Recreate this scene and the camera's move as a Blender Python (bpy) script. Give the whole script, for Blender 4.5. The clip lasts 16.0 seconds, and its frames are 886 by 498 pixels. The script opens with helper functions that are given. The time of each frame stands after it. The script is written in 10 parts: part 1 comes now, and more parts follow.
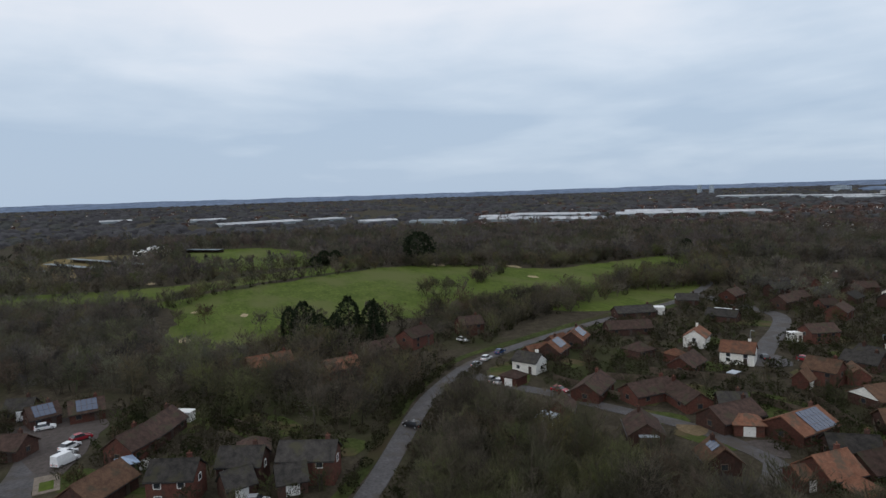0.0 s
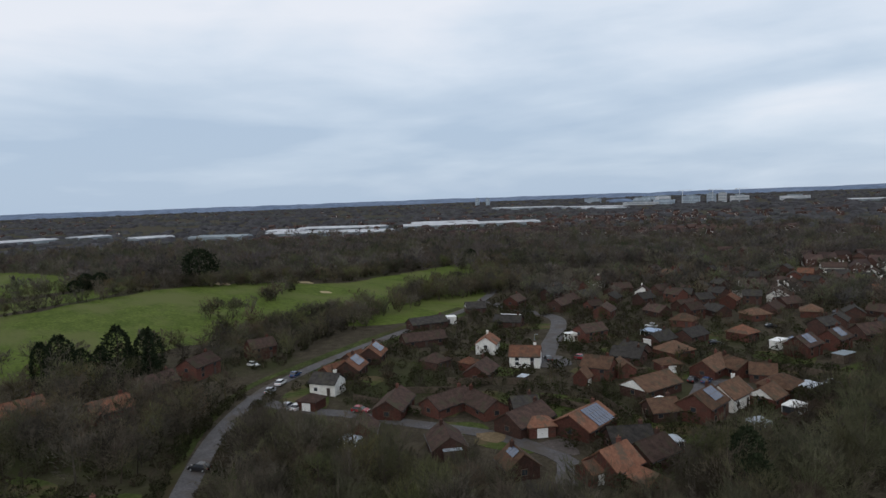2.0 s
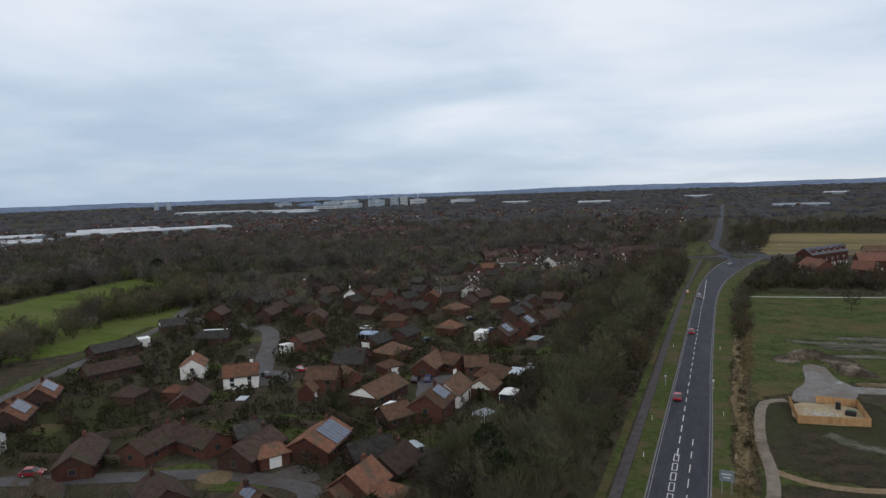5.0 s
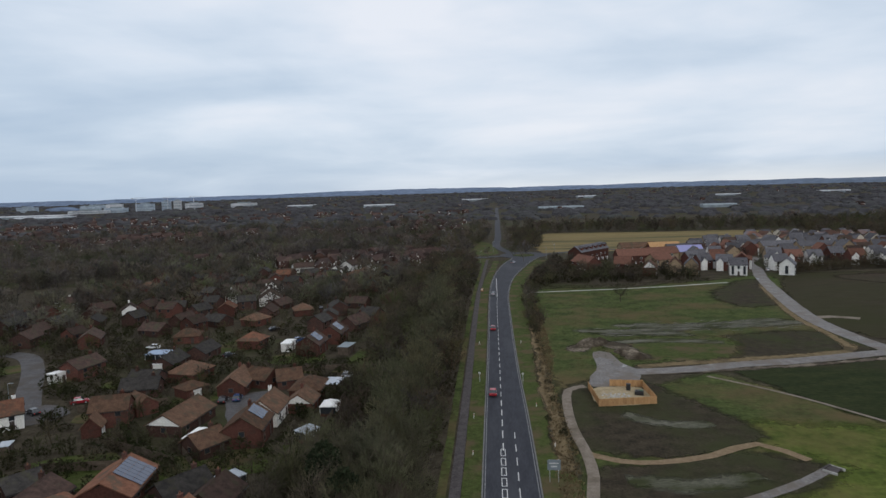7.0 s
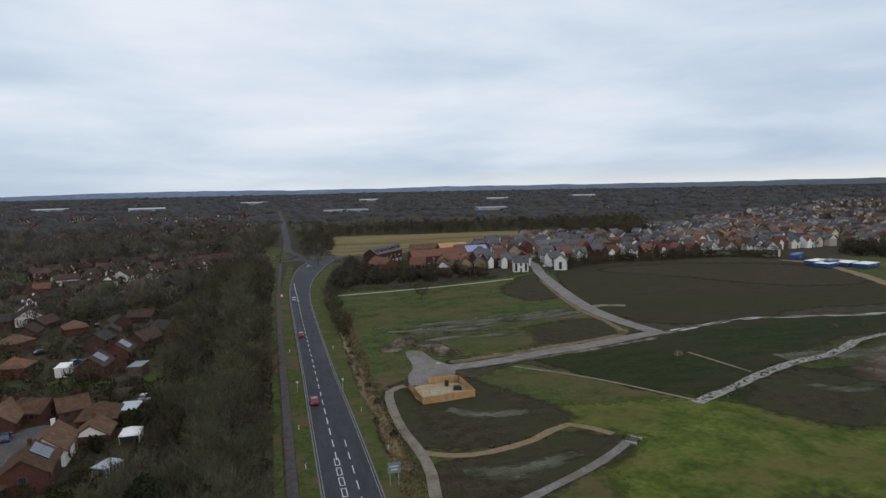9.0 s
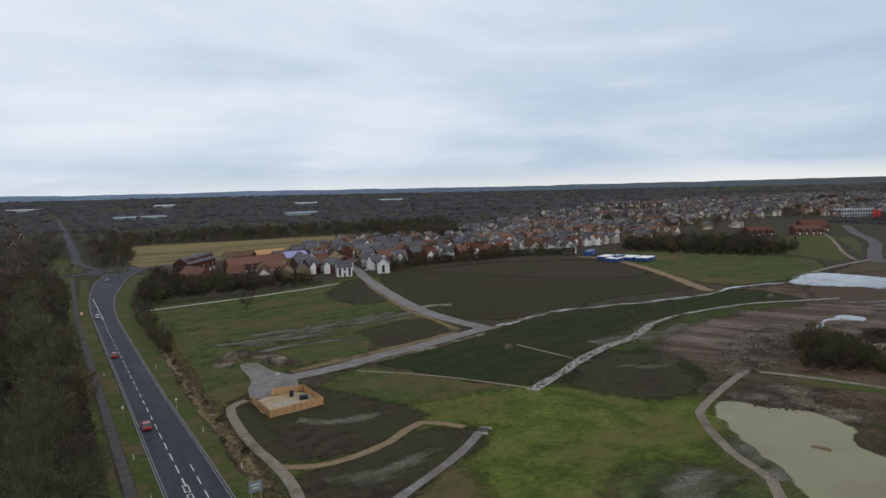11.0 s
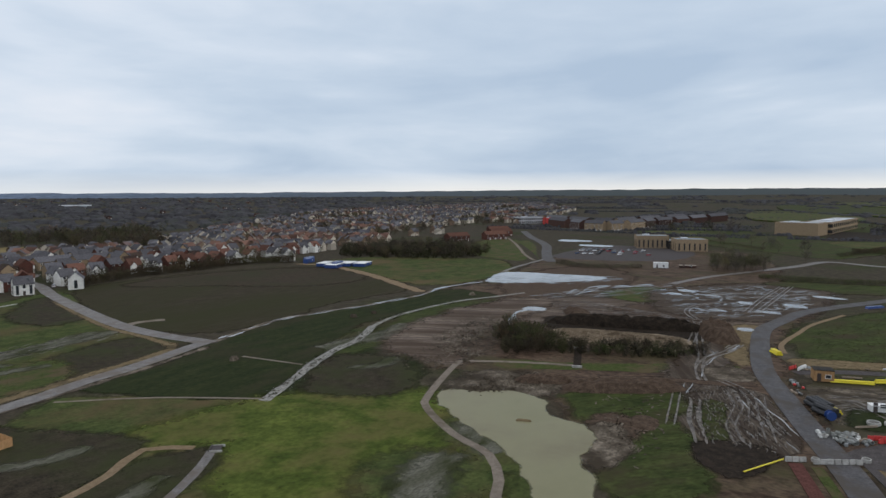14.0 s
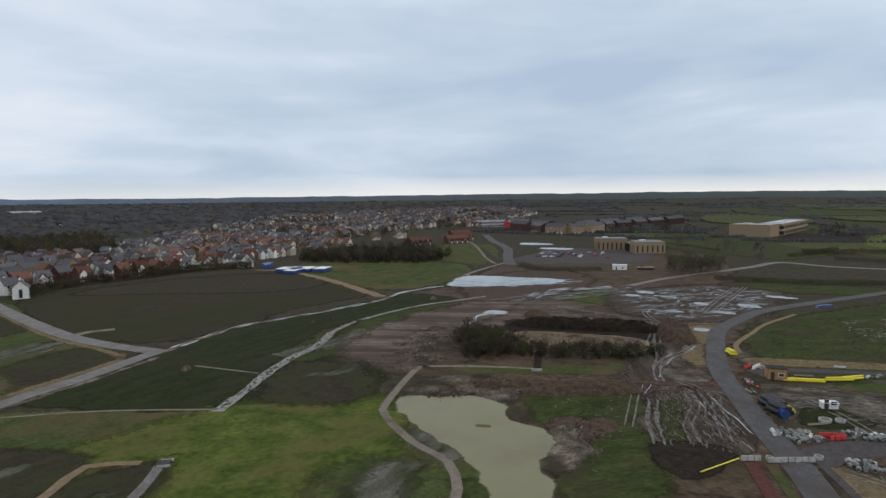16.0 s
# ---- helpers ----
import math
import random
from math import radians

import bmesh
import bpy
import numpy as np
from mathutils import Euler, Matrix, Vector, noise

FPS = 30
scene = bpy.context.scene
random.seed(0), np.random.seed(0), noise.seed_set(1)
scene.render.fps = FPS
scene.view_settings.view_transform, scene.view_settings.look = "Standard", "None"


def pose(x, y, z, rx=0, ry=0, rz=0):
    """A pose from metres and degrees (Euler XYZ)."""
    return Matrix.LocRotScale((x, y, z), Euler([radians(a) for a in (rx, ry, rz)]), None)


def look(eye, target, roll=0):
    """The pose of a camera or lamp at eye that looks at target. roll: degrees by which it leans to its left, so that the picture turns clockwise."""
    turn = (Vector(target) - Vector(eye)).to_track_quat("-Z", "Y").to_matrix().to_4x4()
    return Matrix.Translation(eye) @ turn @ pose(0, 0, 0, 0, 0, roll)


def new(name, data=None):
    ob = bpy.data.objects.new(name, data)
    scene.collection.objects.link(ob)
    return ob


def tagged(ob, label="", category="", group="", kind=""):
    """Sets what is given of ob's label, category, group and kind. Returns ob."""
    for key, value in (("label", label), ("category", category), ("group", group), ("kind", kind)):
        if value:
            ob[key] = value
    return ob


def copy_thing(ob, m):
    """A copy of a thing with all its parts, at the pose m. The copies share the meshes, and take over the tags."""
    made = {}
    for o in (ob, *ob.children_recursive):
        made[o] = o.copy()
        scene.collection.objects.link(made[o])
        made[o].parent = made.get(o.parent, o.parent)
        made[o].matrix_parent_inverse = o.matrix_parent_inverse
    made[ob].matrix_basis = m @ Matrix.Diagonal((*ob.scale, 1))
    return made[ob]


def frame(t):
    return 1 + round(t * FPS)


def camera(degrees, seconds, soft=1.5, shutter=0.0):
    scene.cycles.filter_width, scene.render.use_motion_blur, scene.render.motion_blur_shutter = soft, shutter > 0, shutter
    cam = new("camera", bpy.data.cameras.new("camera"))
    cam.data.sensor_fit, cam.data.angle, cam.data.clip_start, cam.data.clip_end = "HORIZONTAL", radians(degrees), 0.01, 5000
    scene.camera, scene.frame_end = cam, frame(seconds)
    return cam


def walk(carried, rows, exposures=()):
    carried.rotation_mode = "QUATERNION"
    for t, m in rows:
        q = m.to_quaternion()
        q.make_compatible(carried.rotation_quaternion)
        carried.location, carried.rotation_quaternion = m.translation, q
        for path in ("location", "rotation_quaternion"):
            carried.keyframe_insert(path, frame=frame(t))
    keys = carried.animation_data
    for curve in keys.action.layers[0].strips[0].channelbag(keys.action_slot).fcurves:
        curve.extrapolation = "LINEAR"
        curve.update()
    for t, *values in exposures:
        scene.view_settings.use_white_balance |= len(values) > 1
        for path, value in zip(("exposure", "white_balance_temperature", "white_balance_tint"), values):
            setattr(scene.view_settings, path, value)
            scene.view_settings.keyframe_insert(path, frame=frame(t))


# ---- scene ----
cam = camera(68.36, 16.0, soft=1.5)

# seconds, eye in metres, yaw, pitch, roll in degrees
PATH = [
    (0.0, 27.14, -9.36, 50.19, 68.448, -5.008, -1.796),
    (0.5, 26.16, -9.09, 50.24, 62.855, -4.793, -1.627),
    (1.0, 24.84, -8.67, 50.27, 58.24, -4.578, -1.726),
    (1.5, 23.1, -8.2, 50.29, 53.973, -4.432, -1.933),
    (2.0, 21.14, -7.57, 50.3, 50.004, -4.456, -2.008),
    (2.5, 19.03, -6.67, 50.18, 45.762, -4.584, -1.996),
    (3.0, 16.75, -5.93, 50.08, 41.614, -4.682, -1.995),
    (3.5, 14.81, -5.07, 50.04, 38.143, -4.764, -2.053),
    (4.0, 12.67, -4.29, 50.0, 32.48, -4.857, -2.009),
    (4.5, 10.59, -3.59, 49.99, 27.614, -4.95, -1.99),
    (5.0, 8.54, -2.93, 49.99, 23.234, -5.04, -1.981),
    (5.5, 6.48, -2.27, 50.0, 19.032, -5.125, -1.965),
    (6.0, 4.39, -1.59, 50.01, 14.698, -5.201, -1.93),
    (6.5, 2.24, -0.84, 50.01, 9.924, -5.266, -1.858),
    (7.0, 0.0, -0.0, 50.0, 4.4, -5.317, -1.736),
    (7.5, -2.01, 0.7, 49.89, -0.416, -5.387, -1.641),
    (8.0, -4.2, 1.37, 49.95, -5.484, -5.448, -1.541),
    (8.5, -6.42, 2.06, 49.91, -10.294, -5.512, -1.41),
    (9.0, -8.5, 3.15, 49.76, -14.67, -5.516, -1.277),
    (9.5, -10.61, 4.07, 49.71, -18.972, -5.527, -1.235),
    (10.0, -12.69, 4.84, 49.72, -23.206, -5.534, -1.248),
    (10.5, -14.68, 5.49, 49.77, -27.377, -5.526, -1.284),
    (11.0, -16.52, 6.05, 49.83, -31.49, -5.491, -1.31),
    (11.5, -18.14, 6.56, 49.86, -35.552, -5.418, -1.29),
    (12.0, -19.47, 7.04, 49.84, -39.567, -5.296, -1.193),
    (12.5, -20.17, 7.33, 49.76, -43.515, -5.231, -0.87),
    (13.0, -20.39, 7.46, 49.79, -47.588, -5.208, -0.556),
    (13.5, -20.52, 7.64, 49.69, -51.762, -5.172, -0.278),
    (14.0, -20.37, 7.83, 49.59, -56.429, -5.135, -0.256),
    (14.5, -20.06, 7.88, 49.41, -60.648, -5.172, -0.51),
    (15.0, -19.73, 7.93, 49.36, -61.747, -5.139, -0.585),
    (15.5, -18.99, 7.84, 49.28, -61.954, -5.034, -0.58),
    (16.0, -17.94, 7.84, 49.32, -59.676, -4.782, -0.508),
]
walk(cam, [(t, look((x, y, z), (x - math.sin(radians(a)) * math.cos(radians(p)), y + math.cos(radians(a)) * math.cos(radians(p)),
                               z + math.sin(radians(p))), r)) for t, x, y, z, a, p, r in PATH])

# ---- world: a high grey overcast, with a faint sun behind it ----
SUN_ELEVATION, SUN_TURN = radians(24), radians(150)
world = bpy.data.worlds.new("overcast")
scene.world = world
world.use_nodes = True
wt = world.node_tree
wt.nodes.clear()


def wnode(kind, **props):
    n = wt.nodes.new(kind)
    for key, value in props.items():
        if key == "op":
            n.operation = value
        elif key == "blend":
            n.blend_type = value
    return n


def wlink(a, b):
    wt.links.new(a, b)


def wmath(op, a, b=None, clamp=False):
    n = wnode("ShaderNodeMath", op=op)
    n.use_clamp = clamp
    for i, value in enumerate((a, b)):
        if value is None:
            continue
        if isinstance(value, (int, float)):
            n.inputs[i].default_value = value
        else:
            wlink(value, n.inputs[i])
    return n.outputs[0]


sky = wnode("ShaderNodeTexSky")
sky.sky_type = "NISHITA"
sky.sun_disc = False
sky.sun_elevation, sky.sun_rotation = SUN_ELEVATION, SUN_TURN
coord = wnode("ShaderNodeTexCoord")
axes = wnode("ShaderNodeSeparateXYZ")
wlink(coord.outputs["Generated"], axes.inputs[0])
height = wmath("MAXIMUM", axes.outputs[2], 0.0)
depth = wmath("ADD", height, 0.16)
flat = wnode("ShaderNodeCombineXYZ")
wlink(wmath("DIVIDE", axes.outputs[0], depth), flat.inputs[0])
wlink(wmath("DIVIDE", axes.outputs[1], depth), flat.inputs[1])
layers = wnode("ShaderNodeVectorMath", op="MULTIPLY")
layers.inputs[1].default_value = (1.5, 1.5, 7.0)
wlink(coord.outputs["Generated"], layers.inputs[0])


def cloud_noise(vector, scale, detail, rough, distortion=0.0):
    n = wnode("ShaderNodeTexNoise")
    n.inputs["Scale"].default_value, n.inputs["Detail"].default_value = scale, detail
    n.inputs["Roughness"].default_value, n.inputs["Distortion"].default_value = rough, distortion
    wlink(vector, n.inputs["Vector"])
    return n.outputs["Fac"]


banks = cloud_noise(layers.outputs[0], 0.85, 4.0, 0.5, 0.5)
wisps = cloud_noise(layers.outputs[0], 2.6, 6.0, 0.55, 0.3)
overhead = cloud_noise(flat.outputs[0], 0.7, 6.0, 0.52, 0.4)
density = wmath("ADD", wmath("ADD", wmath("MULTIPLY", banks, 0.52), wmath("MULTIPLY", wisps, 0.16)), wmath("MULTIPLY", overhead, 0.32))
thin = wmath("MULTIPLY", wmath("MAXIMUM", wmath("MULTIPLY", axes.outputs[0], -1.0), 0.0), wmath("MAXIMUM", wmath("SUBTRACT", 0.30, height), 0.0))
west = wmath("MAXIMUM", wmath("MULTIPLY", axes.outputs[0], -0.13), 0.0)
lift = wmath("SUBTRACT", wmath("ADD", density, wmath("MULTIPLY", height, wmath("ADD", west, 0.30))), wmath("ADD", wmath("MULTIPLY", thin, 0.78), wmath("MULTIPLY", axes.outputs[0], 0.055)))
tone = wnode("ShaderNodeValToRGB")
tone.color_ramp.elements[0].position, tone.color_ramp.elements[1].position = 0.40, 0.66
tone.color_ramp.elements[0].color = (0.46, 0.575, 0.73, 1)
tone.color_ramp.elements[1].color = (0.84, 0.88, 0.96, 1)
mid = tone.color_ramp.elements.new(0.5)
mid.color = (0.58, 0.685, 0.82, 1)
high = tone.color_ramp.elements.new(0.57)
high.color = (0.70, 0.785, 0.90, 1)
wlink(lift, tone.inputs[0])
# the clear strip under the far edge of the cloud
strip = wnode("ShaderNodeMapRange")
strip.inputs["From Min"].default_value, strip.inputs["From Max"].default_value = 0.0, 0.028
strip.inputs["To Min"].default_value, strip.inputs["To Max"].default_value = 1.0, 0.0
wlink(height, strip.inputs["Value"])
veil = wnode("ShaderNodeMix")
veil.data_type = "RGBA"
veil.inputs["B"].default_value = (0.97, 0.95, 0.90, 1)
wlink(wmath("MULTIPLY", strip.outputs[0], wmath("MAXIMUM", wmath("ADD", 0.26, wmath("MULTIPLY", axes.outputs[0], 0.62)), 0.0)), veil.inputs["Factor"])
wlink(tone.outputs[0], veil.inputs["A"])
clear = wnode("ShaderNodeBackground")
clear.inputs["Strength"].default_value = 0.08
wlink(sky.outputs[0], clear.inputs["Color"])
cloud = wnode("ShaderNodeBackground")
cloud.inputs["Strength"].default_value = 0.985
wlink(veil.outputs["Result"], cloud.inputs["Color"])
both = wnode("ShaderNodeMixShader")
both.inputs[0].default_value = 0.94
wlink(clear.outputs[0], both.inputs[1])
wlink(cloud.outputs[0], both.inputs[2])
out = wnode("ShaderNodeOutputWorld")
wlink(both.outputs[0], out.inputs[0])

sun = new("sun", bpy.data.lights.new("sun", "SUN"))
sun.data.energy, sun.data.angle, sun.data.color = 0.5, radians(20), (1.0, 0.96, 0.9)
sun.matrix_world = look((0, 0, 900), (-900 * math.sin(SUN_TURN) * math.cos(SUN_ELEVATION), -900 * math.cos(SUN_TURN) * math.cos(SUN_ELEVATION), 900 - 900 * math.sin(SUN_ELEVATION)))


# ---- materials ----
def surface(name, dark, light, scale=1.0, rough=0.9, bump=0.0, spec=0.04, patch=0.0, patch_colour=None, patch_scale=0.05, vary=0.0, island=False,
            stretch=(1, 1, 1), metal=0.0, rows=0.0, patch_edge=0.06, speckle=0.22, turn=0.0, leaf=0.0, tones=None, soft=False, wet=0.0, wet_scale=0.3):
    """A rough surface whose colour wanders between dark and light, with broad patches of another colour, and grain."""
    m = bpy.data.materials.new(name)
    m.use_nodes = True
    t = m.node_tree
    b = t.nodes["Principled BSDF"]
    b.inputs["Roughness"].default_value = rough
    b.inputs["Metallic"].default_value = metal
    b.inputs["Specular IOR Level"].default_value = spec

    def noise_node(s, detail, vector):
        n = t.nodes.new("ShaderNodeTexNoise")
        n.inputs["Scale"].default_value, n.inputs["Detail"].default_value = s, detail
        n.inputs["Roughness"].default_value = 0.62
        t.links.new(vector, n.inputs["Vector"])
        return n.outputs["Fac"]

    def mix(fac, a, bb, blend="MIX"):
        n = t.nodes.new("ShaderNodeMix")
        n.data_type, n.blend_type = "RGBA", blend
        for key, value in (("Factor", fac), ("A", a), ("B", bb)):
            if isinstance(value, tuple):
                n.inputs[key].default_value = (*value, 1)
            elif isinstance(value, float):
                n.inputs[key].default_value = value
            else:
                t.links.new(value, n.inputs[key])
        return n.outputs["Result"]

    def ramp(value, low, high):
        n = t.nodes.new("ShaderNodeMapRange")
        n.inputs["From Min"].default_value, n.inputs["From Max"].default_value = low, high
        t.links.new(value, n.inputs["Value"])
        return n.outputs["Result"]

    geo = t.nodes.new("ShaderNodeNewGeometry")
    stretched = t.nodes.new("ShaderNodeVectorMath")
    stretched.operation = "MULTIPLY"
    stretched.inputs[1].default_value = stretch
    where = geo.outputs["Position"]
    if turn:
        spin = t.nodes.new("ShaderNodeVectorRotate")
        spin.rotation_type = "Z_AXIS"
        spin.inputs["Angle"].default_value = radians(-turn)
        t.links.new(where, spin.inputs["Vector"])
        where = spin.outputs[0]
    t.links.new(where, stretched.inputs[0])
    place = stretched.outputs[0]
    grain = noise_node(scale, 5, place)
    colour = mix(ramp(grain, 0.34, 0.66), dark, light)
    if speckle:
        dots = noise_node(scale * 5.5, 4, place)
        colour = mix(1.0, colour, mix(ramp(dots, 0.3, 0.7), (1 - speckle,) * 3, (1 + speckle,) * 3), "MULTIPLY")
    if patch:
        spots = noise_node(patch_scale, 6, place)
        cut = 0.5 + (0.5 - patch) * 0.36
        colour = mix(ramp(spots, cut - patch_edge, cut + patch_edge), colour, patch_colour)
    if vary:
        if island:
            chance = geo.outputs["Random Per Island"]
        else:
            info = t.nodes.new("ShaderNodeObjectInfo")
            chance = info.outputs["Random"]
        shade = ramp(chance, 0.0, 1.0)
        tint = mix(shade, (1 - vary,) * 3, (1 + vary,) * 3)
        colour = mix(1.0, colour, tint, "MULTIPLY")
    if rows:
        wave = t.nodes.new("ShaderNodeTexWave")
        wave.wave_type, wave.bands_direction = "BANDS", "Z"
        wave.inputs["Scale"].default_value = rows
        wave.inputs["Distortion"].default_value = 1.0
        t.links.new(place, wave.inputs["Vector"])
        colour = mix(0.22, colour, mix(wave.outputs["Fac"], (0.6, 0.6, 0.6), (1.25, 1.25, 1.25)), "MULTIPLY")
    if tones:
        # each tree of a wood, or each single tree, has a tint of its own
        own = t.nodes.new("ShaderNodeAttribute")
        own.attribute_name = "tone"
        info = t.nodes.new("ShaderNodeObjectInfo")
        total = t.nodes.new("ShaderNodeMath")
        total.operation = "ADD"
        t.links.new(own.outputs["Fac"], total.inputs[0])
        t.links.new(info.outputs["Random"], total.inputs[1])
        part_of = t.nodes.new("ShaderNodeMath")
        part_of.operation = "FRACT"
        t.links.new(total.outputs[0], part_of.inputs[0])
        tints = t.nodes.new("ShaderNodeValToRGB")
        for k, tint in enumerate(tones):
            e = tints.color_ramp.elements[k] if k < 2 else tints.color_ramp.elements.new(k / (len(tones) - 1))
            e.position, e.color = k / (len(tones) - 1), (*tint, 1)
        t.links.new(part_of.outputs[0], tints.inputs[0])
        colour = mix(1.0, colour, tints.outputs[0], "MULTIPLY")
    water = None
    if wet:
        # water standing in the low places
        cut = 0.5 + (0.5 - wet) * 0.36
        water = ramp(noise_node(wet_scale, 7, place), cut - 0.012, cut + 0.012)
        colour = mix(water, colour, (0.14, 0.135, 0.12))
        gloss = t.nodes.new("ShaderNodeMapRange")
        gloss.inputs["To Min"].default_value, gloss.inputs["To Max"].default_value = rough, 0.12
        t.links.new(water, gloss.inputs["Value"])
        t.links.new(gloss.outputs[0], b.inputs["Roughness"])
        shine = t.nodes.new("ShaderNodeMapRange")
        shine.inputs["To Min"].default_value, shine.inputs["To Max"].default_value = spec, 0.5
        t.links.new(water, shine.inputs["Value"])
        t.links.new(shine.outputs[0], b.inputs["Specular IOR Level"])
    t.links.new(colour, b.inputs["Base Color"])
    if bump:
        n = t.nodes.new("ShaderNodeBump")
        n.inputs["Strength"].default_value, n.inputs["Distance"].default_value = 0.6, bump
        if water is not None:
            calm = t.nodes.new("ShaderNodeMapRange")
            calm.inputs["To Min"].default_value, calm.inputs["To Max"].default_value = 0.6, 0.0
            t.links.new(water, calm.inputs["Value"])
            t.links.new(calm.outputs[0], n.inputs["Strength"])
        t.links.new(noise_node(scale * 2.2, 6, place), n.inputs["Height"])
        t.links.new(n.outputs[0], b.inputs["Normal"])
    last = b.outputs[0]
    if leaf:
        glow_through = t.nodes.new("ShaderNodeBsdfTranslucent")
        t.links.new(colour, glow_through.inputs["Color"])
        blend = t.nodes.new("ShaderNodeMixShader")
        blend.inputs[0].default_value = leaf
        t.links.new(last, blend.inputs[1])
        t.links.new(glow_through.outputs[0], blend.inputs[2])
        last = blend.outputs[0]
    if soft:
        # the piece of ground thins out over its fringe
        gone = t.nodes.new("ShaderNodeAttribute")
        gone.attribute_name = "gone"
        rough_edge = t.nodes.new("ShaderNodeMath")
        rough_edge.operation = "MULTIPLY_ADD"
        t.links.new(noise_node(0.45, 8, geo.outputs["Position"]), rough_edge.inputs[0])
        rough_edge.inputs[1].default_value, rough_edge.inputs[2].default_value = 1.5, -0.75
        both_ = t.nodes.new("ShaderNodeMath")
        both_.operation = "ADD"
        t.links.new(gone.outputs["Fac"], both_.inputs[0])
        t.links.new(rough_edge.outputs[0], both_.inputs[1])
        fade = ramp(both_.outputs[0], 0.22, 0.78)
        only = t.nodes.new("ShaderNodeMath")
        only.operation = "MULTIPLY"
        t.links.new(fade, only.inputs[0])
        t.links.new(ramp(gone.outputs["Fac"], 0.0, 0.08), only.inputs[1])
        clear_ = t.nodes.new("ShaderNodeBsdfTransparent")
        blend = t.nodes.new("ShaderNodeMixShader")
        t.links.new(only.outputs[0], blend.inputs[0])
        t.links.new(last, blend.inputs[1])
        t.links.new(clear_.outputs[0], blend.inputs[2])
        last = blend.outputs[0]
    if last is not b.outputs[0]:
        t.links.new(last, t.nodes["Material Output"].inputs["Surface"])
    return m


WINTER = ((0.74, 0.70, 0.68), (1.32, 1.20, 1.05), (0.98, 1.08, 0.76), (0.60, 0.55, 0.53), (1.44, 1.36, 1.24), (0.86, 0.84, 0.86), (1.18, 0.95, 0.80), (1.24, 1.32, 0.92))


def plain(name, colour, rough=0.5, metal=0.0, spec=0.5):
    return surface(name, tuple(c * 0.9 for c in colour), tuple(min(1, c * 1.08) for c in colour), 3.0, rough, 0.0, spec, metal=metal, speckle=0.0)


GROUND = surface("ground_cover", (0.034, 0.029, 0.020), (0.068, 0.057, 0.040), 0.25, 0.95, 0.05, patch=0.30, patch_colour=(0.040, 0.044, 0.019), patch_scale=0.018, speckle=0.35)
FAIRWAY = surface("fairway_grass", (0.054, 0.078, 0.014), (0.088, 0.116, 0.024), 0.09, 0.9, 0.05, patch=0.4, patch_colour=(0.096, 0.108, 0.036), patch_scale=0.02, stretch=(0.6, 1.6, 1), speckle=0.3, soft=True)
MEADOW = surface("meadow_grass", (0.031, 0.045, 0.014), (0.071, 0.085, 0.028), 0.16, 0.92, 0.08, patch=0.32, patch_colour=(0.100, 0.074, 0.038), patch_scale=0.035, speckle=0.42, patch_edge=0.1, soft=True)
BRIGHT = surface("bright_grass", (0.044, 0.062, 0.013), (0.098, 0.120, 0.026), 0.12, 0.9, 0.05, patch=0.24, patch_colour=(0.104, 0.088, 0.034), patch_scale=0.06, speckle=0.36, patch_edge=0.12, soft=True)
DARKGRASS = surface("dark_sown_grass", (0.017, 0.024, 0.009), (0.031, 0.037, 0.014), 0.22, 0.92, 0.05, patch=0.3, patch_colour=(0.037, 0.032, 0.019), patch_scale=0.04, speckle=0.35, stretch=(0.5, 1.2, 1), patch_edge=0.1, soft=True)
VERGE = surface("verge_grass", (0.036, 0.050, 0.014), (0.068, 0.082, 0.026), 0.7, 0.9, 0.05, patch=0.38, patch_colour=(0.088, 0.069, 0.038), patch_scale=0.11, speckle=0.35, soft=True)
SOIL = surface("bare_soil", (0.024, 0.020, 0.014), (0.053, 0.043, 0.029), 0.35, 0.9, 0.04, patch=0.42, patch_colour=(0.038, 0.042, 0.018), patch_scale=0.06, speckle=0.4, patch_edge=0.12, soft=True)
PLOUGH = surface("ploughed_soil", (0.029, 0.024, 0.014), (0.054, 0.043, 0.029), 0.25, 0.92, 0.1, patch=0.55, patch_colour=(0.034, 0.034, 0.015), patch_scale=0.016, stretch=(0.4, 1.5, 1), speckle=0.35, patch_edge=0.12, soft=True)
MUD = surface("churned_mud", (0.038, 0.024, 0.016), (0.116, 0.080, 0.056), 0.2, 0.75, 0.05, patch=0.28, patch_colour=(0.054, 0.048, 0.022), patch_scale=0.05, patch_edge=0.09, speckle=0.65, stretch=(1, 0.5, 1), soft=True)
PALEMUD = surface("pale_clay", (0.055, 0.043, 0.031), (0.20, 0.168, 0.130), 0.26, 0.8, 0.05, patch=0.5, patch_colour=(0.046, 0.036, 0.025), patch_scale=0.11, patch_edge=0.08, speckle=0.6, soft=True)
DARKSOIL = surface("dark_wet_soil", (0.016, 0.013, 0.010), (0.036, 0.027, 0.020), 0.5, 0.85, 0.06, speckle=0.4, soft=True)
STRAW = surface("dry_reed_grass", (0.11, 0.082, 0.045), (0.19, 0.145, 0.085), 0.6, 0.95, 0.15, patch=0.25, patch_colour=(0.07, 0.055, 0.033), patch_scale=0.1, soft=True)
STUBBLE = surface("pale_stubble", (0.140, 0.108, 0.050), (0.225, 0.174, 0.084), 0.06, 0.95, 0.05, stretch=(0.15, 1.4, 1), patch=0.35, patch_colour=(0.090, 0.082, 0.041), patch_scale=0.03)
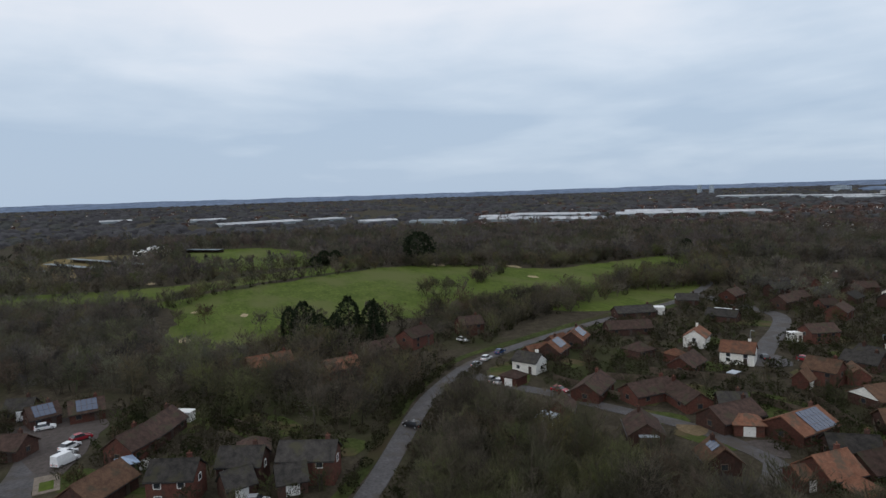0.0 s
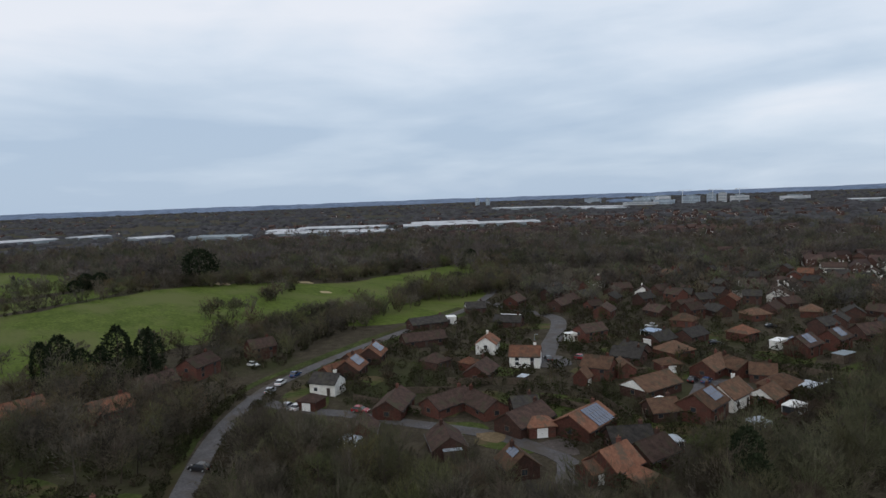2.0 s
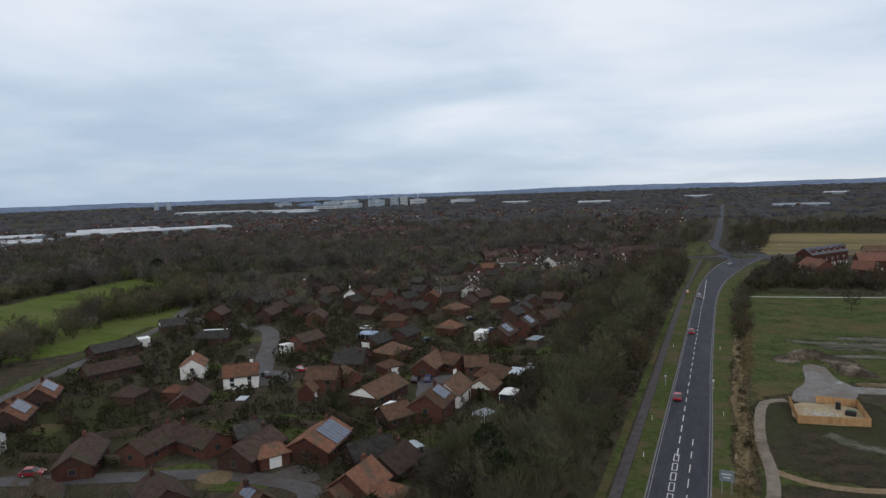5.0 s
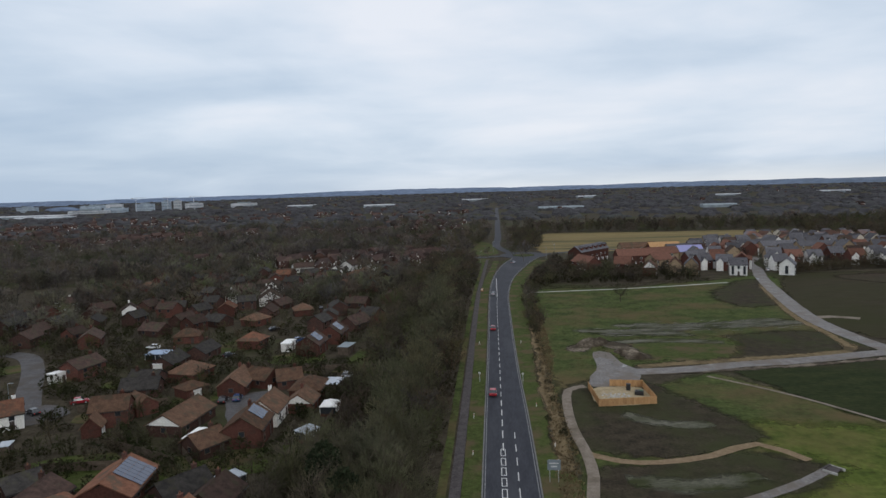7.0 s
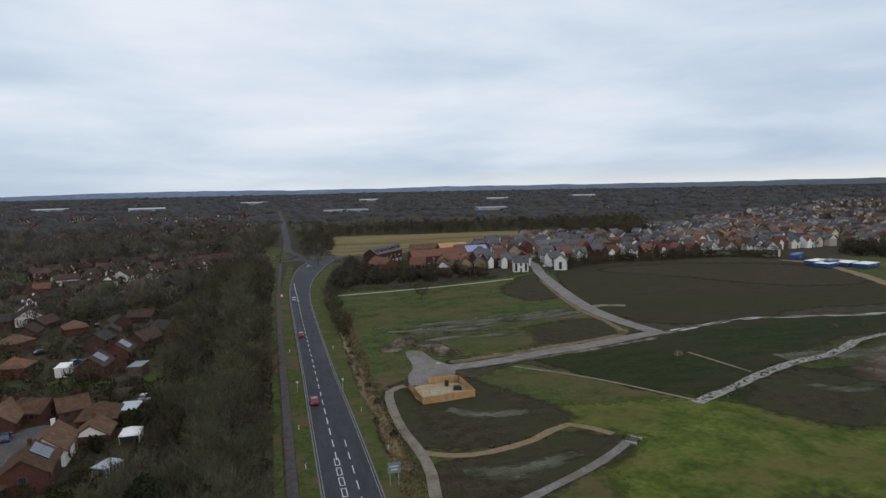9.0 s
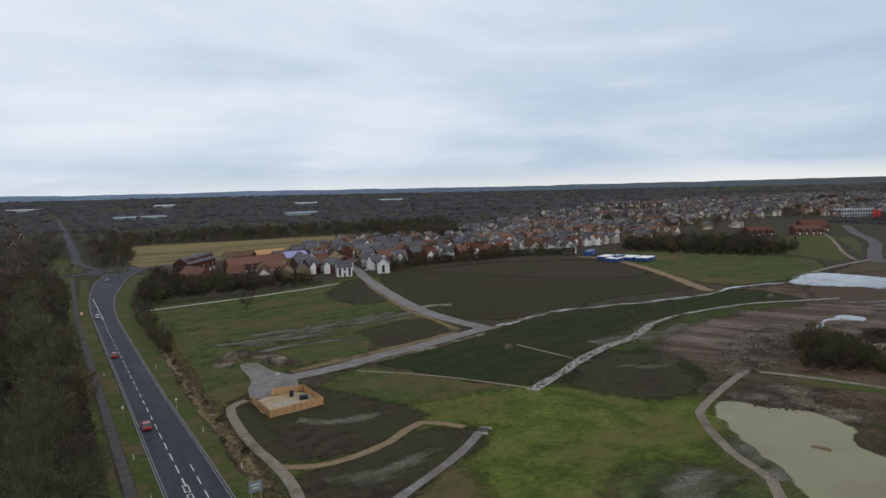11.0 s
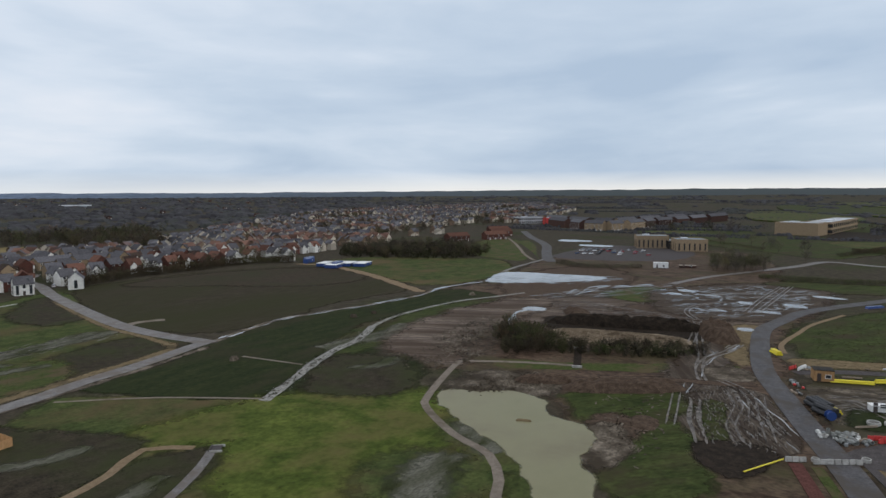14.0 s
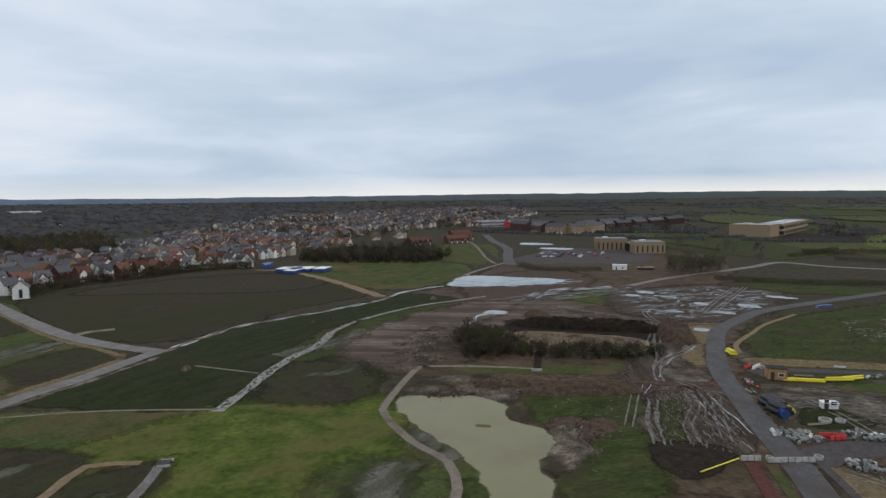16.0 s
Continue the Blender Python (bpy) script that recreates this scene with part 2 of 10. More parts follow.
ASPHALT = surface("dark_asphalt", (0.024, 0.026, 0.033), (0.037, 0.039, 0.048), 0.6, 0.8, 0.02, spec=0.2, patch=0.25, patch_colour=(0.046, 0.048, 0.056), patch_scale=0.07, stretch=(1, 0.2, 1))
LANE = surface("worn_asphalt", (0.064, 0.061, 0.062), (0.094, 0.090, 0.092), 0.35, 0.8, 0.02, spec=0.2, patch=0.35, patch_colour=(0.066, 0.056, 0.048), patch_scale=0.12, speckle=0.35)
SITEROAD = surface("wet_haul_road", (0.100, 0.091, 0.085), (0.172, 0.157, 0.146), 0.35, 0.6, 0.05, spec=0.3, patch=0.42, patch_colour=(0.105, 0.084, 0.066), patch_scale=0.14, speckle=0.45, wet=0.06, wet_scale=0.3)
FOOTWAY = surface("footway_asphalt", (0.060, 0.053, 0.052), (0.088, 0.079, 0.077), 0.6, 0.85, 0.02, speckle=0.3)
GRAVEL = surface("gravel_path", (0.155, 0.130, 0.105), (0.225, 0.190, 0.155), 0.9, 0.9, 0.04, patch=0.3, patch_colour=(0.12, 0.10, 0.075), patch_scale=0.15)
TANPATH = surface("sandy_path", (0.16, 0.115, 0.07), (0.23, 0.17, 0.11), 0.9, 0.9, 0.04, soft=True)
REDPATH = surface("red_asphalt", (0.080, 0.034, 0.028), (0.112, 0.048, 0.040), 0.9, 0.85, 0.02, speckle=0.35)
CHALK = surface("chalk_rubble", (0.16, 0.154, 0.138), (0.43, 0.415, 0.385), 0.5, 0.85, 0.2, patch=0.32, patch_colour=(0.040, 0.042, 0.026), patch_scale=0.5, patch_edge=0.04, speckle=0.6)
DRIVE = surface("buff_gravel_drive", (0.12, 0.088, 0.052), (0.18, 0.135, 0.082), 1.0, 0.9, 0.03)
PAVING = surface("brown_paving", (0.068, 0.058, 0.053), (0.098, 0.084, 0.078), 0.8, 0.85, 0.02)
POND = surface("silty_water", (0.195, 0.184, 0.102), (0.235, 0.222, 0.130), 0.05, 0.35, 0.0, speckle=0.0, spec=0.08, patch=0.32, patch_colour=(0.165, 0.142, 0.082), patch_scale=0.05, patch_edge=0.12, soft=True)
PUDDLE = surface("standing_water", (0.20, 0.195, 0.185), (0.28, 0.275, 0.26), 0.25, 0.09, 0.0, speckle=0.2, spec=0.5, patch=0.3, patch_colour=(0.12, 0.105, 0.088), patch_scale=0.2, soft=True)
PAINT = surface("road_paint", (0.44, 0.44, 0.43), (0.62, 0.62, 0.60), 2.0, 0.7)
EDGE = surface("worn_edge_line", (0.13, 0.13, 0.135), (0.26, 0.26, 0.26), 0.9, 0.7)
KERB = surface("concrete_kerb", (0.13, 0.128, 0.122), (0.20, 0.196, 0.188), 1.0, 0.85)
BRICK = surface("red_brick", (0.078, 0.035, 0.028), (0.124, 0.056, 0.043), 2.4, 0.9, 0.0, vary=0.3, rows=6.0, patch=0.25, patch_colour=(0.070, 0.046, 0.038), patch_scale=0.5)
BROWNBRICK = surface("brown_brick", (0.052, 0.031, 0.026), (0.092, 0.052, 0.042), 2.4, 0.9, 0.0, vary=0.3, rows=6.0, patch=0.25, patch_colour=(0.050, 0.038, 0.033), patch_scale=0.5)
BUFF = surface("buff_brick", (0.235, 0.175, 0.112), (0.33, 0.25, 0.165), 2.4, 0.9, 0.0, vary=0.15, rows=6.0)
RENDER = surface("white_render", (0.64, 0.63, 0.59), (0.78, 0.77, 0.73), 0.8, 0.85, 0.0, vary=0.10)
TERRACOTTA = surface("terracotta_tiles", (0.128, 0.062, 0.041), (0.200, 0.098, 0.063), 0.9, 0.85, 0.03, vary=0.25, rows=5.0, patch=0.32, patch_colour=(0.092, 0.068, 0.050), patch_scale=0.35)
BROWNTILE = surface("brown_concrete_tiles", (0.042, 0.030, 0.026), (0.080, 0.052, 0.043), 0.9, 0.85, 0.03, vary=0.3, rows=5.0, patch=0.3, patch_colour=(0.056, 0.050, 0.034), patch_scale=0.35)
DARKTILE = surface("dark_grey_tiles", (0.030, 0.028, 0.027), (0.060, 0.055, 0.050), 0.9, 0.85, 0.03, vary=0.2, rows=5.0, patch=0.25, patch_colour=(0.055, 0.052, 0.036), patch_scale=0.35)
TANTILE = surface("weathered_tan_tiles", (0.082, 0.050, 0.035), (0.142, 0.084, 0.056), 0.9, 0.85, 0.03, vary=0.25, rows=5.0, patch=0.3, patch_colour=(0.075, 0.060, 0.042), patch_scale=0.35)
SLATE = surface("blue_grey_slate", (0.068, 0.066, 0.073), (0.124, 0.120, 0.128), 1.0, 0.6, 0.02, vary=0.3, rows=5.0)
WHITE = plain("white_plastic", (0.74, 0.74, 0.72), 0.45)
GLASS = plain("window_glass", (0.030, 0.034, 0.040), 0.06, 0.0, 0.8)
SOLAR = plain("solar_glass", (0.055, 0.072, 0.115), 0.15, 0.0, 0.8)
BLUEPANEL = plain("pale_blue_panel", (0.26, 0.34, 0.46), 0.25)
ALU = plain("aluminium", (0.55, 0.56, 0.58), 0.35, 0.6)
DOORPAINT = plain("dark_door_paint", (0.05, 0.035, 0.03), 0.5)
TIMBER = surface("new_timber", (0.34, 0.195, 0.09), (0.46, 0.28, 0.14), 1.4, 0.8, 0.0, vary=0.12, stretch=(1, 1, 0.2))
OLDTIMBER = surface("weathered_fence_timber", (0.07, 0.055, 0.042), (0.12, 0.096, 0.075), 1.4, 0.9, 0.0, vary=0.15)
SAND = surface("yellow_sand", (0.272, 0.216, 0.132), (0.360, 0.296, 0.192), 0.8, 0.9, 0.05)
BARK = surface("bark", (0.055, 0.045, 0.034), (0.095, 0.080, 0.062), 1.5, 0.95)
TWIGS = surface("bare_twigs", (0.061, 0.056, 0.047), (0.128, 0.118, 0.099), 0.10, 0.95, vary=0.15, island=True, patch=0.34, patch_colour=(0.110, 0.116, 0.066), patch_scale=0.07, patch_edge=0.05, leaf=0.45, tones=WINTER)
WOODTWIGS = surface("woodland_twigs", (0.051, 0.045, 0.038), (0.108, 0.097, 0.080), 0.2, 0.95, vary=0.12, island=True, patch=0.34, patch_colour=(0.077, 0.079, 0.049), patch_scale=0.06, patch_edge=0.05, leaf=0.45, tones=WINTER)
SCRUB = surface("scrub_leaves", (0.017, 0.021, 0.010), (0.044, 0.045, 0.021), 0.2, 0.95, vary=0.25, island=True, patch=0.38, patch_colour=(0.054, 0.044, 0.030), patch_scale=0.12, leaf=0.35)
HEDGE = surface("hedge_leaves", (0.020, 0.027, 0.011), (0.042, 0.050, 0.020), 0.5, 0.95, vary=0.4, island=True, leaf=0.35)
CONIFER = surface("conifer_needles", (0.012, 0.018, 0.010), (0.030, 0.038, 0.020), 0.4, 0.95, vary=0.4, island=True)
# haze of distance put into the colour: cool grey instead of twig brown
FARWOOD = surface("hazed_far_woodland", (0.046, 0.045, 0.048), (0.070, 0.068, 0.073), 0.006, 0.95, vary=0.10, island=True, patch=0.34, patch_colour=(0.057, 0.059, 0.055), patch_scale=0.006, speckle=0.4)
FARWALL = surface("far_house_walls", (0.056, 0.034, 0.029), (0.100, 0.058, 0.046), 0.03, 0.9, vary=0.3, island=True, patch=0.25, patch_colour=(0.62, 0.61, 0.58), patch_scale=0.4, patch_edge=0.01)
FARROOF = surface("far_house_roofs", (0.034, 0.027, 0.026), (0.084, 0.054, 0.045), 0.02, 0.85, vary=0.45, island=True)
NEWROOF = surface("new_estate_far_roofs", (0.056, 0.055, 0.062), (0.118, 0.114, 0.122), 0.02, 0.7, vary=0.5, island=True, patch=0.34, patch_colour=(0.140, 0.078, 0.058), patch_scale=0.012, patch_edge=0.02)
NEWWALL = surface("new_estate_far_walls", (0.15, 0.105, 0.075), (0.26, 0.195, 0.14), 0.03, 0.9, vary=0.35, island=True, patch=0.5, patch_colour=(0.50, 0.45, 0.37), patch_scale=0.03, patch_edge=0.015)
SHED = surface("pale_cladding", (0.34, 0.36, 0.38), (0.52, 0.53, 0.55), 0.02, 0.6)
GREYSHED = surface("grey_cladding", (0.18, 0.21, 0.23), (0.26, 0.30, 0.32), 0.02, 0.6)
CONCRETE = surface("concrete", (0.30, 0.29, 0.27), (0.46, 0.45, 0.42), 1.0, 0.9)
BLACK = plain("black_plastic", (0.018, 0.018, 0.020), 0.5)
TYRE = plain("tyre_rubber", (0.016, 0.016, 0.017), 0.85)
YELLOW = plain("yellow_plastic", (0.72, 0.60, 0.03), 0.5)
REDPAINT = plain("red_plastic", (0.50, 0.035, 0.03), 0.5)
BLUE = plain("blue_plastic", (0.022, 0.058, 0.20), 0.4)
GREENPAINT = plain("green_paint", (0.03, 0.10, 0.05), 0.5)
TARP = plain("lilac_sheeting", (0.27, 0.27, 0.48), 0.6)
NEWTERRACOTTA = surface("new_red_tiles", (0.098, 0.050, 0.038), (0.158, 0.080, 0.058), 1.3, 0.85, 0.03, vary=0.35, rows=5.0)
BROWNFRAME = plain("brown_window_frame", (0.10, 0.065, 0.045), 0.6)
# the haze over the hills is put into their colour as blue
HILLS = surface("haze_blue_wooded_hills", (0.115, 0.155, 0.225), (0.150, 0.190, 0.265), 0.004, 0.95, speckle=0.3, stretch=(1, 1, 4))
# from painted haze blue in the west to dark woods in the east
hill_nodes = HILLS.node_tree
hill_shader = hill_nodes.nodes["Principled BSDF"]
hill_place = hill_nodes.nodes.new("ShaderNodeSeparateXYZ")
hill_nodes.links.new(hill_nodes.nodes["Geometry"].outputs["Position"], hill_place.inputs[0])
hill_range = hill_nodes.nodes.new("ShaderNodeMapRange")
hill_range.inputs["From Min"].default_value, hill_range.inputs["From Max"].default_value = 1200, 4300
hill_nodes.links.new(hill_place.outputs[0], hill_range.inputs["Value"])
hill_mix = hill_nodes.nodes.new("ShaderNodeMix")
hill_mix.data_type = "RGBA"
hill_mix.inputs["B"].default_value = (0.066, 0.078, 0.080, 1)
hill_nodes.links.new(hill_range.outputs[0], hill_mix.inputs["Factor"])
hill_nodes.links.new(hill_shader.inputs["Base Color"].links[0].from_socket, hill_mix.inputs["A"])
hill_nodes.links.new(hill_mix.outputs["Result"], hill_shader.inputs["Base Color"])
RUT = surface("wet_clay_rut", (0.076, 0.064, 0.052), (0.205, 0.182, 0.155), 0.9, 0.5, 0.0, spec=0.22, speckle=0.5, patch=0.45, patch_colour=(0.050, 0.037, 0.027), patch_scale=0.35)
SPOIL = surface("brown_spoil", (0.050, 0.034, 0.024), (0.096, 0.068, 0.049), 0.6, 0.85, 0.05, speckle=0.45, soft=True)
GARDENTWIGS = surface("garden_twigs", (0.043, 0.039, 0.030), (0.102, 0.093, 0.072), 0.25, 0.95, vary=0.12, island=True, patch=0.36, patch_colour=(0.065, 0.073, 0.040), patch_scale=0.14, patch_edge=0.04, leaf=0.45, tones=WINTER)
SILT = surface("pale_silt_on_grass", (0.078, 0.077, 0.054), (0.172, 0.165, 0.138), 0.5, 0.85, 0.02, speckle=0.5, patch=0.5, patch_colour=(0.036, 0.040, 0.017), patch_scale=0.25, patch_edge=0.1, stretch=(0.4, 1, 1), soft=True)
OLIVETWIGS = surface("olive_twigs", (0.066, 0.066, 0.044), (0.136, 0.132, 0.088), 0.15, 0.95, vary=0.12, island=True, leaf=0.45, tones=((0.85, 0.85, 0.85), (1.1, 1.1, 1.0), (0.95, 1.02, 0.85), (1.2, 1.12, 0.98)))
REEDS = surface("pale_reeds", (0.18, 0.14, 0.096), (0.29, 0.232, 0.168), 0.5, 0.95, 0.1, patch=0.25, patch_colour=(0.12, 0.09, 0.06), patch_scale=0.1, soft=True)
# distance haze mixed into the twig colour, greyer than the near woods
MIDWOOD = surface("hazed_mid_distance_woods", (0.078, 0.073, 0.072), (0.146, 0.135, 0.130), 0.06, 0.95, vary=0.12, island=True, patch=0.34, patch_colour=(0.078, 0.080, 0.059), patch_scale=0.02, speckle=0.3, leaf=0.45, tones=WINTER)
PALEWOOD = surface("pale_winter_woods", (0.060, 0.056, 0.053), (0.148, 0.139, 0.129), 0.16, 0.95, vary=0.12, island=True, patch=0.4, patch_colour=(0.118, 0.123, 0.092), patch_scale=0.06, patch_edge=0.05, leaf=0.45, tones=WINTER)
RUTTED = surface("rutted_mud", (0.034, 0.024, 0.018), (0.128, 0.104, 0.080), 1.5, 0.7, 0.05, stretch=(0.07, 1.0, 1), turn=27, speckle=0.6, patch=0.46, patch_colour=(0.044, 0.031, 0.022), patch_scale=0.22, patch_edge=0.06, soft=True, wet=0.04, wet_scale=0.8)
RUTTEDYARD = surface("rutted_yard_mud", (0.036, 0.027, 0.019), (0.130, 0.108, 0.082), 1.2, 0.7, 0.05, stretch=(0.08, 1.0, 1), turn=-64, speckle=0.6, patch=0.5, patch_colour=(0.052, 0.045, 0.026), patch_scale=0.16, patch_edge=0.06, soft=True, wet=0.02, wet_scale=0.5)
RUTTEDFLAT = surface("scraped_clay", (0.052, 0.036, 0.027), (0.215, 0.172, 0.136), 0.9, 0.75, 0.05, stretch=(0.10, 1.0, 1), turn=-66, speckle=0.55, patch=0.46, patch_colour=(0.064, 0.044, 0.031), patch_scale=0.12, patch_edge=0.08, soft=True, wet=0.0)
WETFLAT = surface("wet_rutted_land", (0.030, 0.021, 0.015), (0.105, 0.082, 0.062), 0.6, 0.8, 0.04, stretch=(0.14, 1.0, 1), turn=-52, speckle=0.6, patch=0.5, patch_colour=(0.050, 0.036, 0.026), patch_scale=0.09, patch_edge=0.08, soft=True, wet=0.10, wet_scale=0.6)
BENDGRASS = surface("rough_field_grass", (0.027, 0.037, 0.012), (0.056, 0.067, 0.022), 0.2, 0.92, 0.05, patch=0.36, patch_colour=(0.049, 0.040, 0.023), patch_scale=0.06, speckle=0.4, patch_edge=0.08, turn=-40, stretch=(0.5, 1, 1), soft=True)
HEADLAND = surface("brown_headland_soil", (0.034, 0.026, 0.018), (0.058, 0.045, 0.031), 0.3, 0.92, 0.05, patch=0.35, patch_colour=(0.037, 0.036, 0.019), patch_scale=0.03, patch_edge=0.12, speckle=0.3, soft=True)


# ---- builders ----
class Shape:
    """Vertices and faces of one mesh."""

    def __init__(self):
        self.v, self.f = [], []

    def face(self, *points):
        n = len(self.v)
        self.v += [tuple(p) for p in points]
        self.f.append(tuple(range(n, n + len(points))))
        return self

    def extrude(self, ring, offset):
        """A solid from a planar ring of points, pushed along offset."""
        n, k = len(self.v), len(ring)
        o = Vector(offset)
        self.v += [tuple(p) for p in ring] + [tuple(Vector(p) + o) for p in ring]
        self.f += [tuple(range(n + k - 1, n - 1, -1)), tuple(range(n + k, n + 2 * k))]
        self.f += [(n + i, n + (i + 1) % k, n + k + (i + 1) % k, n + k + i) for i in range(k)]
        return self

    def box(self, x, y, z, sx, sy, sz, turn=0.0, taper=0.0):
        """A box of that size standing at z on (x, y), turned by degrees, its top drawn in by taper."""
        c, s = math.cos(radians(turn)), math.sin(radians(turn))
        n = len(self.v)
        for dz, k in ((0, 1), (sz, 1 - taper)):
            for a, b in ((-1, -1), (1, -1), (1, 1), (-1, 1)):
                u, w = a * sx / 2 * k, b * sy / 2 * k
                self.v.append((x + u * c - w * s, y + u * s + w * c, z + dz))
        self.f += [(n + 3, n + 2, n + 1, n), (n + 4, n + 5, n + 6, n + 7)]
        self.f += [(n + i, n + (i + 1) % 4, n + 4 + (i + 1) % 4, n + 4 + i) for i in range(4)]
        return self

    def tube(self, a, b, ra, rb, sides=6):
        a, b = Vector(a), Vector(b)
        way = (b - a).normalized()
        side = way.orthogonal().normalized()
        other = way.cross(side)
        n = len(self.v)
        for p, r in ((a, ra), (b, rb)):
            for i in range(sides):
                t = 2 * math.pi * i / sides
                self.v.append(tuple(p + side * math.cos(t) * r + other * math.sin(t) * r))
        self.f += [(n + i, n + (i + 1) % sides, n + sides + (i + 1) % sides, n + sides + i) for i in range(sides)]
        self.f += [tuple(range(n + sides - 1, n - 1, -1)), tuple(range(n + sides, n + 2 * sides))]
        return self

    def mesh(self, name, material):
        me = bpy.data.meshes.new(name)
        me.from_pydata(self.v, [], self.f)
        me.materials.append(material)
        return me


def part(name, shape, material, parent=None, label="", at=(0, 0, 0), turn=0.0):
    """One mesh object, under a thing or a part. shape may be a mesh that alike pieces share."""
    me = shape.mesh(name, material) if isinstance(shape, Shape) else shape
    ob = new(name, me)
    ob.parent = parent
    ob.location, ob.rotation_euler = at, (0, 0, radians(turn))
    return tagged(ob, label)


def base(name, x, y, turn=0.0, z=0.0):
    ob = new(name)
    ob.location, ob.rotation_euler = (x, y, z), (0, 0, radians(turn))
    ob.empty_display_size = 0.5
    return ob


def triangles(name, soup, material, tones=None):
    """One mesh from an array of triangles (n, 3, 3), with a tone for each where given."""
    soup = np.asarray(soup, np.float32)
    n = len(soup)
    me = bpy.data.meshes.new(name)
    me.vertices.add(3 * n)
    me.loops.add(3 * n)
    me.polygons.add(n)
    me.vertices.foreach_set("co", soup.reshape(-1))
    me.loops.foreach_set("vertex_index", np.arange(3 * n, dtype=np.int32))
    me.polygons.foreach_set("loop_start", np.arange(0, 3 * n, 3, dtype=np.int32))
    me.update(calc_edges=True)
    if tones is not None:
        me.attributes.new("tone", "FLOAT", "FACE").data.foreach_set("value", np.asarray(tones, np.float32))
    me.materials.append(material)
    return me


def curve(points, step=4.0, closed=False):
    """A smooth line through a few points."""
    p = [Vector((*q, 0.0)[:3]) if len(q) == 2 else Vector(q) for q in points]
    n = len(p)
    line = []
    for i in range(n if closed else n - 1):
        a, b, c, d = [p[(i + k) % n] if closed else p[min(max(i + k, 0), n - 1)] for k in (-1, 0, 1, 2)]
        count = max(2, int((c - b).length / step))
        for k in range(count):
            t = k / count
            line.append(0.5 * ((2 * b) + (c - a) * t + (2 * a - 5 * b + 4 * c - d) * t * t + (3 * b - a - 3 * c + d) * t ** 3))
    if not closed:
        line.append(p[-1])
    return line


LAID = []


def level_for(points, z):
    """The least height from z on at which a slab over these points lies clear of those already laid."""
    xs, ys = [p.x for p in points], [p.y for p in points]
    area = (min(xs), max(xs), min(ys), max(ys))
    under = [h for a, h in LAID if a[0] < area[1] and a[1] > area[0] and a[2] < area[3] and a[3] > area[2]]
    while any(abs(h - z) < 0.0039 for h in under):
        z += 0.004
    LAID.append((area, z))
    return z


def strip(name, left, right, z, material, label, category, skirt=0.3):
    """A slab of ground between two lines of equally many points."""
    s = Shape()
    z = level_for(left + right, z)
    n = len(left)
    for q, r in zip(left, right):
        s.v += [(q.x, q.y, z), (r.x, r.y, z), (r.x, r.y, z - skirt), (q.x, q.y, z - skirt)]
    for i in range(n - 1):
        a, b = 4 * i, 4 * i + 4
        s.f += [(a, a + 1, b + 1, b), (a + 1, a + 2, b + 2, b + 1), (a + 3, a, b, b + 3)]
    s.f += [(3, 2, 1, 0), (4 * n - 4, 4 * n - 3, 4 * n - 2, 4 * n - 1)]
    return tagged(part(name, s, material), label, category, kind="structure")


def sides(points, width, step=4.0, wander=0.0, taper=0):
    """The two edges of a ribbon of that width along a line."""
    line = curve(points, step)
    left, right = [], []
    for i, p in enumerate(line):
        way = (line[min(i + 1, len(line) - 1)] - line[max(i - 1, 0)]).normalized()
        across = Vector((-way.y, way.x, 0))
        w = width / 2 * (1 + wander * noise.noise(p * 0.13)) if wander else width / 2
        if taper:
            w *= min(1.0, (i + 0.15) / taper, (len(line) - 0.85 - i) / taper)
        left.append(p + across * w)
        right.append(p - across * w * (1 + wander * noise.noise(p * 0.17 + Vector((9, 3, 0)))))
    return left, right


def ribbon(name, points, width, z, material, label, category, wander=0.0, step=4.0, taper=0):
    return strip(name, *sides(points, width, step, wander, taper), z, material, label, category)


def soft_ribbon(name, points, width, z, material, label, category, fringe, wander=0.4, step=4.0):
    """A worn strip of ground whose edges thin out into what lies beside it."""
    l_, r_ = sides(points, width, step, wander)
    return patch(name, [(p.x, p.y) for p in l_] + [(p.x, p.y) for p in r_[::-1]], z, material, label, category, 0.5, 3.0, fringe=fringe)


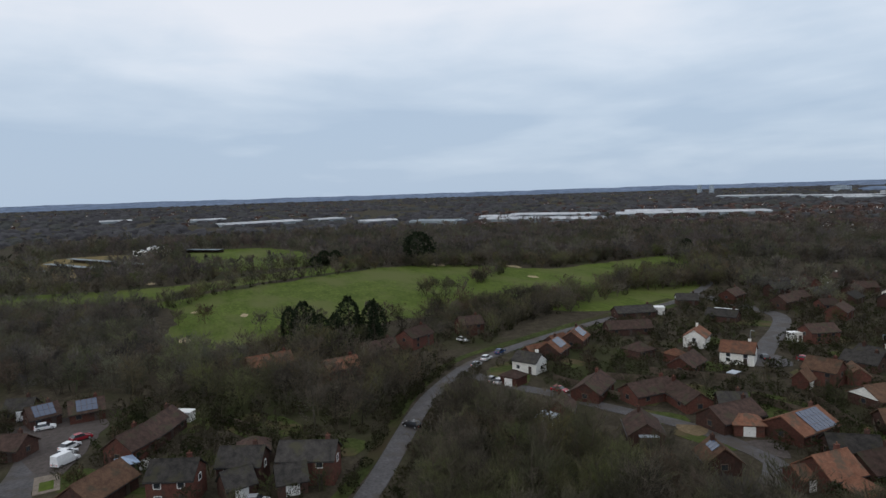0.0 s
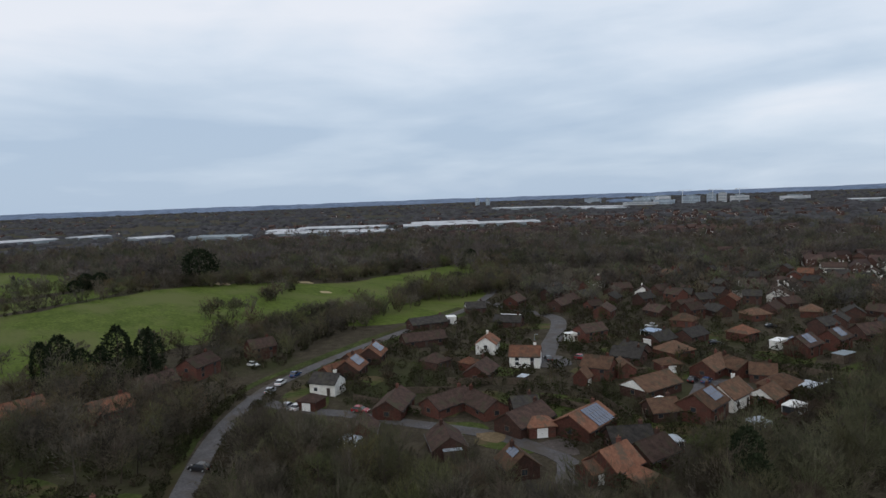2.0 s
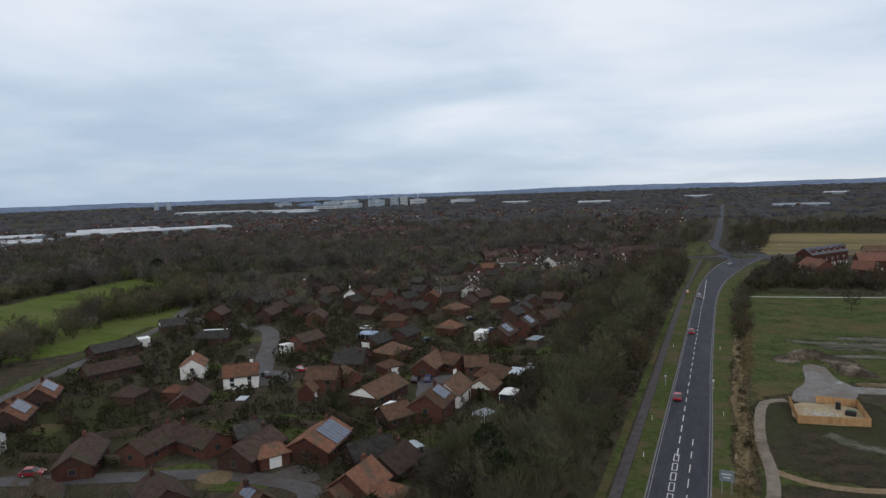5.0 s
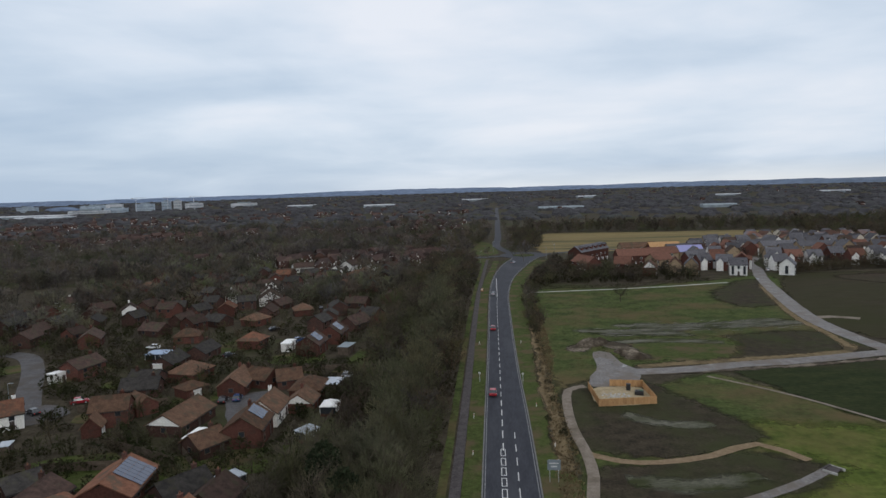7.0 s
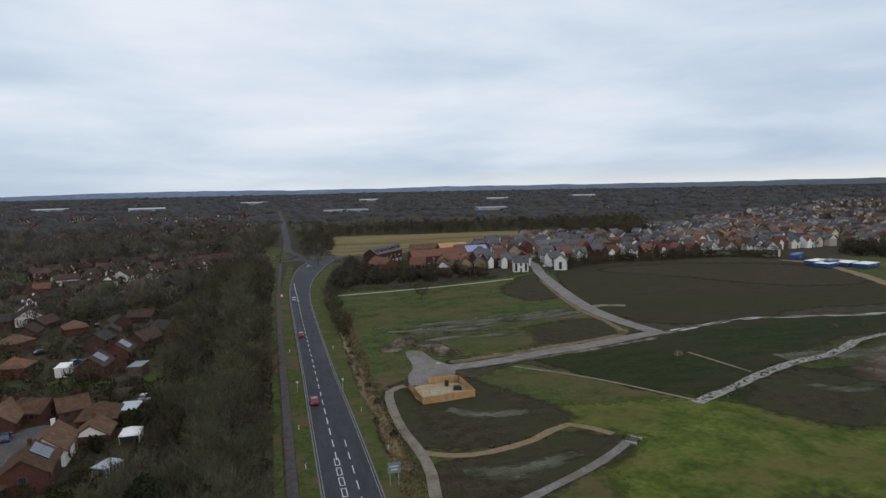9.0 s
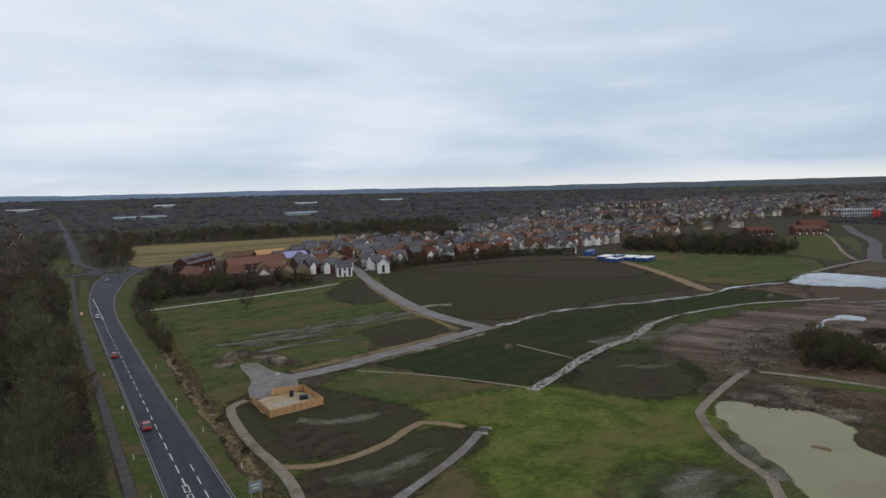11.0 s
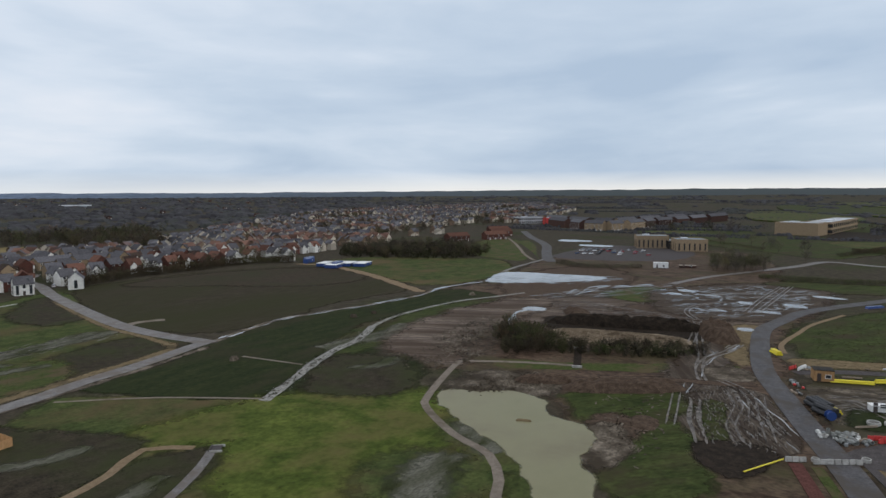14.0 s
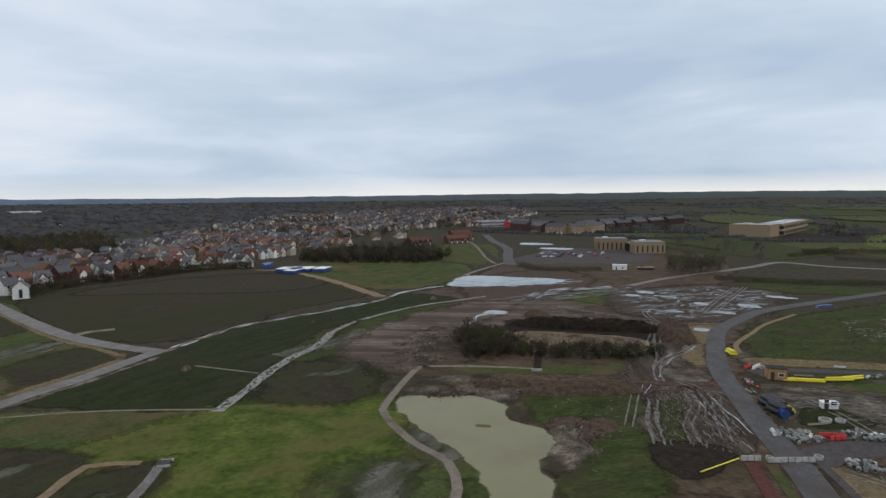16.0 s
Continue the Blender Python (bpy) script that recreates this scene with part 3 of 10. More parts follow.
def patch(name, points, z, material, label, category="ground", rough=1.0, step=3.0, skirt=0.3, fringe=0.0):
    """A piece of ground with an uneven edge, within a few corner points."""
    line = curve(points, step, closed=True)
    f, fine = 0.21 / max(1.0, rough * 0.7), 0.35 * min(rough, 1.0)
    ring = [p + Vector((noise.noise(p * f), noise.noise(p * f + Vector((31, 7, 2))), 0)) * rough * 1.5
            + Vector((noise.noise(p * 0.7), noise.noise(p * 0.7 + Vector((3, 17, 2))), 0)) * fine for p in line]
    z = level_for(ring, z)
    n = len(ring)
    if sum(ring[i].x * ring[(i + 1) % n].y - ring[(i + 1) % n].x * ring[i].y for i in range(n)) < 0:
        ring.reverse()
    bm = bmesh.new()
    gone = bm.verts.layers.float.new("gone")
    vs = [bm.verts.new((p.x, p.y, z)) for p in ring]
    top = bm.faces.new(vs)
    if fringe:
        wide = fringe * 2.2
        low = []
        for i, p in enumerate(ring):
            way = (ring[(i + 1) % n] - ring[i - 1]).normalized()
            low.append(bm.verts.new((p.x + way.y * wide, p.y - way.x * wide, z - 0.0015)))
    else:
        low = [bm.verts.new((p.x, p.y, z - skirt)) for p in ring]
    for i in range(n):
        bm.faces.new((vs[(i + 1) % n], vs[i], low[i], low[(i + 1) % n]))
    for v in low:
        v[gone] = 1.0 if fringe else 0.0
    bm.normal_update()
    bmesh.ops.triangulate(bm, faces=[top])
    me = bpy.data.meshes.new(name)
    bm.to_mesh(me)
    bm.free()
    me.materials.append(material)
    return tagged(new(name, me), label, category, kind="structure")


# ---- the ground, one sheet to the horizon ----
def rise(x, y):
    """How high the land stands: level near by, a little higher towards the far hills."""
    r = math.hypot(x, y)
    if r < 1400:
        return 0.0
    a = math.atan2(-x, y)
    crest = 13 + 5 * math.sin(2.3 * a + 0.8) + 5 * noise.noise(Vector((math.cos(a) * 3, math.sin(a) * 3, 0.4))) + 3 * noise.noise(Vector((math.cos(a) * 13, math.sin(a) * 13, 2)))
    t = min(1.0, (r - 1400) / 3400)
    return crest * t ** 1.7 + 3.0 * t * noise.noise(Vector((x, y, 0)) * 0.0013)


def ground_sheet():
    s = Shape()
    rings = [0, 60, 120, 200, 300, 420, 560, 720, 900, 1150, 1400, 1600, 1800, 2000, 2200, 2450, 2700, 2950, 3200, 3450, 3700, 3950, 4200, 4400, 4600, 4750, 4830, 4900, 4950]
    around = 288
    s.v.append((0, 0, 0))
    for r in rings[1:]:
        for i in range(around):
            t = 2 * math.pi * i / around
            x, y = -math.sin(t) * r, math.cos(t) * r
            s.v.append((x, y, rise(x, y) if r < 4920 else rise(x, y) - 25))
    for i in range(around):
        s.f.append((0, 1 + i, 1 + (i + 1) % around))
    for k in range(len(rings) - 2):
        a, b = 1 + k * around, 1 + (k + 1) * around
        for i in range(around):
            j = (i + 1) % around
            s.f.append((a + i, b + i, b + j, a + j))
    ob = part("ground", s, GROUND)
    for p in ob.data.polygons:
        p.use_smooth = True
    return tagged(ob, "dull green and brown winter farmland ground to the horizon", "ground", kind="structure")


ground_sheet()


def far_hills():
    """The rim of hills all round, at the edge of sight, haze blue in its colour."""
    around = 480
    rim = []
    for i in range(around):
        a = 2 * math.pi * i / around
        b = (a + math.pi) % (2 * math.pi) - math.pi
        top = 36 + 5 * noise.noise(Vector((math.cos(a) * 4, math.sin(a) * 4, 0.4))) + 4 * noise.noise(Vector((math.cos(a) * 15, math.sin(a) * 15, 2))) + 4.5 * noise.noise(Vector((math.cos(a) * 48, math.sin(a) * 48, 5)))
        top += 17 * math.exp(-((b - 0.13) / 0.17) ** 2) + 9 * math.exp(-((b + 0.30) / 0.22) ** 2) + 8 * math.exp(-((b - 1.6) / 0.35) ** 2) + 9 * math.exp(-((b + 1.15) / 0.45) ** 2) + 13 * math.exp(-((b + 1.5) / 0.3) ** 2)
        top += 6 * math.exp(-((b - 0.75) / 0.4) ** 2)
        for r, z in ((4560, 8), (4680, 20 + 0.25 * (top - 30)), (4800, top), (4880, top - 6), (4950, 0)):
            rim.append((-math.sin(a) * r, math.cos(a) * r, z))
    s = Shape()
    s.v = rim
    s.f = [(5 * i + k, 5 * ((i + 1) % around) + k, 5 * ((i + 1) % around) + k + 1, 5 * i + k + 1) for i in range(around) for k in range(4)]
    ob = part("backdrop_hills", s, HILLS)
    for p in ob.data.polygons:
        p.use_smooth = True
    return tagged(ob, "low wooded hills along the horizon, coloured haze blue", "hills", kind="structure")


far_hills()

# golf course and grass west of the lane
patch("golf_fairway", [(-330, -95), (-304, -22), (-214, -18), (-192, -16), (-208, 18), (-216, 60), (-222, 110), (-205, 128), (-190, 150), (-194, 190), (-217, 222), (-262, 262), (-345, 335),
                       (-338, 262), (-330, 200), (-385, 160), (-396, 106), (-345, 10), (-322, -25)], 0.03, FAIRWAY, "mown green golf fairway with lighter streaks", "grass", 4)
patch("golf_rough", [(-352, -112), (-340, -60), (-334, -24), (-356, 6), (-380, 50), (-404, 92), (-440, 104), (-425, 60), (-400, 20), (-385, -10), (-384, -60), (-394, -110)], 0.03, FAIRWAY, "mown green golf fairway behind a hedge", "grass", 1)
patch("golf_green", [(-640, -4), (-640, 60), (-545, 92), (-450, 74), (-452, 2), (-520, -18)], 0.03, FAIRWAY, "far green golf fairway before the woods", "grass", 4)
for x, y, a, b in ((-282, -8, 3, 1.6), (-262, 12, 4.5, 1.8), (-395, 152, 14, 4), (-221, -12, 6, 2), (-352, 190, 10, 3), (-405, -30, 6, 2.5), (-300, 175, 6, 2.5)):
    patch("bunker", [(x - a, y), (x, y + b), (x + a, y), (x, y - b)], 0.06, SAND, "pale sand bunker in the golf fairway", "bunker", 0.7, 1.5)
patch("paddock", [(-640, -120), (-480, -112), (-470, -80), (-560, -52), (-650, -60)], 0.03, STUBBLE, "bare pale yard beside the clubhouse", "ground", 4)

# fields and building land east of the main road
patch("meadow", [(17, 120), (16, 190), (19, 255), (20, 311), (61, 313), (112, 333), (140, 345), (128, 300), (108, 246), (104, 196), (60, 182), (36, 180), (38, 160), (58, 165), (85, 128), (118, 120), (108, 98), (97, 82), (70, 50), (40, 40), (17, 60)],
      0.03, MEADOW, "rough winter meadow with brown and green patches", "grass", 2.5, fringe=2)
patch("field_corner", [(112, 312), (128, 330), (117, 275), (99, 265), (97, 290)], 0.05, SOIL, "dark bare soil by the estate road", "soil", 2, fringe=3)
patch("bare_strip", [(74, 209), (103, 214), (106, 192), (78, 185), (60, 186)], 0.05, SOIL, "dark bare soil beside the haul road", "soil", 2, fringe=3)
patch("sown_plot", [(40, 186), (36, 200), (52, 210), (72, 206), (62, 187)], 0.05, VERGE, "bright green sown grass by the haul road", "grass", 2, fringe=3)
patch("ploughed_field", [(122, 205), (116, 245), (132, 300), (153, 345), (190, 352), (245, 345), (296, 304), (272, 246), (242, 206), (190, 208), (150, 200)], 0.03, PLOUGH, "dark ploughed field before the new houses", "soil", 2, fringe=2)
patch("dark_field", [(64, 172), (86, 180), (112, 187), (160, 197), (196, 188), (250, 184), (246, 156), (222, 164), (185, 167), (160, 164), (128, 149), (99, 136), (84, 130)], 0.04, DARKGRASS, "dark green newly sown field", "grass", 1.5, fringe=1.5)
patch("dark_plot", [(86, 125), (100, 131), (128, 145), (140, 138), (132, 122), (122, 112), (104, 108), (94, 113)], 0.04, DARKGRASS, "dark sown plot beside the stony ditch", "grass", 1.5, fringe=2.5)
patch("bright_meadow", [(50, 130), (82, 126), (103, 106), (104, 97), (92, 82), (76, 66), (60, 58), (48, 62), (40, 78), (52, 100), (62, 110), (60, 118)], 0.045, BRIGHT, "bright mossy green and yellow grass", "grass", 2, fringe=4)
patch("soil_plot", [(18, 156), (26, 164), (37, 160), (46, 140), (50, 128), (36, 120), (19, 122), (17, 138)], 0.05, SOIL, "dark bare soil round the timber enclosure", "soil", 1, fringe=2)
patch("basin", [(19, 111), (30, 113), (44, 118), (54, 114), (51, 107), (40, 103), (30, 97), (19, 98)], 0.05, SOIL, "dark shallow drainage basin", "soil", 1, fringe=2)
patch("stony_slope", [(60, 75), (70, 79), (77, 74), (77, 66), (69, 61), (61, 66)], 0.055, MEADOW, "grey stony soil in the grass", "soil", 1.5, fringe=4)
patch("trodden_slope", [(80, 62), (88, 76), (96, 82), (94, 72), (86, 60)], 0.055, MEADOW, "worn brown grass beside the path", "grass", 1.5, fringe=3)

# churned building land
patch("churned_land", [(134, 122), (176, 128), (250, 152), (250, 184), (300, 178), (420, 200), (520, 140), (520, 90), (430, 60), (380, 56), (330, 30), (290, 26), (246, 34), (205, 34), (176, 28), (150, 22), (128, 14), (112, 8), (92, 12), (78, 30), (104, 44), (112, 60), (124, 66), (132, 90)],
      0.015, MUD, "churned brown mud of the building site", "mud", 3, fringe=3)
patch("east_land", [(97, 2), (112, 4), (130, 12), (155, 18), (178, 22), (205, 30), (214, -40), (200, -90), (120, -70), (96, -30)], 0.022, RUTTEDYARD, "churned mud of the site compound", "mud", 2)
patch("wet_field", [(262, 155), (300, 176), (330, 180), (380, 160), (350, 128), (300, 120), (255, 140)], 0.05, SPOIL, "dark wet soil round the flooded hollow", "soil", 3, fringe=4)
patch("green_strip", [(280, 112), (310, 104), (300, 82), (268, 88)], 0.055, VERGE, "green grass strip in the mud", "grass", 2, fringe=3)
patch("east_field", [(178, 10), (212, 26), (250, 24), (290, 2), (350, -40), (380, -70), (220, -75), (200, -20)], 0.05, BENDGRASS, "green field inside the bend of the new road", "grass", 2, fringe=3)
patch("rubble_field", [(262, -14), (288, -22), (270, -52), (240, -40)], 0.06, PALEMUD, "grey rubble spread on the field", "rubble", 4)
patch("green_by_pond", [(127, 66), (140, 49), (132, 43), (122, 43), (106, 36), (88, 31), (80, 36), (84, 43), (98, 49), (108, 54), (116, 62)], 0.066, BENDGRASS, "green grass between pond and mud", "grass", 2, fringe=2)
patch("green_walk", [(146, 98), (153, 80), (168, 53), (176, 40), (170, 38), (160, 49), (147, 75), (138, 93)], 0.05, VERGE, "green grass strip along the thicket", "grass", 0.8)
patch("spoil_flat", [(200, 108), (226, 128), (262, 118), (256, 70), (246, 44), (216, 50), (222, 66), (216, 88)], 0.05, RUTTEDFLAT, "pale clay scraped flat by machines", "mud", 3, fringe=4)
patch("pit_edge", [(200, 106), (214, 110), (216, 84), (222, 62), (212, 52), (203, 58), (204, 84), (196, 98)], 0.06, DARKSOIL, "dark wet bank of the dug pit", "soil", 1.5, fringe=2)
patch("reed_bed", [(184, 98), (196, 100), (202, 78), (203, 60), (190, 54), (178, 62), (176, 82)], 0.07, REEDS, "pale dry reeds in the pit", "reeds", 1)
patch("brown_slope", [(140, 110), (150, 125), (178, 130), (208, 140), (206, 122), (186, 118), (168, 112), (150, 100)], 0.05, MUD, "brown stony slope beside the thicket", "mud", 2, fringe=4)
patch("clay_slope", [(147, 135), (179, 146), (213, 147), (235, 143), (246, 130), (208, 126), (176, 128), (150, 120), (138, 110), (139, 126)], 0.046, RUTTEDFLAT, "brown clay slope beside the sown field", "mud", 2.5, fringe=5)
patch("ditch_grass", [(128, 147), (160, 162), (190, 163), (222, 160), (236, 152), (205, 152), (168, 147), (140, 140)], 0.05, BENDGRASS, "dark grass along the stony ditch", "grass", 2, fringe=2)
patch("soil_strip", [(97, 125), (120, 139), (128, 128), (121, 115), (108, 106), (99, 112)], 0.052, SOIL, "dark bare soil in the sown plot", "soil", 1.5, fringe=3)
patch("wet_clay", [(165.7, 44.2), (171.5, 38), (165, 33), (158, 36.3), (156.1, 42.3)], 0.07, PALEMUD, "pale trampled clay by the new road", "mud", 1, 2, fringe=1.2)
patch("sandy_corner", [(231.4, 48.5), (236, 41), (213.3, 41.2), (204, 41.5), (190, 39), (178, 37), (186, 42), (205.1, 44.8)], 0.068, STRAW, "pale sandy soil by the new road", "soil", 1, 2, fringe=1.2)
patch("clay_apron", [(148.7, 45.6), (152, 40), (151.4, 29.5), (137.7, 24.4), (121, 18.6), (112.8, 21.1), (114, 28), (111, 35), (126, 42), (139, 46)], 0.06, RUTTED, "pale rutted clay beside the new road", "mud", 1, fringe=1)
patch("green_by_ruts", [(137.7, 39.5), (138, 36), (124, 32.5), (114.5, 31), (113.5, 33.2), (124, 36.5)], 0.07, BENDGRASS, "grass left between the wheel ruts", "grass", 0.5, 2, fringe=0.7)
patch("dark_hollow", [(104, 33.5), (110, 34.5), (113, 32.5), (115, 25), (110.5, 21), (98, 25.5), (98.5, 28.5)], 0.074, DARKSOIL, "black wet soil heap spread flat", "soil", 0.8, 2, fringe=0.8)
patch("tip", [(128, 95), (134, 84), (128, 74), (120, 78), (116, 92)], 0.06, PALEMUD, "brown clods tipped by the pond", "soil", 2, fringe=3)
patch("far_green", [(300, 318), (350, 323), (386, 240), (356, 207), (314, 190), (263, 198), (267, 230), (284, 268)], 0.05, MEADOW, "olive grass field by the site huts", "grass", 2, fringe=2)
patch("school_yard", [(425, 205), (488, 214), (540, 212), (548, 170), (520, 128), (460, 122), (428, 150)], 0.045, FOOTWAY, "dark asphalt of the car park", "car park", 1)
patch("puddle", [(588, 269), (591, 242), (574, 235), (567, 260)], 0.075, PUDDLE, "shallow puddle on the unfinished yard", "puddle", 1)
patch("puddle", [(541, 230), (545, 205), (531, 199), (527, 222)], 0.075, PUDDLE, "shallow puddle on the unfinished yard", "puddle", 1)
patch("school_lawn", [(560, 120), (640, 190), (790, 110), (780, 30), (600, 20), (540, 60)], 0.045, PLOUGH, "olive rough ground before the school", "grass", 4)
patch("rough_pasture", [(616, 143), (553, 81), (516, 32), (600, 1), (736, 26), (747, 97), (852, 155), (768, 173)], 0.056, BENDGRASS, "olive rough pasture round the schools", "grass", 3, fringe=3)
patch("rough_pasture", [(743, 236), (880, 201), (839, 160), (760, 178), (622, 146), (709, 180)], 0.05, MEADOW, "olive rough grass before the flats", "grass", 3, fringe=3)
patch("green_field", [(760, -34), (944, -75), (651, -51), (661, -35)], 0.055, VERGE, "bright green pasture behind the hedge", "grass", 2)
patch("park_strip", [(402, 206), (440, 226), (505, 258), (556, 290), (540, 292), (478, 252), (430, 222)], 0.06, VERGE, "green strip between path and road", "grass", 0.5)
patch("park_lawn", [(396, 214), (402, 250), (450, 300), (540, 330), (560, 305), (480, 262)], 0.05, VERGE, "green lawn before the brick houses", "grass", 2)
patch("stubble_field", [(34, 505), (52, 672), (150, 668), (262, 655), (236, 590), (200, 578), (128, 510), (60, 480)], 0.04, STUBBLE, "pale straw-coloured field beyond the houses", "field", 4)
for k, (x, y, a, b, turn) in enumerate(((700, -150, 190, 60, 20), (900, -60, 160, 90, 12), (1150, -180, 220, 80, 16), (1300, 120, 200, 70, 8), (1500, -60, 260, 90, 14), (1800, 60, 300, 120, 10), (1750, -300, 260, 110, 20), (2200, -100, 300, 150, 12), (640, -60, 90, 60, 40))):
    c, s_ = math.cos(radians(turn)), math.sin(radians(turn))
    patch("pasture", [(x + u * a * c - w * b * s_, y + u * a * s_ + w * b * c) for u, w in ((-1, -1), (1, -1), (1, 1), (-1, 1))], 0.05 if x < 1300 else 2.2 + rise(x + a, y), (MEADOW, BENDGRASS, MEADOW, VERGE)[k % 4], "green pasture among dark hedges", "field", 2, 30, 6)

# ponds and puddles
patch("pond", [(108, 94.5), (113, 93), (116, 87), (120, 79), (117, 71.5), (110, 67), (107.5, 60.5), (104, 54.5), (97, 51.8), (89.5, 51.5), (85, 47.5), (79, 45), (70, 38), (60, 30), (62, 44), (70, 50), (75.5, 53), (83.8, 61.4), (90.5, 70.5), (98.2, 83), (103.5, 91.5)], 0.10, POND, "silty grey-green pond with a ragged shore", "pond", 1.2, 2.0, fringe=0.5)
patch("pond_shallows", [(104, 55), (110, 54), (108, 49), (102, 46), (94, 46), (88, 48), (97, 52)], 0.085, PALEMUD, "silty shallows with stranded clods", "mud", 1.5, 2, fringe=1.5)
patch("flooded_hollow", [(286, 180), (304, 188), (320, 193), (331, 187), (334, 166), (337, 139), (330, 134), (318, 139), (299, 157)], 0.10, PUDDLE, "flooded hollow mirroring the pale sky", "pond", 1.5, 2, fringe=1.2)
patch("puddle", [(222, 128), (228, 129), (229, 122), (223, 121)], 0.10, PUDDLE, "pale round puddle on the clay", "puddle", 0.6, 2, fringe=0.6)
for x, y, a, b in ((262, 60, 5, 1.2), (300, 70, 6, 1.3), (228, 44, 4, 1.4), (170, 30, 3, 1.0), (310, 84, 7, 2.4), (290, 35, 7, 3.0), (268, 42, 7, 1.8), (322, 24, 11, 1.8), (297, 86, 5, 2.0), (287, 54, 5, 1.5)):
    patch("puddle", [(x - b, y - a * 0.6), (x + b, y - a * 0.2), (x + b, y + a * 0.6), (x - b, y + a * 0.3)], 0.09, PUDDLE, "shallow puddle on the churned mud", "puddle", 1.2, 1.5, fringe=0.7)
ribbon("water_channel", [(184, 115), (190, 118), (196, 121), (206, 125), (216, 128), (224, 125)], 2.0, 0.10, PUDDLE, "curved channel of pale water", "puddle", 0.6, 1.5, 4)
flood_rng = random.Random(31)


def wet_lines(points, strands, spread, widest, label, drawn=0.72):
    """Broken strands of standing water side by side along a track."""
    line = curve(points, 2.0)
    for k in range(strands):
        off = (k - (strands - 1) / 2) * spread
        i = flood_rng.randrange(0, 4)
        while i < len(line) - 4:
            length = flood_rng.randrange(4, 14)
            run = line[i:i + length]
            if len(run) > 3 and flood_rng.random() < drawn:
                moved = []
                for n, p in enumerate(run):
                    way = (run[min(n + 1, len(run) - 1)] - run[max(n - 1, 0)]).normalized()
                    d = off + 0.5 * spread * noise.noise(p * 0.11 + Vector((k, 0, 0)))
                    moved.append((p.x - way.y * d, p.y + way.x * d))
                ribbon("flooded_rut", moved, widest * flood_rng.uniform(0.35, 1.0), 0.10, PUDDLE, label, "puddle", 0.9, 1.2, 3)
            i += length + flood_rng.randrange(0, 4)


wet_lines([(269, 129), (287, 126), (304, 119), (313, 111), (322, 103)], 4, 2.6, 2.2, "water standing in long wheel ruts", 0.85)
wet_lines([(118, 190), (140, 195.5), (158, 198), (196, 190), (228, 187), (254, 191), (282, 186)], 2, 1.5, 1.3, "water lying along the farm track")
wet_lines([(196, 191), (228, 188), (254, 191.5), (284, 184)], 1, 1.5, 2.6, "water lying along the farm track", 0.9)
wet_lines([(262, 168), (276, 164), (290, 160)], 1, 2, 1.6, "water lying along the farm track")
wet_lines([(140, 44), (158, 46), (176, 47), (190, 45), (203, 43)], 3, 1.2, 0.6, "water standing in the wheel ruts")
wet_lines([(122, 21), (134, 27), (146, 33)], 4, 2.2, 0.5, "water standing in the wheel ruts", 0.6)
for line, w, f in (([(36, 216), (58, 224), (84, 229), (108, 233)], 1.8, 2.5), ([(44, 230), (70, 228), (100, 236)], 1.2, 2.0), ([(30, 222), (46, 219), (62, 215)], 1.2, 2.0), ([(36, 204), (52, 207), (70, 204)], 0.8, 1.5),
                   ([(22, 108), (34, 106), (44, 110)], 0.9, 1.5), ([(28, 140), (34, 134), (44, 134)], 0.8, 1.4), ([(60, 66), (70, 72), (78, 72)], 2.5, 3.0), ([(86, 66), (92, 74), (97, 79)], 1.6, 3.0),
                   ([(128, 152), (140, 150), (156, 148)], 1.6, 3.0), ([(150, 142), (160, 148), (172, 152)], 1.4, 2.5), ([(116, 128), (122, 124), (130, 126)], 1.0, 1.6)):
    l_, r_ = sides(line, w * 2, 3.0, 0.7, 3)
    patch("silt_streak", [(p.x, p.y) for p in l_[::2]] + [(p.x, p.y) for p in r_[::-2]], 0.058, SILT, "pale silt washed over the grass", "ground", 0.4, 2.0, fringe=f)

# wheel tracks in the mud: pairs of pale wet ruts
def wheel_tracks(points, gauge=1.8, wide=0.5):
    for q in (-1, 1):
        edge = sides(points, gauge, 2.0)[0 if q < 0 else 1]
        ribbon("wheel_track", [(p.x, p.y) for p in edge[::3]] + [(edge[-1].x, edge[-1].y)], wide, 0.10, RUT, "pale wet wheel rut in the mud", "track", 0.8, 1.5, 2)


wheel_tracks([(235.8, 65.1), (212.5, 57), (192.5, 52), (179.5, 48.8), (166.6, 47), (154.6, 43.2)])
wheel_tracks([(161.6, 45.8), (173.4, 47.4), (182.8, 46.3), (190, 44), (202.6, 42)])
wheel_tracks([(138.4, 41.5), (132, 40.2), (124.6, 38.7), (110.6, 34.2)], 2.0, 0.8)
wheel_tracks([(141.8, 46.6), (127, 43.9), (117.5, 42.1)], 1.7, 0.4)
wheel_tracks([(150, 36), (138, 32), (126.7, 31.7), (119.8, 30), (114.9, 27.9)], 1.8, 0.45)
wheel_tracks([(151, 33), (140, 28), (128, 25), (117, 22.5)], 1.8, 0.4)
wheel_tracks([(149, 29), (136, 26.5), (124, 21)], 1.8, 0.4)
wheel_tracks([(158, 40), (153, 34), (144, 30), (131, 28)], 1.8, 0.4)
wheel_tracks([(197, 56), (221, 59), (238, 60)])
wheel_tracks([(236, 62), (252, 70), (268, 70), (286, 62)])
wheel_tracks([(222, 62), (240, 76), (246, 92), (252, 108)], 1.8, 0.6)
wheel_tracks([(161, 1), (153, -5), (148, -12)])
wheel_tracks([(159, 6), (158, -2), (161, -13)])
wheel_tracks([(157, 11), (148, 4), (134, -4)])
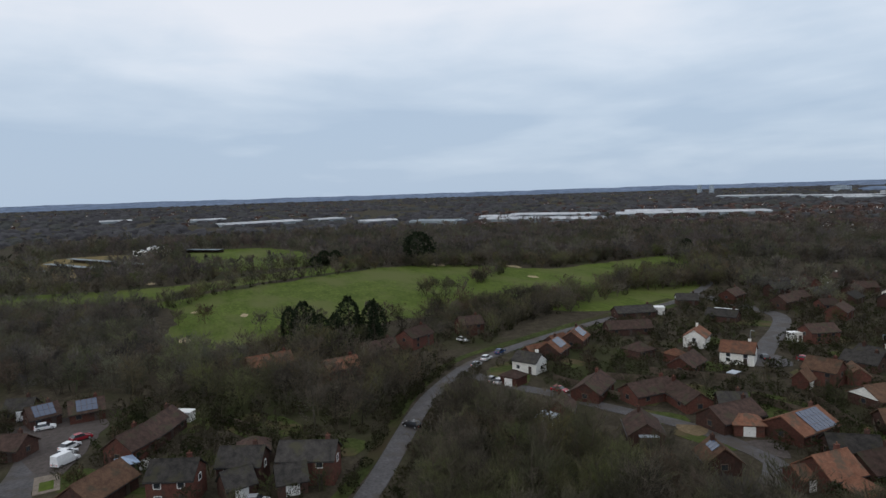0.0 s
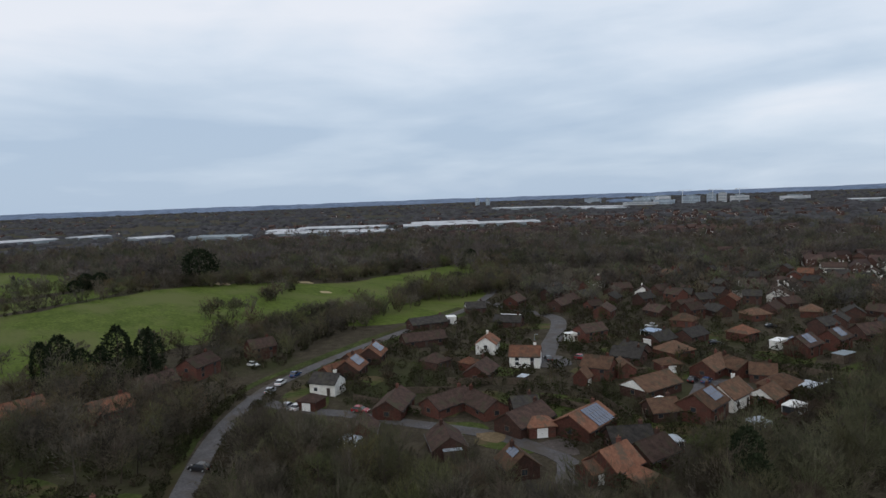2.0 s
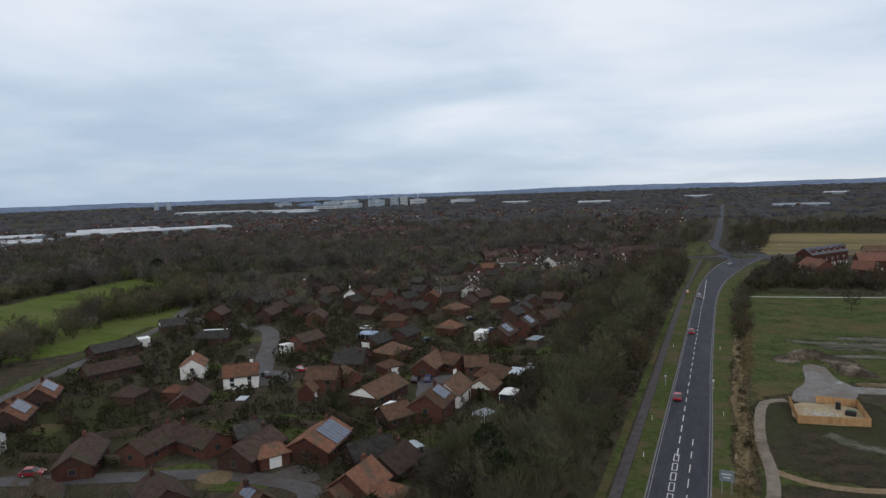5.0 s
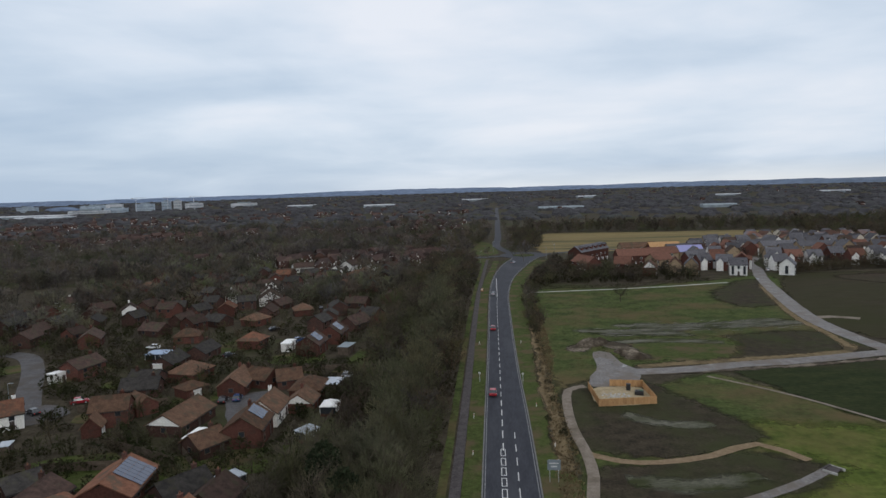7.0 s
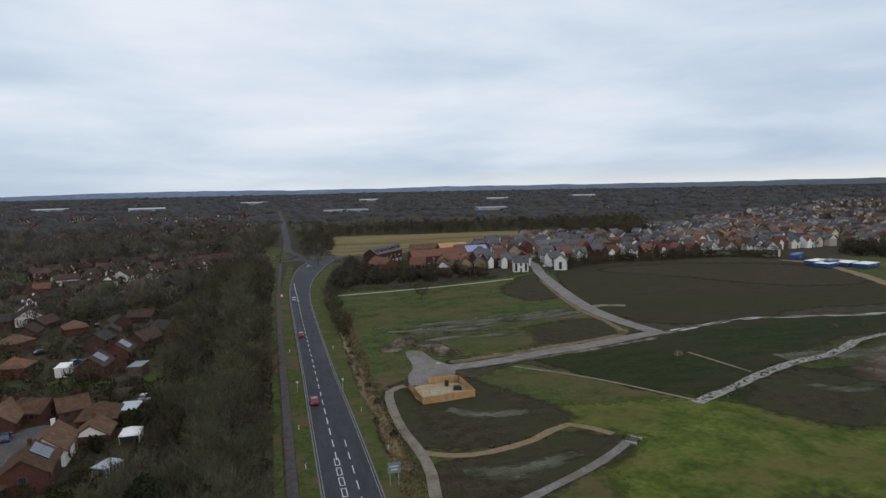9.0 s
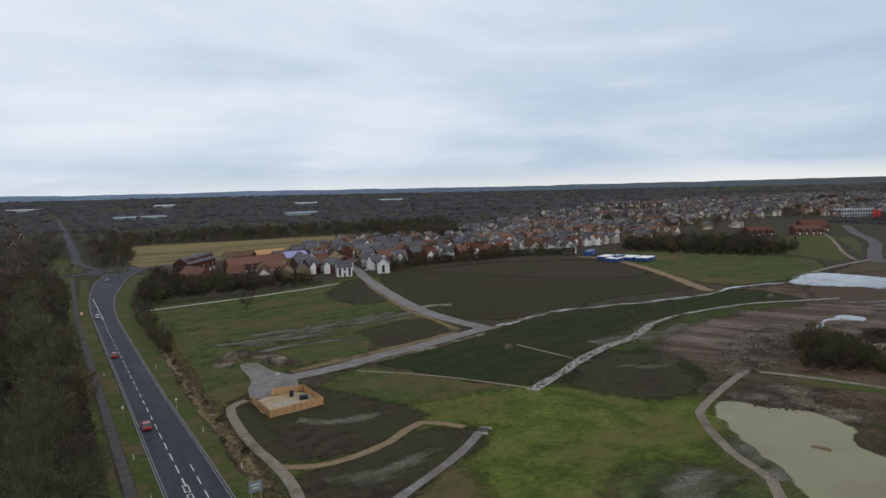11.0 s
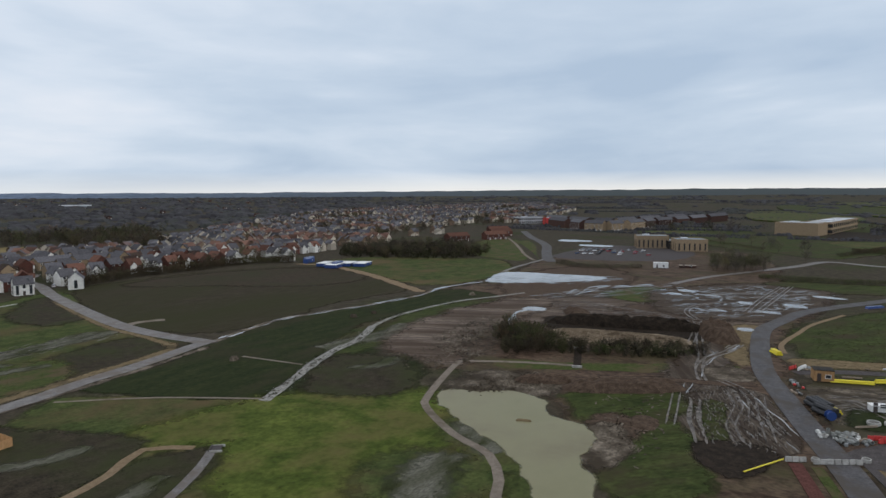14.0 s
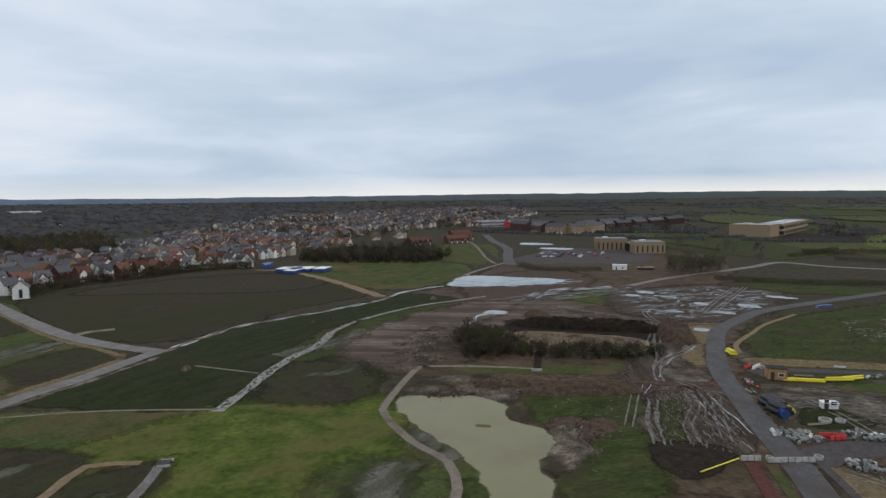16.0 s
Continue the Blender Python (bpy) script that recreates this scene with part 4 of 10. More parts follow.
wheel_tracks([(114, 4), (111, -2), (105, -7)])
wheel_tracks([(303, 54), (318, 43), (329, 31)])
wheel_tracks([(263, 50), (305, 49), (349, 46)])
wheel_tracks([(265, 46), (307, 44), (350, 42)])
wheel_tracks([(292, 78), (307, 67), (318, 56)])
wheel_tracks([(256, 67), (267, 58), (267, 42)])

# ---- roads and paths ----
left = curve([(-2.6, -160), (-2.6, 100), (-2.3, 180), (-2.2, 250), (-2.0, 304), (-1, 341), (2, 384), (7, 424), (12, 446), (13, 456)], 6)
right = curve([(7.2, -160), (7.0, 100), (6.2, 180), (6.2, 250), (6.9, 304), (11, 356), (20, 408), (26, 436), (30, 450), (32, 458)], 6)
n = min(len(left), len(right))


def resampled(line, count):
    run = [0.0]
    for a, b in zip(line, line[1:]):
        run.append(run[-1] + (b - a).length)
    made = []
    for k in range(count):
        d = run[-1] * k / (count - 1)
        i = max(j for j in range(len(run)) if run[j] <= d + 1e-6)
        i = min(i, len(line) - 2)
        made.append(line[i].lerp(line[i + 1], (d - run[i]) / max(run[i + 1] - run[i], 1e-6)))
    return made


left, right = resampled(left, 120), resampled(right, 120)
strip("road", left, right, 0.10, ASPHALT, "dark asphalt main road with white markings", "road")
for name, line, inner in (("edge_line_west", left, right), ("edge_line_east", right, left)):
    a = [p.lerp(q, 0.28 / (p - q).length) for p, q in zip(line, inner)]
    b = [p.lerp(q, 0.43 / (p - q).length) for p, q in zip(line, inner)]
    strip(name, a, b, 0.112, EDGE, "worn white edge line", "road marking", 0.01)
for name, line, other in (("kerb_west", left, right), ("kerb_east", right, left)):
    a = [p.lerp(q, 0.02 / (p - q).length) for p, q in zip(line, other)]
    b = [p.lerp(q, -0.22 / (p - q).length) for p, q in zip(line, other)]
    strip(name, a, b, 0.17, KERB, "grey concrete kerb of the main road", "kerb")

# white dashes down the road, and the box markings of the turning lane
dash_mesh = Shape().box(0, 0, 0, 0.16, 3.4, 0.008).mesh("road_dash", PAINT)
long_mesh = Shape().box(0, 0, 0, 0.20, 3.8, 0.008).mesh("road_dash", PAINT)
markings = tagged(base("road_markings", 0.9, 100, 0, 0.106), "white painted lines on the main road", "road marking", kind="structure")
for k in range(32):
    y = 122 + 6.4 * k
    part("dash", dash_mesh if y > 150 else long_mesh, PAINT, markings, at=(0.2 + (0.25 if y > 280 else 0), y - 100, 0))
for k in range(9):
    part("dash", dash_mesh, PAINT, markings, at=(2.6, 78 + 6.2 * k - 100, 0))
for k in range(6):
    s = Shape()
    y = 98.5 + 4.15 * k - 100
    s.box(-0.28, y, 0, 0.15, 3.2, 0.008).box(0.52, y, 0, 0.15, 3.2, 0.008).box(0.12, y - 1.5, 0, 0.65, 0.2, 0.008).box(0.12, y + 1.5, 0, 0.65, 0.2, 0.008)
    part("box_marking", s, PAINT, markings)
part("give_way_bar", Shape().box(-0.5, 199, 0, 3.0, 0.8, 0.008), PAINT, markings)
part("centre_line", Shape().box(0.5, 225, 0, 0.25, 60, 0.008), PAINT, markings)

# roundabout and the road beyond
ring_l, ring_r = [], []
for k in range(49):
    t = 2 * math.pi * k / 48
    ring_l.append(Vector((22 + 8 * math.cos(t), 473 + 10 * math.sin(t), 0)))
    ring_r.append(Vector((22 + 17 * math.cos(t), 473 + 20 * math.sin(t), 0)))
strip("roundabout", ring_l, ring_r, 0.115, ASPHALT, "asphalt ring of the roundabout", "road")
patch("roundabout_island", [(14.5, 473), (22, 482.5), (29.5, 473), (22, 463.5)], 0.25, VERGE, "grassy island of the roundabout", "island", 0.2)
ribbon("road_beyond", [(14, 488), (7, 520), (3, 560), (5, 640), (6, 780), (8, 1070), (10, 1500), (14, 2400)], 6.5, 0.105, ASPHALT, "asphalt road running on to the horizon", "road")
ribbon("side_road_west", [(8, 470), (-14, 462), (-40, 470), (-80, 500), (-140, 520)], 7, 0.105, ASPHALT, "side road from the roundabout", "road")
ribbon("side_road_east", [(36, 476), (60, 490), (90, 500), (110, 470)], 7, 0.105, ASPHALT, "side road from the roundabout", "road")
soft_ribbon("roadside_ditch", [(12.2, 112), (12.4, 140), (12.2, 165), (13, 205), (13.6, 226)], 1.0, 0.098, STRAW, "tan rushes along the roadside ditch", "ditch", 0.8, 0.9, 6)
soft_ribbon("roadside_ditch", [(11.4, 120), (11.8, 150), (11.6, 172), (12.4, 200)], 0.7, 0.094, DARKSOIL, "dark wet bottom of the roadside ditch", "ditch", 0.6, 0.9, 6)
ribbon("verge_west", [(-4.4, -100), (-4.4, 120), (-4.6, 210), (-4.6, 300), (-3, 350), (0, 400), (2, 440)], 3.6, 0.07, VERGE, "green grass verge beside the road", "grass", 0.15)
ribbon("footway", [(-7.2, -100), (-7.2, 140), (-7.4, 214), (-7.2, 305), (-5.6, 380), (-4, 448)], 1.9, 0.09, FOOTWAY, "brown asphalt footway behind the verge", "footway")
ribbon("verge_outer", [(-9.4, -100), (-9.4, 140), (-9.6, 214), (-9.2, 305), (-7.6, 380), (-6, 448)], 1.6, 0.07, MEADOW, "rough grass edge of the tree belt", "grass", 0.2)
ribbon("verge_east", [(10.2, -100), (10, 120), (9, 180), (9, 250), (10, 300), (14.5, 352), (22, 395), (32, 440)], 6.6, 0.07, VERGE, "green grass verge beside the road", "grass", 0.2)
patch("roundabout_verge", [(-30, 440), (-8, 430), (-3, 452), (-16, 456), (-30, 462), (-36, 452)], 0.08, VERGE, "green grass by the roundabout", "grass", 1)
patch("roundabout_lawn", [(-24, 478), (2, 482), (2, 520), (-4, 580), (-16, 590), (-26, 520)], 0.08, VERGE, "green grass by the roundabout", "grass", 1)

ribbon("lane", [(-52, -14), (-62, 6), (-76, 16.5), (-88, 24), (-105, 34), (-120, 44), (-134, 56), (-145, 68), (-153, 82), (-161, 98), (-173, 126), (-185, 158), (-196, 188), (-212, 214), (-222, 228), (-245, 255)], 4.3, 0.10, LANE, "grey asphalt lane through the trees", "road")
ribbon("lane_verge_east", [(-66, 20), (-80, 29), (-96, 38), (-112, 48), (-128, 62), (-138, 74), (-146, 90), (-156, 110)], 2.6, 0.06, BENDGRASS, "grass verge beside the lane", "grass", 0.2)
ribbon("lane_verge_west", [(-72, 8), (-84, 17), (-100, 27), (-118, 37), (-134, 49), (-150, 64), (-160, 84), (-170, 108)], 2.8, 0.06, BENDGRASS, "grass verge beside the lane", "grass", 0.2)
patch("corner_lawn", [(-140, 76), (-134, 66), (-122, 64), (-118, 70), (-130, 78), (-138, 90)], 0.07, VERGE, "lawn on the corner by the lane", "grass", 0.6)
ribbon("street", [(-142, 62), (-130, 62), (-117, 67), (-111, 71), (-101, 75), (-90, 80), (-76, 86), (-65, 87), (-56, 86), (-50, 78)], 4.3, 0.095, LANE, "grey estate street", "road")
ribbon("cul_de_sac", [(-106, 138), (-112, 144), (-122, 158), (-137, 180), (-152, 196), (-172, 200), (-205, 205)], 6.0, 0.095, LANE, "grey asphalt cul-de-sac between the houses", "road")
patch("turning_head", [(-112, 136), (-104, 134), (-100, 142), (-110, 148)], 0.097, LANE, "widened end of the cul-de-sac", "road", 0.5)
patch("gravel_drive", [(-76, 88), (-73, 87), (-72, 83), (-76, 82), (-79, 84)], 0.10, DRIVE, "buff gravel drive before a bungalow", "drive", 0.5)
patch("brick_drive", [(-64, 94), (-58, 92), (-57, 89), (-66, 89)], 0.10, PAVING, "paved drive", "drive", 0.4)
ribbon("close", [(-58, 152), (-60, 144), (-57, 138), (-54, 130)], 6, 0.095, LANE, "grey forecourt between the houses", "road")
patch("yard", [(-66, 152), (-58, 158), (-50, 150), (-52, 140), (-60, 140)], 0.10, LANE, "grey parking court", "yard", 0.5)
patch("yard", [(-70, 214), (-58, 222), (-52, 214), (-62, 206)], 0.10, LANE, "grey parking court with cars", "yard", 0.5)
ribbon("close_west", [(-86, -34), (-101, -40), (-112, -40), (-124, -40), (-136, -38)], 6, 0.095, LANE, "grey close between the houses", "road")
patch("parking_court", [(-142, -48), (-144, -34), (-136, -28), (-126, -30), (-112, -32), (-108, -36), (-124, -44)], 0.10, PAVING, "brown paved parking court", "yard", 0.6)
for x, y, a, b, turn in ((-92, 104, 7, 4, 0), (-80, 112, 7, 5, 20), (-100, 96, 6, 4, 30), (-60, 112, 5, 4, 0), (-69, 108, 6, 4, 0), (-90, 140, 6, 4, 0), (-46, 116, 7, 5, 20), (-42, 178, 14, 3, 5), (-84, 84, 5, 3, 40), (-70, 84, 6, 2.4, 20), (-36, 190, 6, 10, 0), (-96, 88, 4, 3, 0), (-100, 165, 5, 4, 0), (-146, 178, 8, 4, 40),
                         (-128, -12, 6, 5, 0), (-90, -30, 5, 2, 30), (-93, -18, 4, 2, 60), (-100, 14, 7, 4, 60), (-118, 4, 8, 5, 30), (-112, 122, 6, 4, 20), (-74, 152, 5, 4, 40), (-60, 190, 7, 5, 5), (-86, 206, 6, 5, 60), (-118, 180, 5, 4, 10), (-134, 142, 6, 4, 70), (-104, -30, 5, 3, 20), (-132, 90, 5, 4, 30)):
    c, s_ = math.cos(radians(turn)), math.sin(radians(turn))
    patch("lawn", [(x + u * a * c - w * b * s_, y + u * a * s_ + w * b * c) for u, w in ((-1, -1), (1, -1), (1, 1), (-1, 1))], 0.06, VERGE, "green garden lawn", "lawn", 0.7)

for name_, x, y, l, w, top, stuff_, label_ in (("patio", -105, -35.2, 8.4, 4.2, 0.14, GRAVEL, "pale paved patio behind the bungalow"), ("lawn", -104, -35.1, 4.2, 2.3, 0.18, FAIRWAY, "small bright green lawn in the patio")):
    tagged(part(name_, Shape().box(0, 0, 0, l, w, top), stuff_, None, at=(x, y, 0), turn=8), label_, name_, kind="structure")
patch("patio", [(-104.3, -20.5), (-104.6, -17.6), (-108.4, -16.4), (-110, -20)], 0.11, CONCRETE, "pale paved terrace beside the conservatory", "patio", 0.2)

# the new estate's haul roads, tracks and paths
ribbon("haul_road", [(29, 174), (38, 172.5), (52, 174.5), (66, 178.5), (86, 182.5), (104, 188), (112, 190)], 5.4, 0.10, SITEROAD, "wet grey haul road with muddy edges", "road", 0.12)
ribbon("estate_road", [(113, 188), (112, 200), (111, 212), (112, 236), (118, 268), (134, 334), (146, 372), (152, 400), (170, 430)], 6.0, 0.102, SITEROAD, "new grey estate road", "road", 0.08)
patch("hardstanding", [(29, 193.5), (33.6, 192), (34.6, 182), (38, 174), (36.5, 165), (32, 160.5), (24, 159.5), (23.8, 165.5), (27.4, 177)], 0.105, SITEROAD, "grey hardstanding by the timber enclosure", "yard", 0.4)
ribbon("road_stub", [(112, 238), (120, 240), (128, 236)], 4, 0.10, GRAVEL, "short gravel spur", "track", 0.3)
soft_ribbon("haul_edge", [(40, 177.5), (66, 183), (88, 187.5), (101, 192), (105, 199)], 1.8, 0.066, STRAW, "sandy edge of the haul road", "verge", 1.0, 0.6)
soft_ribbon("haul_edge", [(44, 170.5), (66, 174.5), (88, 178.5), (108, 184)], 0.8, 0.066, PALEMUD, "muddy edge of the haul road", "verge", 0.8, 0.6)
soft_ribbon("haul_edge", [(104, 196), (106, 212), (108, 240), (116, 276), (126, 316)], 0.9, 0.066, STRAW, "sandy edge of the estate road", "verge", 0.9, 0.6)
soft_ribbon("clay_heap_edge", [(24, 196), (30, 205), (38, 200), (41, 186)], 4, 0.07, PALEMUD, "pale clay mound round the hardstanding", "soil", 1.2, 0.5)
soft_ribbon("farm_track", [(113, 188), (128, 193), (158, 198.5), (196, 190), (228, 187), (254, 191), (284, 184)], 1.8, 0.08, PALEMUD, "wet stony farm track", "track", 0.6, 0.8)
ribbon("farm_track", [(330, 196), (352, 200), (372, 202), (420, 206)], 2.6, 0.08, SITEROAD, "wet stony farm track", "track", 0.4)
soft_ribbon("hut_track", [(239, 193), (245, 204), (254, 219), (263, 234), (275, 256), (288, 284), (298, 312), (294, 334)], 4, 0.08, TANPATH, "sandy track to the site huts", "track", 1.2, 0.5)
ribbon("stony_ditch", [(82, 127), (98, 134), (110, 140), (128, 147), (142, 150), (162, 160)], 3.0, 0.09, CHALK, "ditch lined with pale stones", "ditch", 0.3)
ribbon("stony_ditch", [(162, 160), (186, 165), (222, 163), (246, 154), (262, 148)], 1.7, 0.09, CHALK, "ditch lined with pale stones", "ditch", 0.4)
ribbon("footpath", [(22, 160), (17.5, 157), (16, 146), (15.6, 132), (16.5, 119), (16.3, 109), (14.5, 98), (13, 80)], 2.1, 0.095, GRAVEL, "pale gravel footpath", "path")
ribbon("footpath", [(16.5, 119), (22, 115.5), (29, 115), (39, 118), (49, 123.5), (55, 116)], 2.0, 0.092, TANPATH, "sandy footpath round the basin", "path", 0.2)
ribbon("drainage_channel", [(56, 112), (51, 108), (43, 103), (35, 99), (27, 95)], 1.9, 0.09, SITEROAD, "stone-lined drainage channel", "ditch", 0.25)
ribbon("footpath", [(54, 168), (69, 151), (83, 128)], 0.9, 0.09, GRAVEL, "narrow gravel path", "path")
ribbon("footpath", [(107, 165), (110, 143)], 0.9, 0.09, GRAVEL, "narrow gravel path", "path")
ribbon("footpath", [(56, 44), (65, 55), (74.5, 59.5), (83.4, 66.6), (88.4, 77.6), (98.6, 91.4), (106.5, 96.5), (134, 106), (139, 104.5), (147, 89), (151.5, 75)], 1.9, 0.095, GRAVEL, "winding gravel footpath by the pond", "path")
ribbon("new_road", [(60, -4), (80, 0), (95, 5), (111, 10), (130, 17), (152, 24.5), (174, 31.5), (204, 36.5), (230, 39), (250, 36), (278, 29), (309, 12), (348, -12), (387, -36), (460, -80)], 5.7, 0.11, LANE, "new grey asphalt site road", "road")
ribbon("footpath", [(198, 29), (208, 31), (219, 30.2), (230, 28.4), (250, 25.3), (277, 16.5)], 1.7, 0.095, TANPATH, "sandy path round the inside of the bend", "path", 0.15, 3)
patch("field_strip", [(366, 46), (376, -18), (353, -14), (338, 29), (346, 48)], 0.06, BENDGRASS, "pale green field strip before the hedge", "grass", 1.5, fringe=3)
patch("brown_flat", [(244, 94), (272, 77), (288, 53), (262, 50), (245, 51), (237, 72)], 0.064, SPOIL, "smooth dark brown soil scraped level", "soil", 2, fringe=4)
ribbon("red_cycle_path", [(60, 4), (80, 8), (95, 13), (110, 18)], 2.4, 0.10, REDPATH, "red asphalt cycle path", "path")
ribbon("dark_footway", [(64, -11), (84, -5), (101, 1), (116, 7)], 1.7, 0.10, FOOTWAY, "new dark asphalt footway", "path")
ribbon("grass_margin", [(60, 0.5), (80, 4.5), (95, 9.5), (110, 14.5)], 1.9, 0.09, VERGE, "grass margin between path and road", "grass")
patch("tan_ground", [(159.2, 17), (165.3, 9.2), (163.4, -0.6), (165.7, -13.8), (150, -12), (146, 0), (148, 9), (140, 11), (150, 16)], 0.062, PALEMUD, "tan trodden ground of the compound", "mud", 1, 2, fringe=2)
patch("dark_grass", [(146.2, 9.9), (150.7, 6.5), (144.8, -1.7), (138.2, 4.7), (137.7, 9.2)], 0.072, DARKGRASS, "dark weedy ground round the site box", "grass", 1, 2, fringe=1.5)
patch("green_bank", [(173.7, 1.7), (182.1, -15.6), (188, -40), (180, -40), (174.7, -14.8), (169.2, 1.2)], 0.074, VERGE, "green grass strip beside the yellow pipes", "grass", 0.7, 2, fringe=1)
patch("dry_bank", [(191.5, 25.4), (197.4, 9.7), (204.7, -18), (212, -60), (205, -60), (199, -17.5), (189, 11.4), (185, 23.5)], 0.078, STRAW, "dry brown grass along the compound", "grass", 0.8, 2, fringe=1)
patch("straw_ground", [(115.1, 4.5), (113.4, -0.2), (110.8, -8), (110, -30), (88, -22), (92, -4), (101, -0.5)], 0.066, STRAW, "flattened straw-coloured grass by the footway", "grass", 1, 2, fringe=1)
ribbon("side_street", [(116, 8), (126, 2), (130, -12), (132, -40)], 8, 0.10, FOOTWAY, "dark new side street", "road")
ribbon("compound_track", [(176, 24), (184, 12), (192, -14), (198, -50)], 4, 0.10, FOOTWAY, "grey track through the compound", "track")
soft_ribbon("bank_path", [(143, 66), (146.7, 59.6), (151.1, 50.6), (153.6, 41.3), (158.4, 31.6)], 2.6, 0.10, SPOIL, "muddy track along the bank", "track", 0.6, 0.25, 2)
ribbon("outer_road", [(420, 62), (452, 48), (490, 33), (476, 2), (474, -45), (480, -120)], 6, 0.10, SITEROAD, "pale new road at the field edge", "road")
ribbon("outer_path", [(330, 96), (372, 84), (420, 62)], 4, 0.10, SITEROAD, "pale track along the field edge", "track", 0.2)
ribbon("park_road", [(396, 193), (412.5, 204), (460, 227), (510.6, 250), (560, 280), (600, 308), (690, 362)], 8, 0.10, LANE, "new grey road to the school", "road")
ribbon("park_path", [(398, 208), (430, 231), (478, 260), (530, 292), (580, 325)], 2.4, 0.10, GRAVEL, "pale path to the houses", "path")
patch("brown_headland", [(176, 338), (236, 338), (284, 302), (262, 252), (226, 258), (200, 300)], 0.045, HEADLAND, "brown bare soil at the head of the ploughed field", "soil", 2, fringe=4)
strip("sports_court", [Vector((690, 50, 0)), Vector((860, 45, 0))], [Vector((715, -25, 0)), Vector((850, -40, 0))], 0.06, DARKSOIL, "dark fenced court beside the school", "yard")
ribbon("footpath", [(17, 305), (59, 311), (87, 317), (114, 325)], 1.3, 0.13, CONCRETE, "narrow pale path along the field hedge", "path", 0.2)
patch("wet_land", [(297, 92), (330, 76), (345, 59), (336, 28), (282, 32), (251, 46), (250, 73)], 0.06, WETFLAT, "wet rutted land before the new road", "mud", 3, fringe=5)
patch("mud_track", [(150, 40), (164, 42), (184, 42), (206, 37), (212, 42), (186, 52), (164, 52), (148, 47)], 0.06, RUTTED, "rutted mud along the machine track", "mud", 1.5, fringe=3)
patch("trodden_shore", [(110, 56), (116, 54), (112, 48), (104, 47), (102, 51)], 0.072, SPOIL, "dark trodden mud by the pond", "mud", 1.5, 2, fringe=2)
ribbon("lane_verge", [(-150, 84), (-158, 102), (-169, 128), (-181, 160), (-192, 190)], 4.0, 0.055, BENDGRASS, "rough grass verge beside the lane", "grass", 0.3)
ribbon("lane_verge", [(-158, 80), (-166, 98), (-178, 126), (-190, 158), (-201, 188)], 4.0, 0.055, BENDGRASS, "rough grass verge beside the lane", "grass", 0.3)
patch("pasture", [(673, -26), (675, -68), (853, -87), (861, -45)], 0.07, FAIRWAY, "bright green pasture beyond the school", "field", 1, 20)


# ---- houses ----
RNG = random.Random(7)
KEEP_OUT = []       # x, y, radius of what trees must not stand in
WINDOWS = {}


def window_meshes(w, h, frame_material=WHITE):
    key = (w, h, frame_material.name)
    if key not in WINDOWS:
        f = Shape()
        t = 0.10
        for y in (-0.06, 0.06):
            for d in (0.0, t):
                f.v += [(-w / 2 + d, y, d), (w / 2 - d, y, d), (w / 2 - d, y, h - d), (-w / 2 + d, y, h - d)]
        for i in range(4):
            j = (i + 1) % 4
            f.f += [(i, j, 4 + j, 4 + i), (8 + j, 8 + i, 12 + i, 12 + j), (j, i, 8 + i, 8 + j), (4 + i, 4 + j, 12 + j, 12 + i)]
        g = Shape().box(0, 0, t, w - 2 * t, 0.03, h - 2 * t)
        WINDOWS[key] = f.mesh("window", frame_material), g.mesh("pane", GLASS)
    return WINDOWS[key]


def add_window(parent, x, y, z, turn, w=1.3, h=1.2, frame_material=WHITE):
    f, g = window_meshes(w, h, frame_material)
    win = part("window", f, frame_material, parent, at=(x, y, z), turn=turn)
    part("pane", g, GLASS, win)


def gable_body(length, width, eave, ridge):
    w, k = width / 2, ridge - 0.2
    return Shape().extrude([(-length / 2, -w, 0), (-length / 2, w, 0), (-length / 2, w, eave), (-length / 2, 0, k), (-length / 2, -w, eave)], (length, 0, 0))


def gable_roof(length, width, eave, ridge, over=0.4, thick=0.2):
    w = width / 2
    slope = (ridge - eave) / w
    lo, lw = eave - over * slope, w + over
    x = -length / 2 - 0.3
    ring = [(x, -lw, lo), (x, 0, ridge), (x, lw, lo), (x, lw, lo + thick), (x, 0, ridge + thick), (x, -lw, lo + thick)]
    return Shape().extrude(ring, (length + 0.6, 0, 0)).extrude([(x, -0.13, ridge + thick - 0.02), (x, 0.13, ridge + thick - 0.02), (x, 0, ridge + thick + 0.1)], (length + 0.6, 0, 0))


def hip_roof(length, width, eave, ridge, over=0.4):
    lx, w = length / 2 + over, width / 2 + over
    r = max(0.15, length / 2 - width / 2 * 0.9)
    s = Shape()
    b = [(-lx, -w, eave - 0.12), (lx, -w, eave - 0.12), (lx, w, eave - 0.12), (-lx, w, eave - 0.12)]
    t = [(x, y, eave + 0.06) for x, y, _ in b]
    a, c = (-r, 0, ridge + 0.1), (r, 0, ridge + 0.1)
    s.v = b + t + [a, c]
    s.f = [(3, 2, 1, 0), (0, 1, 5, 4), (1, 2, 6, 5), (2, 3, 7, 6), (3, 0, 4, 7), (4, 5, 9, 8), (5, 6, 9), (6, 7, 8, 9), (7, 4, 8)]
    return s


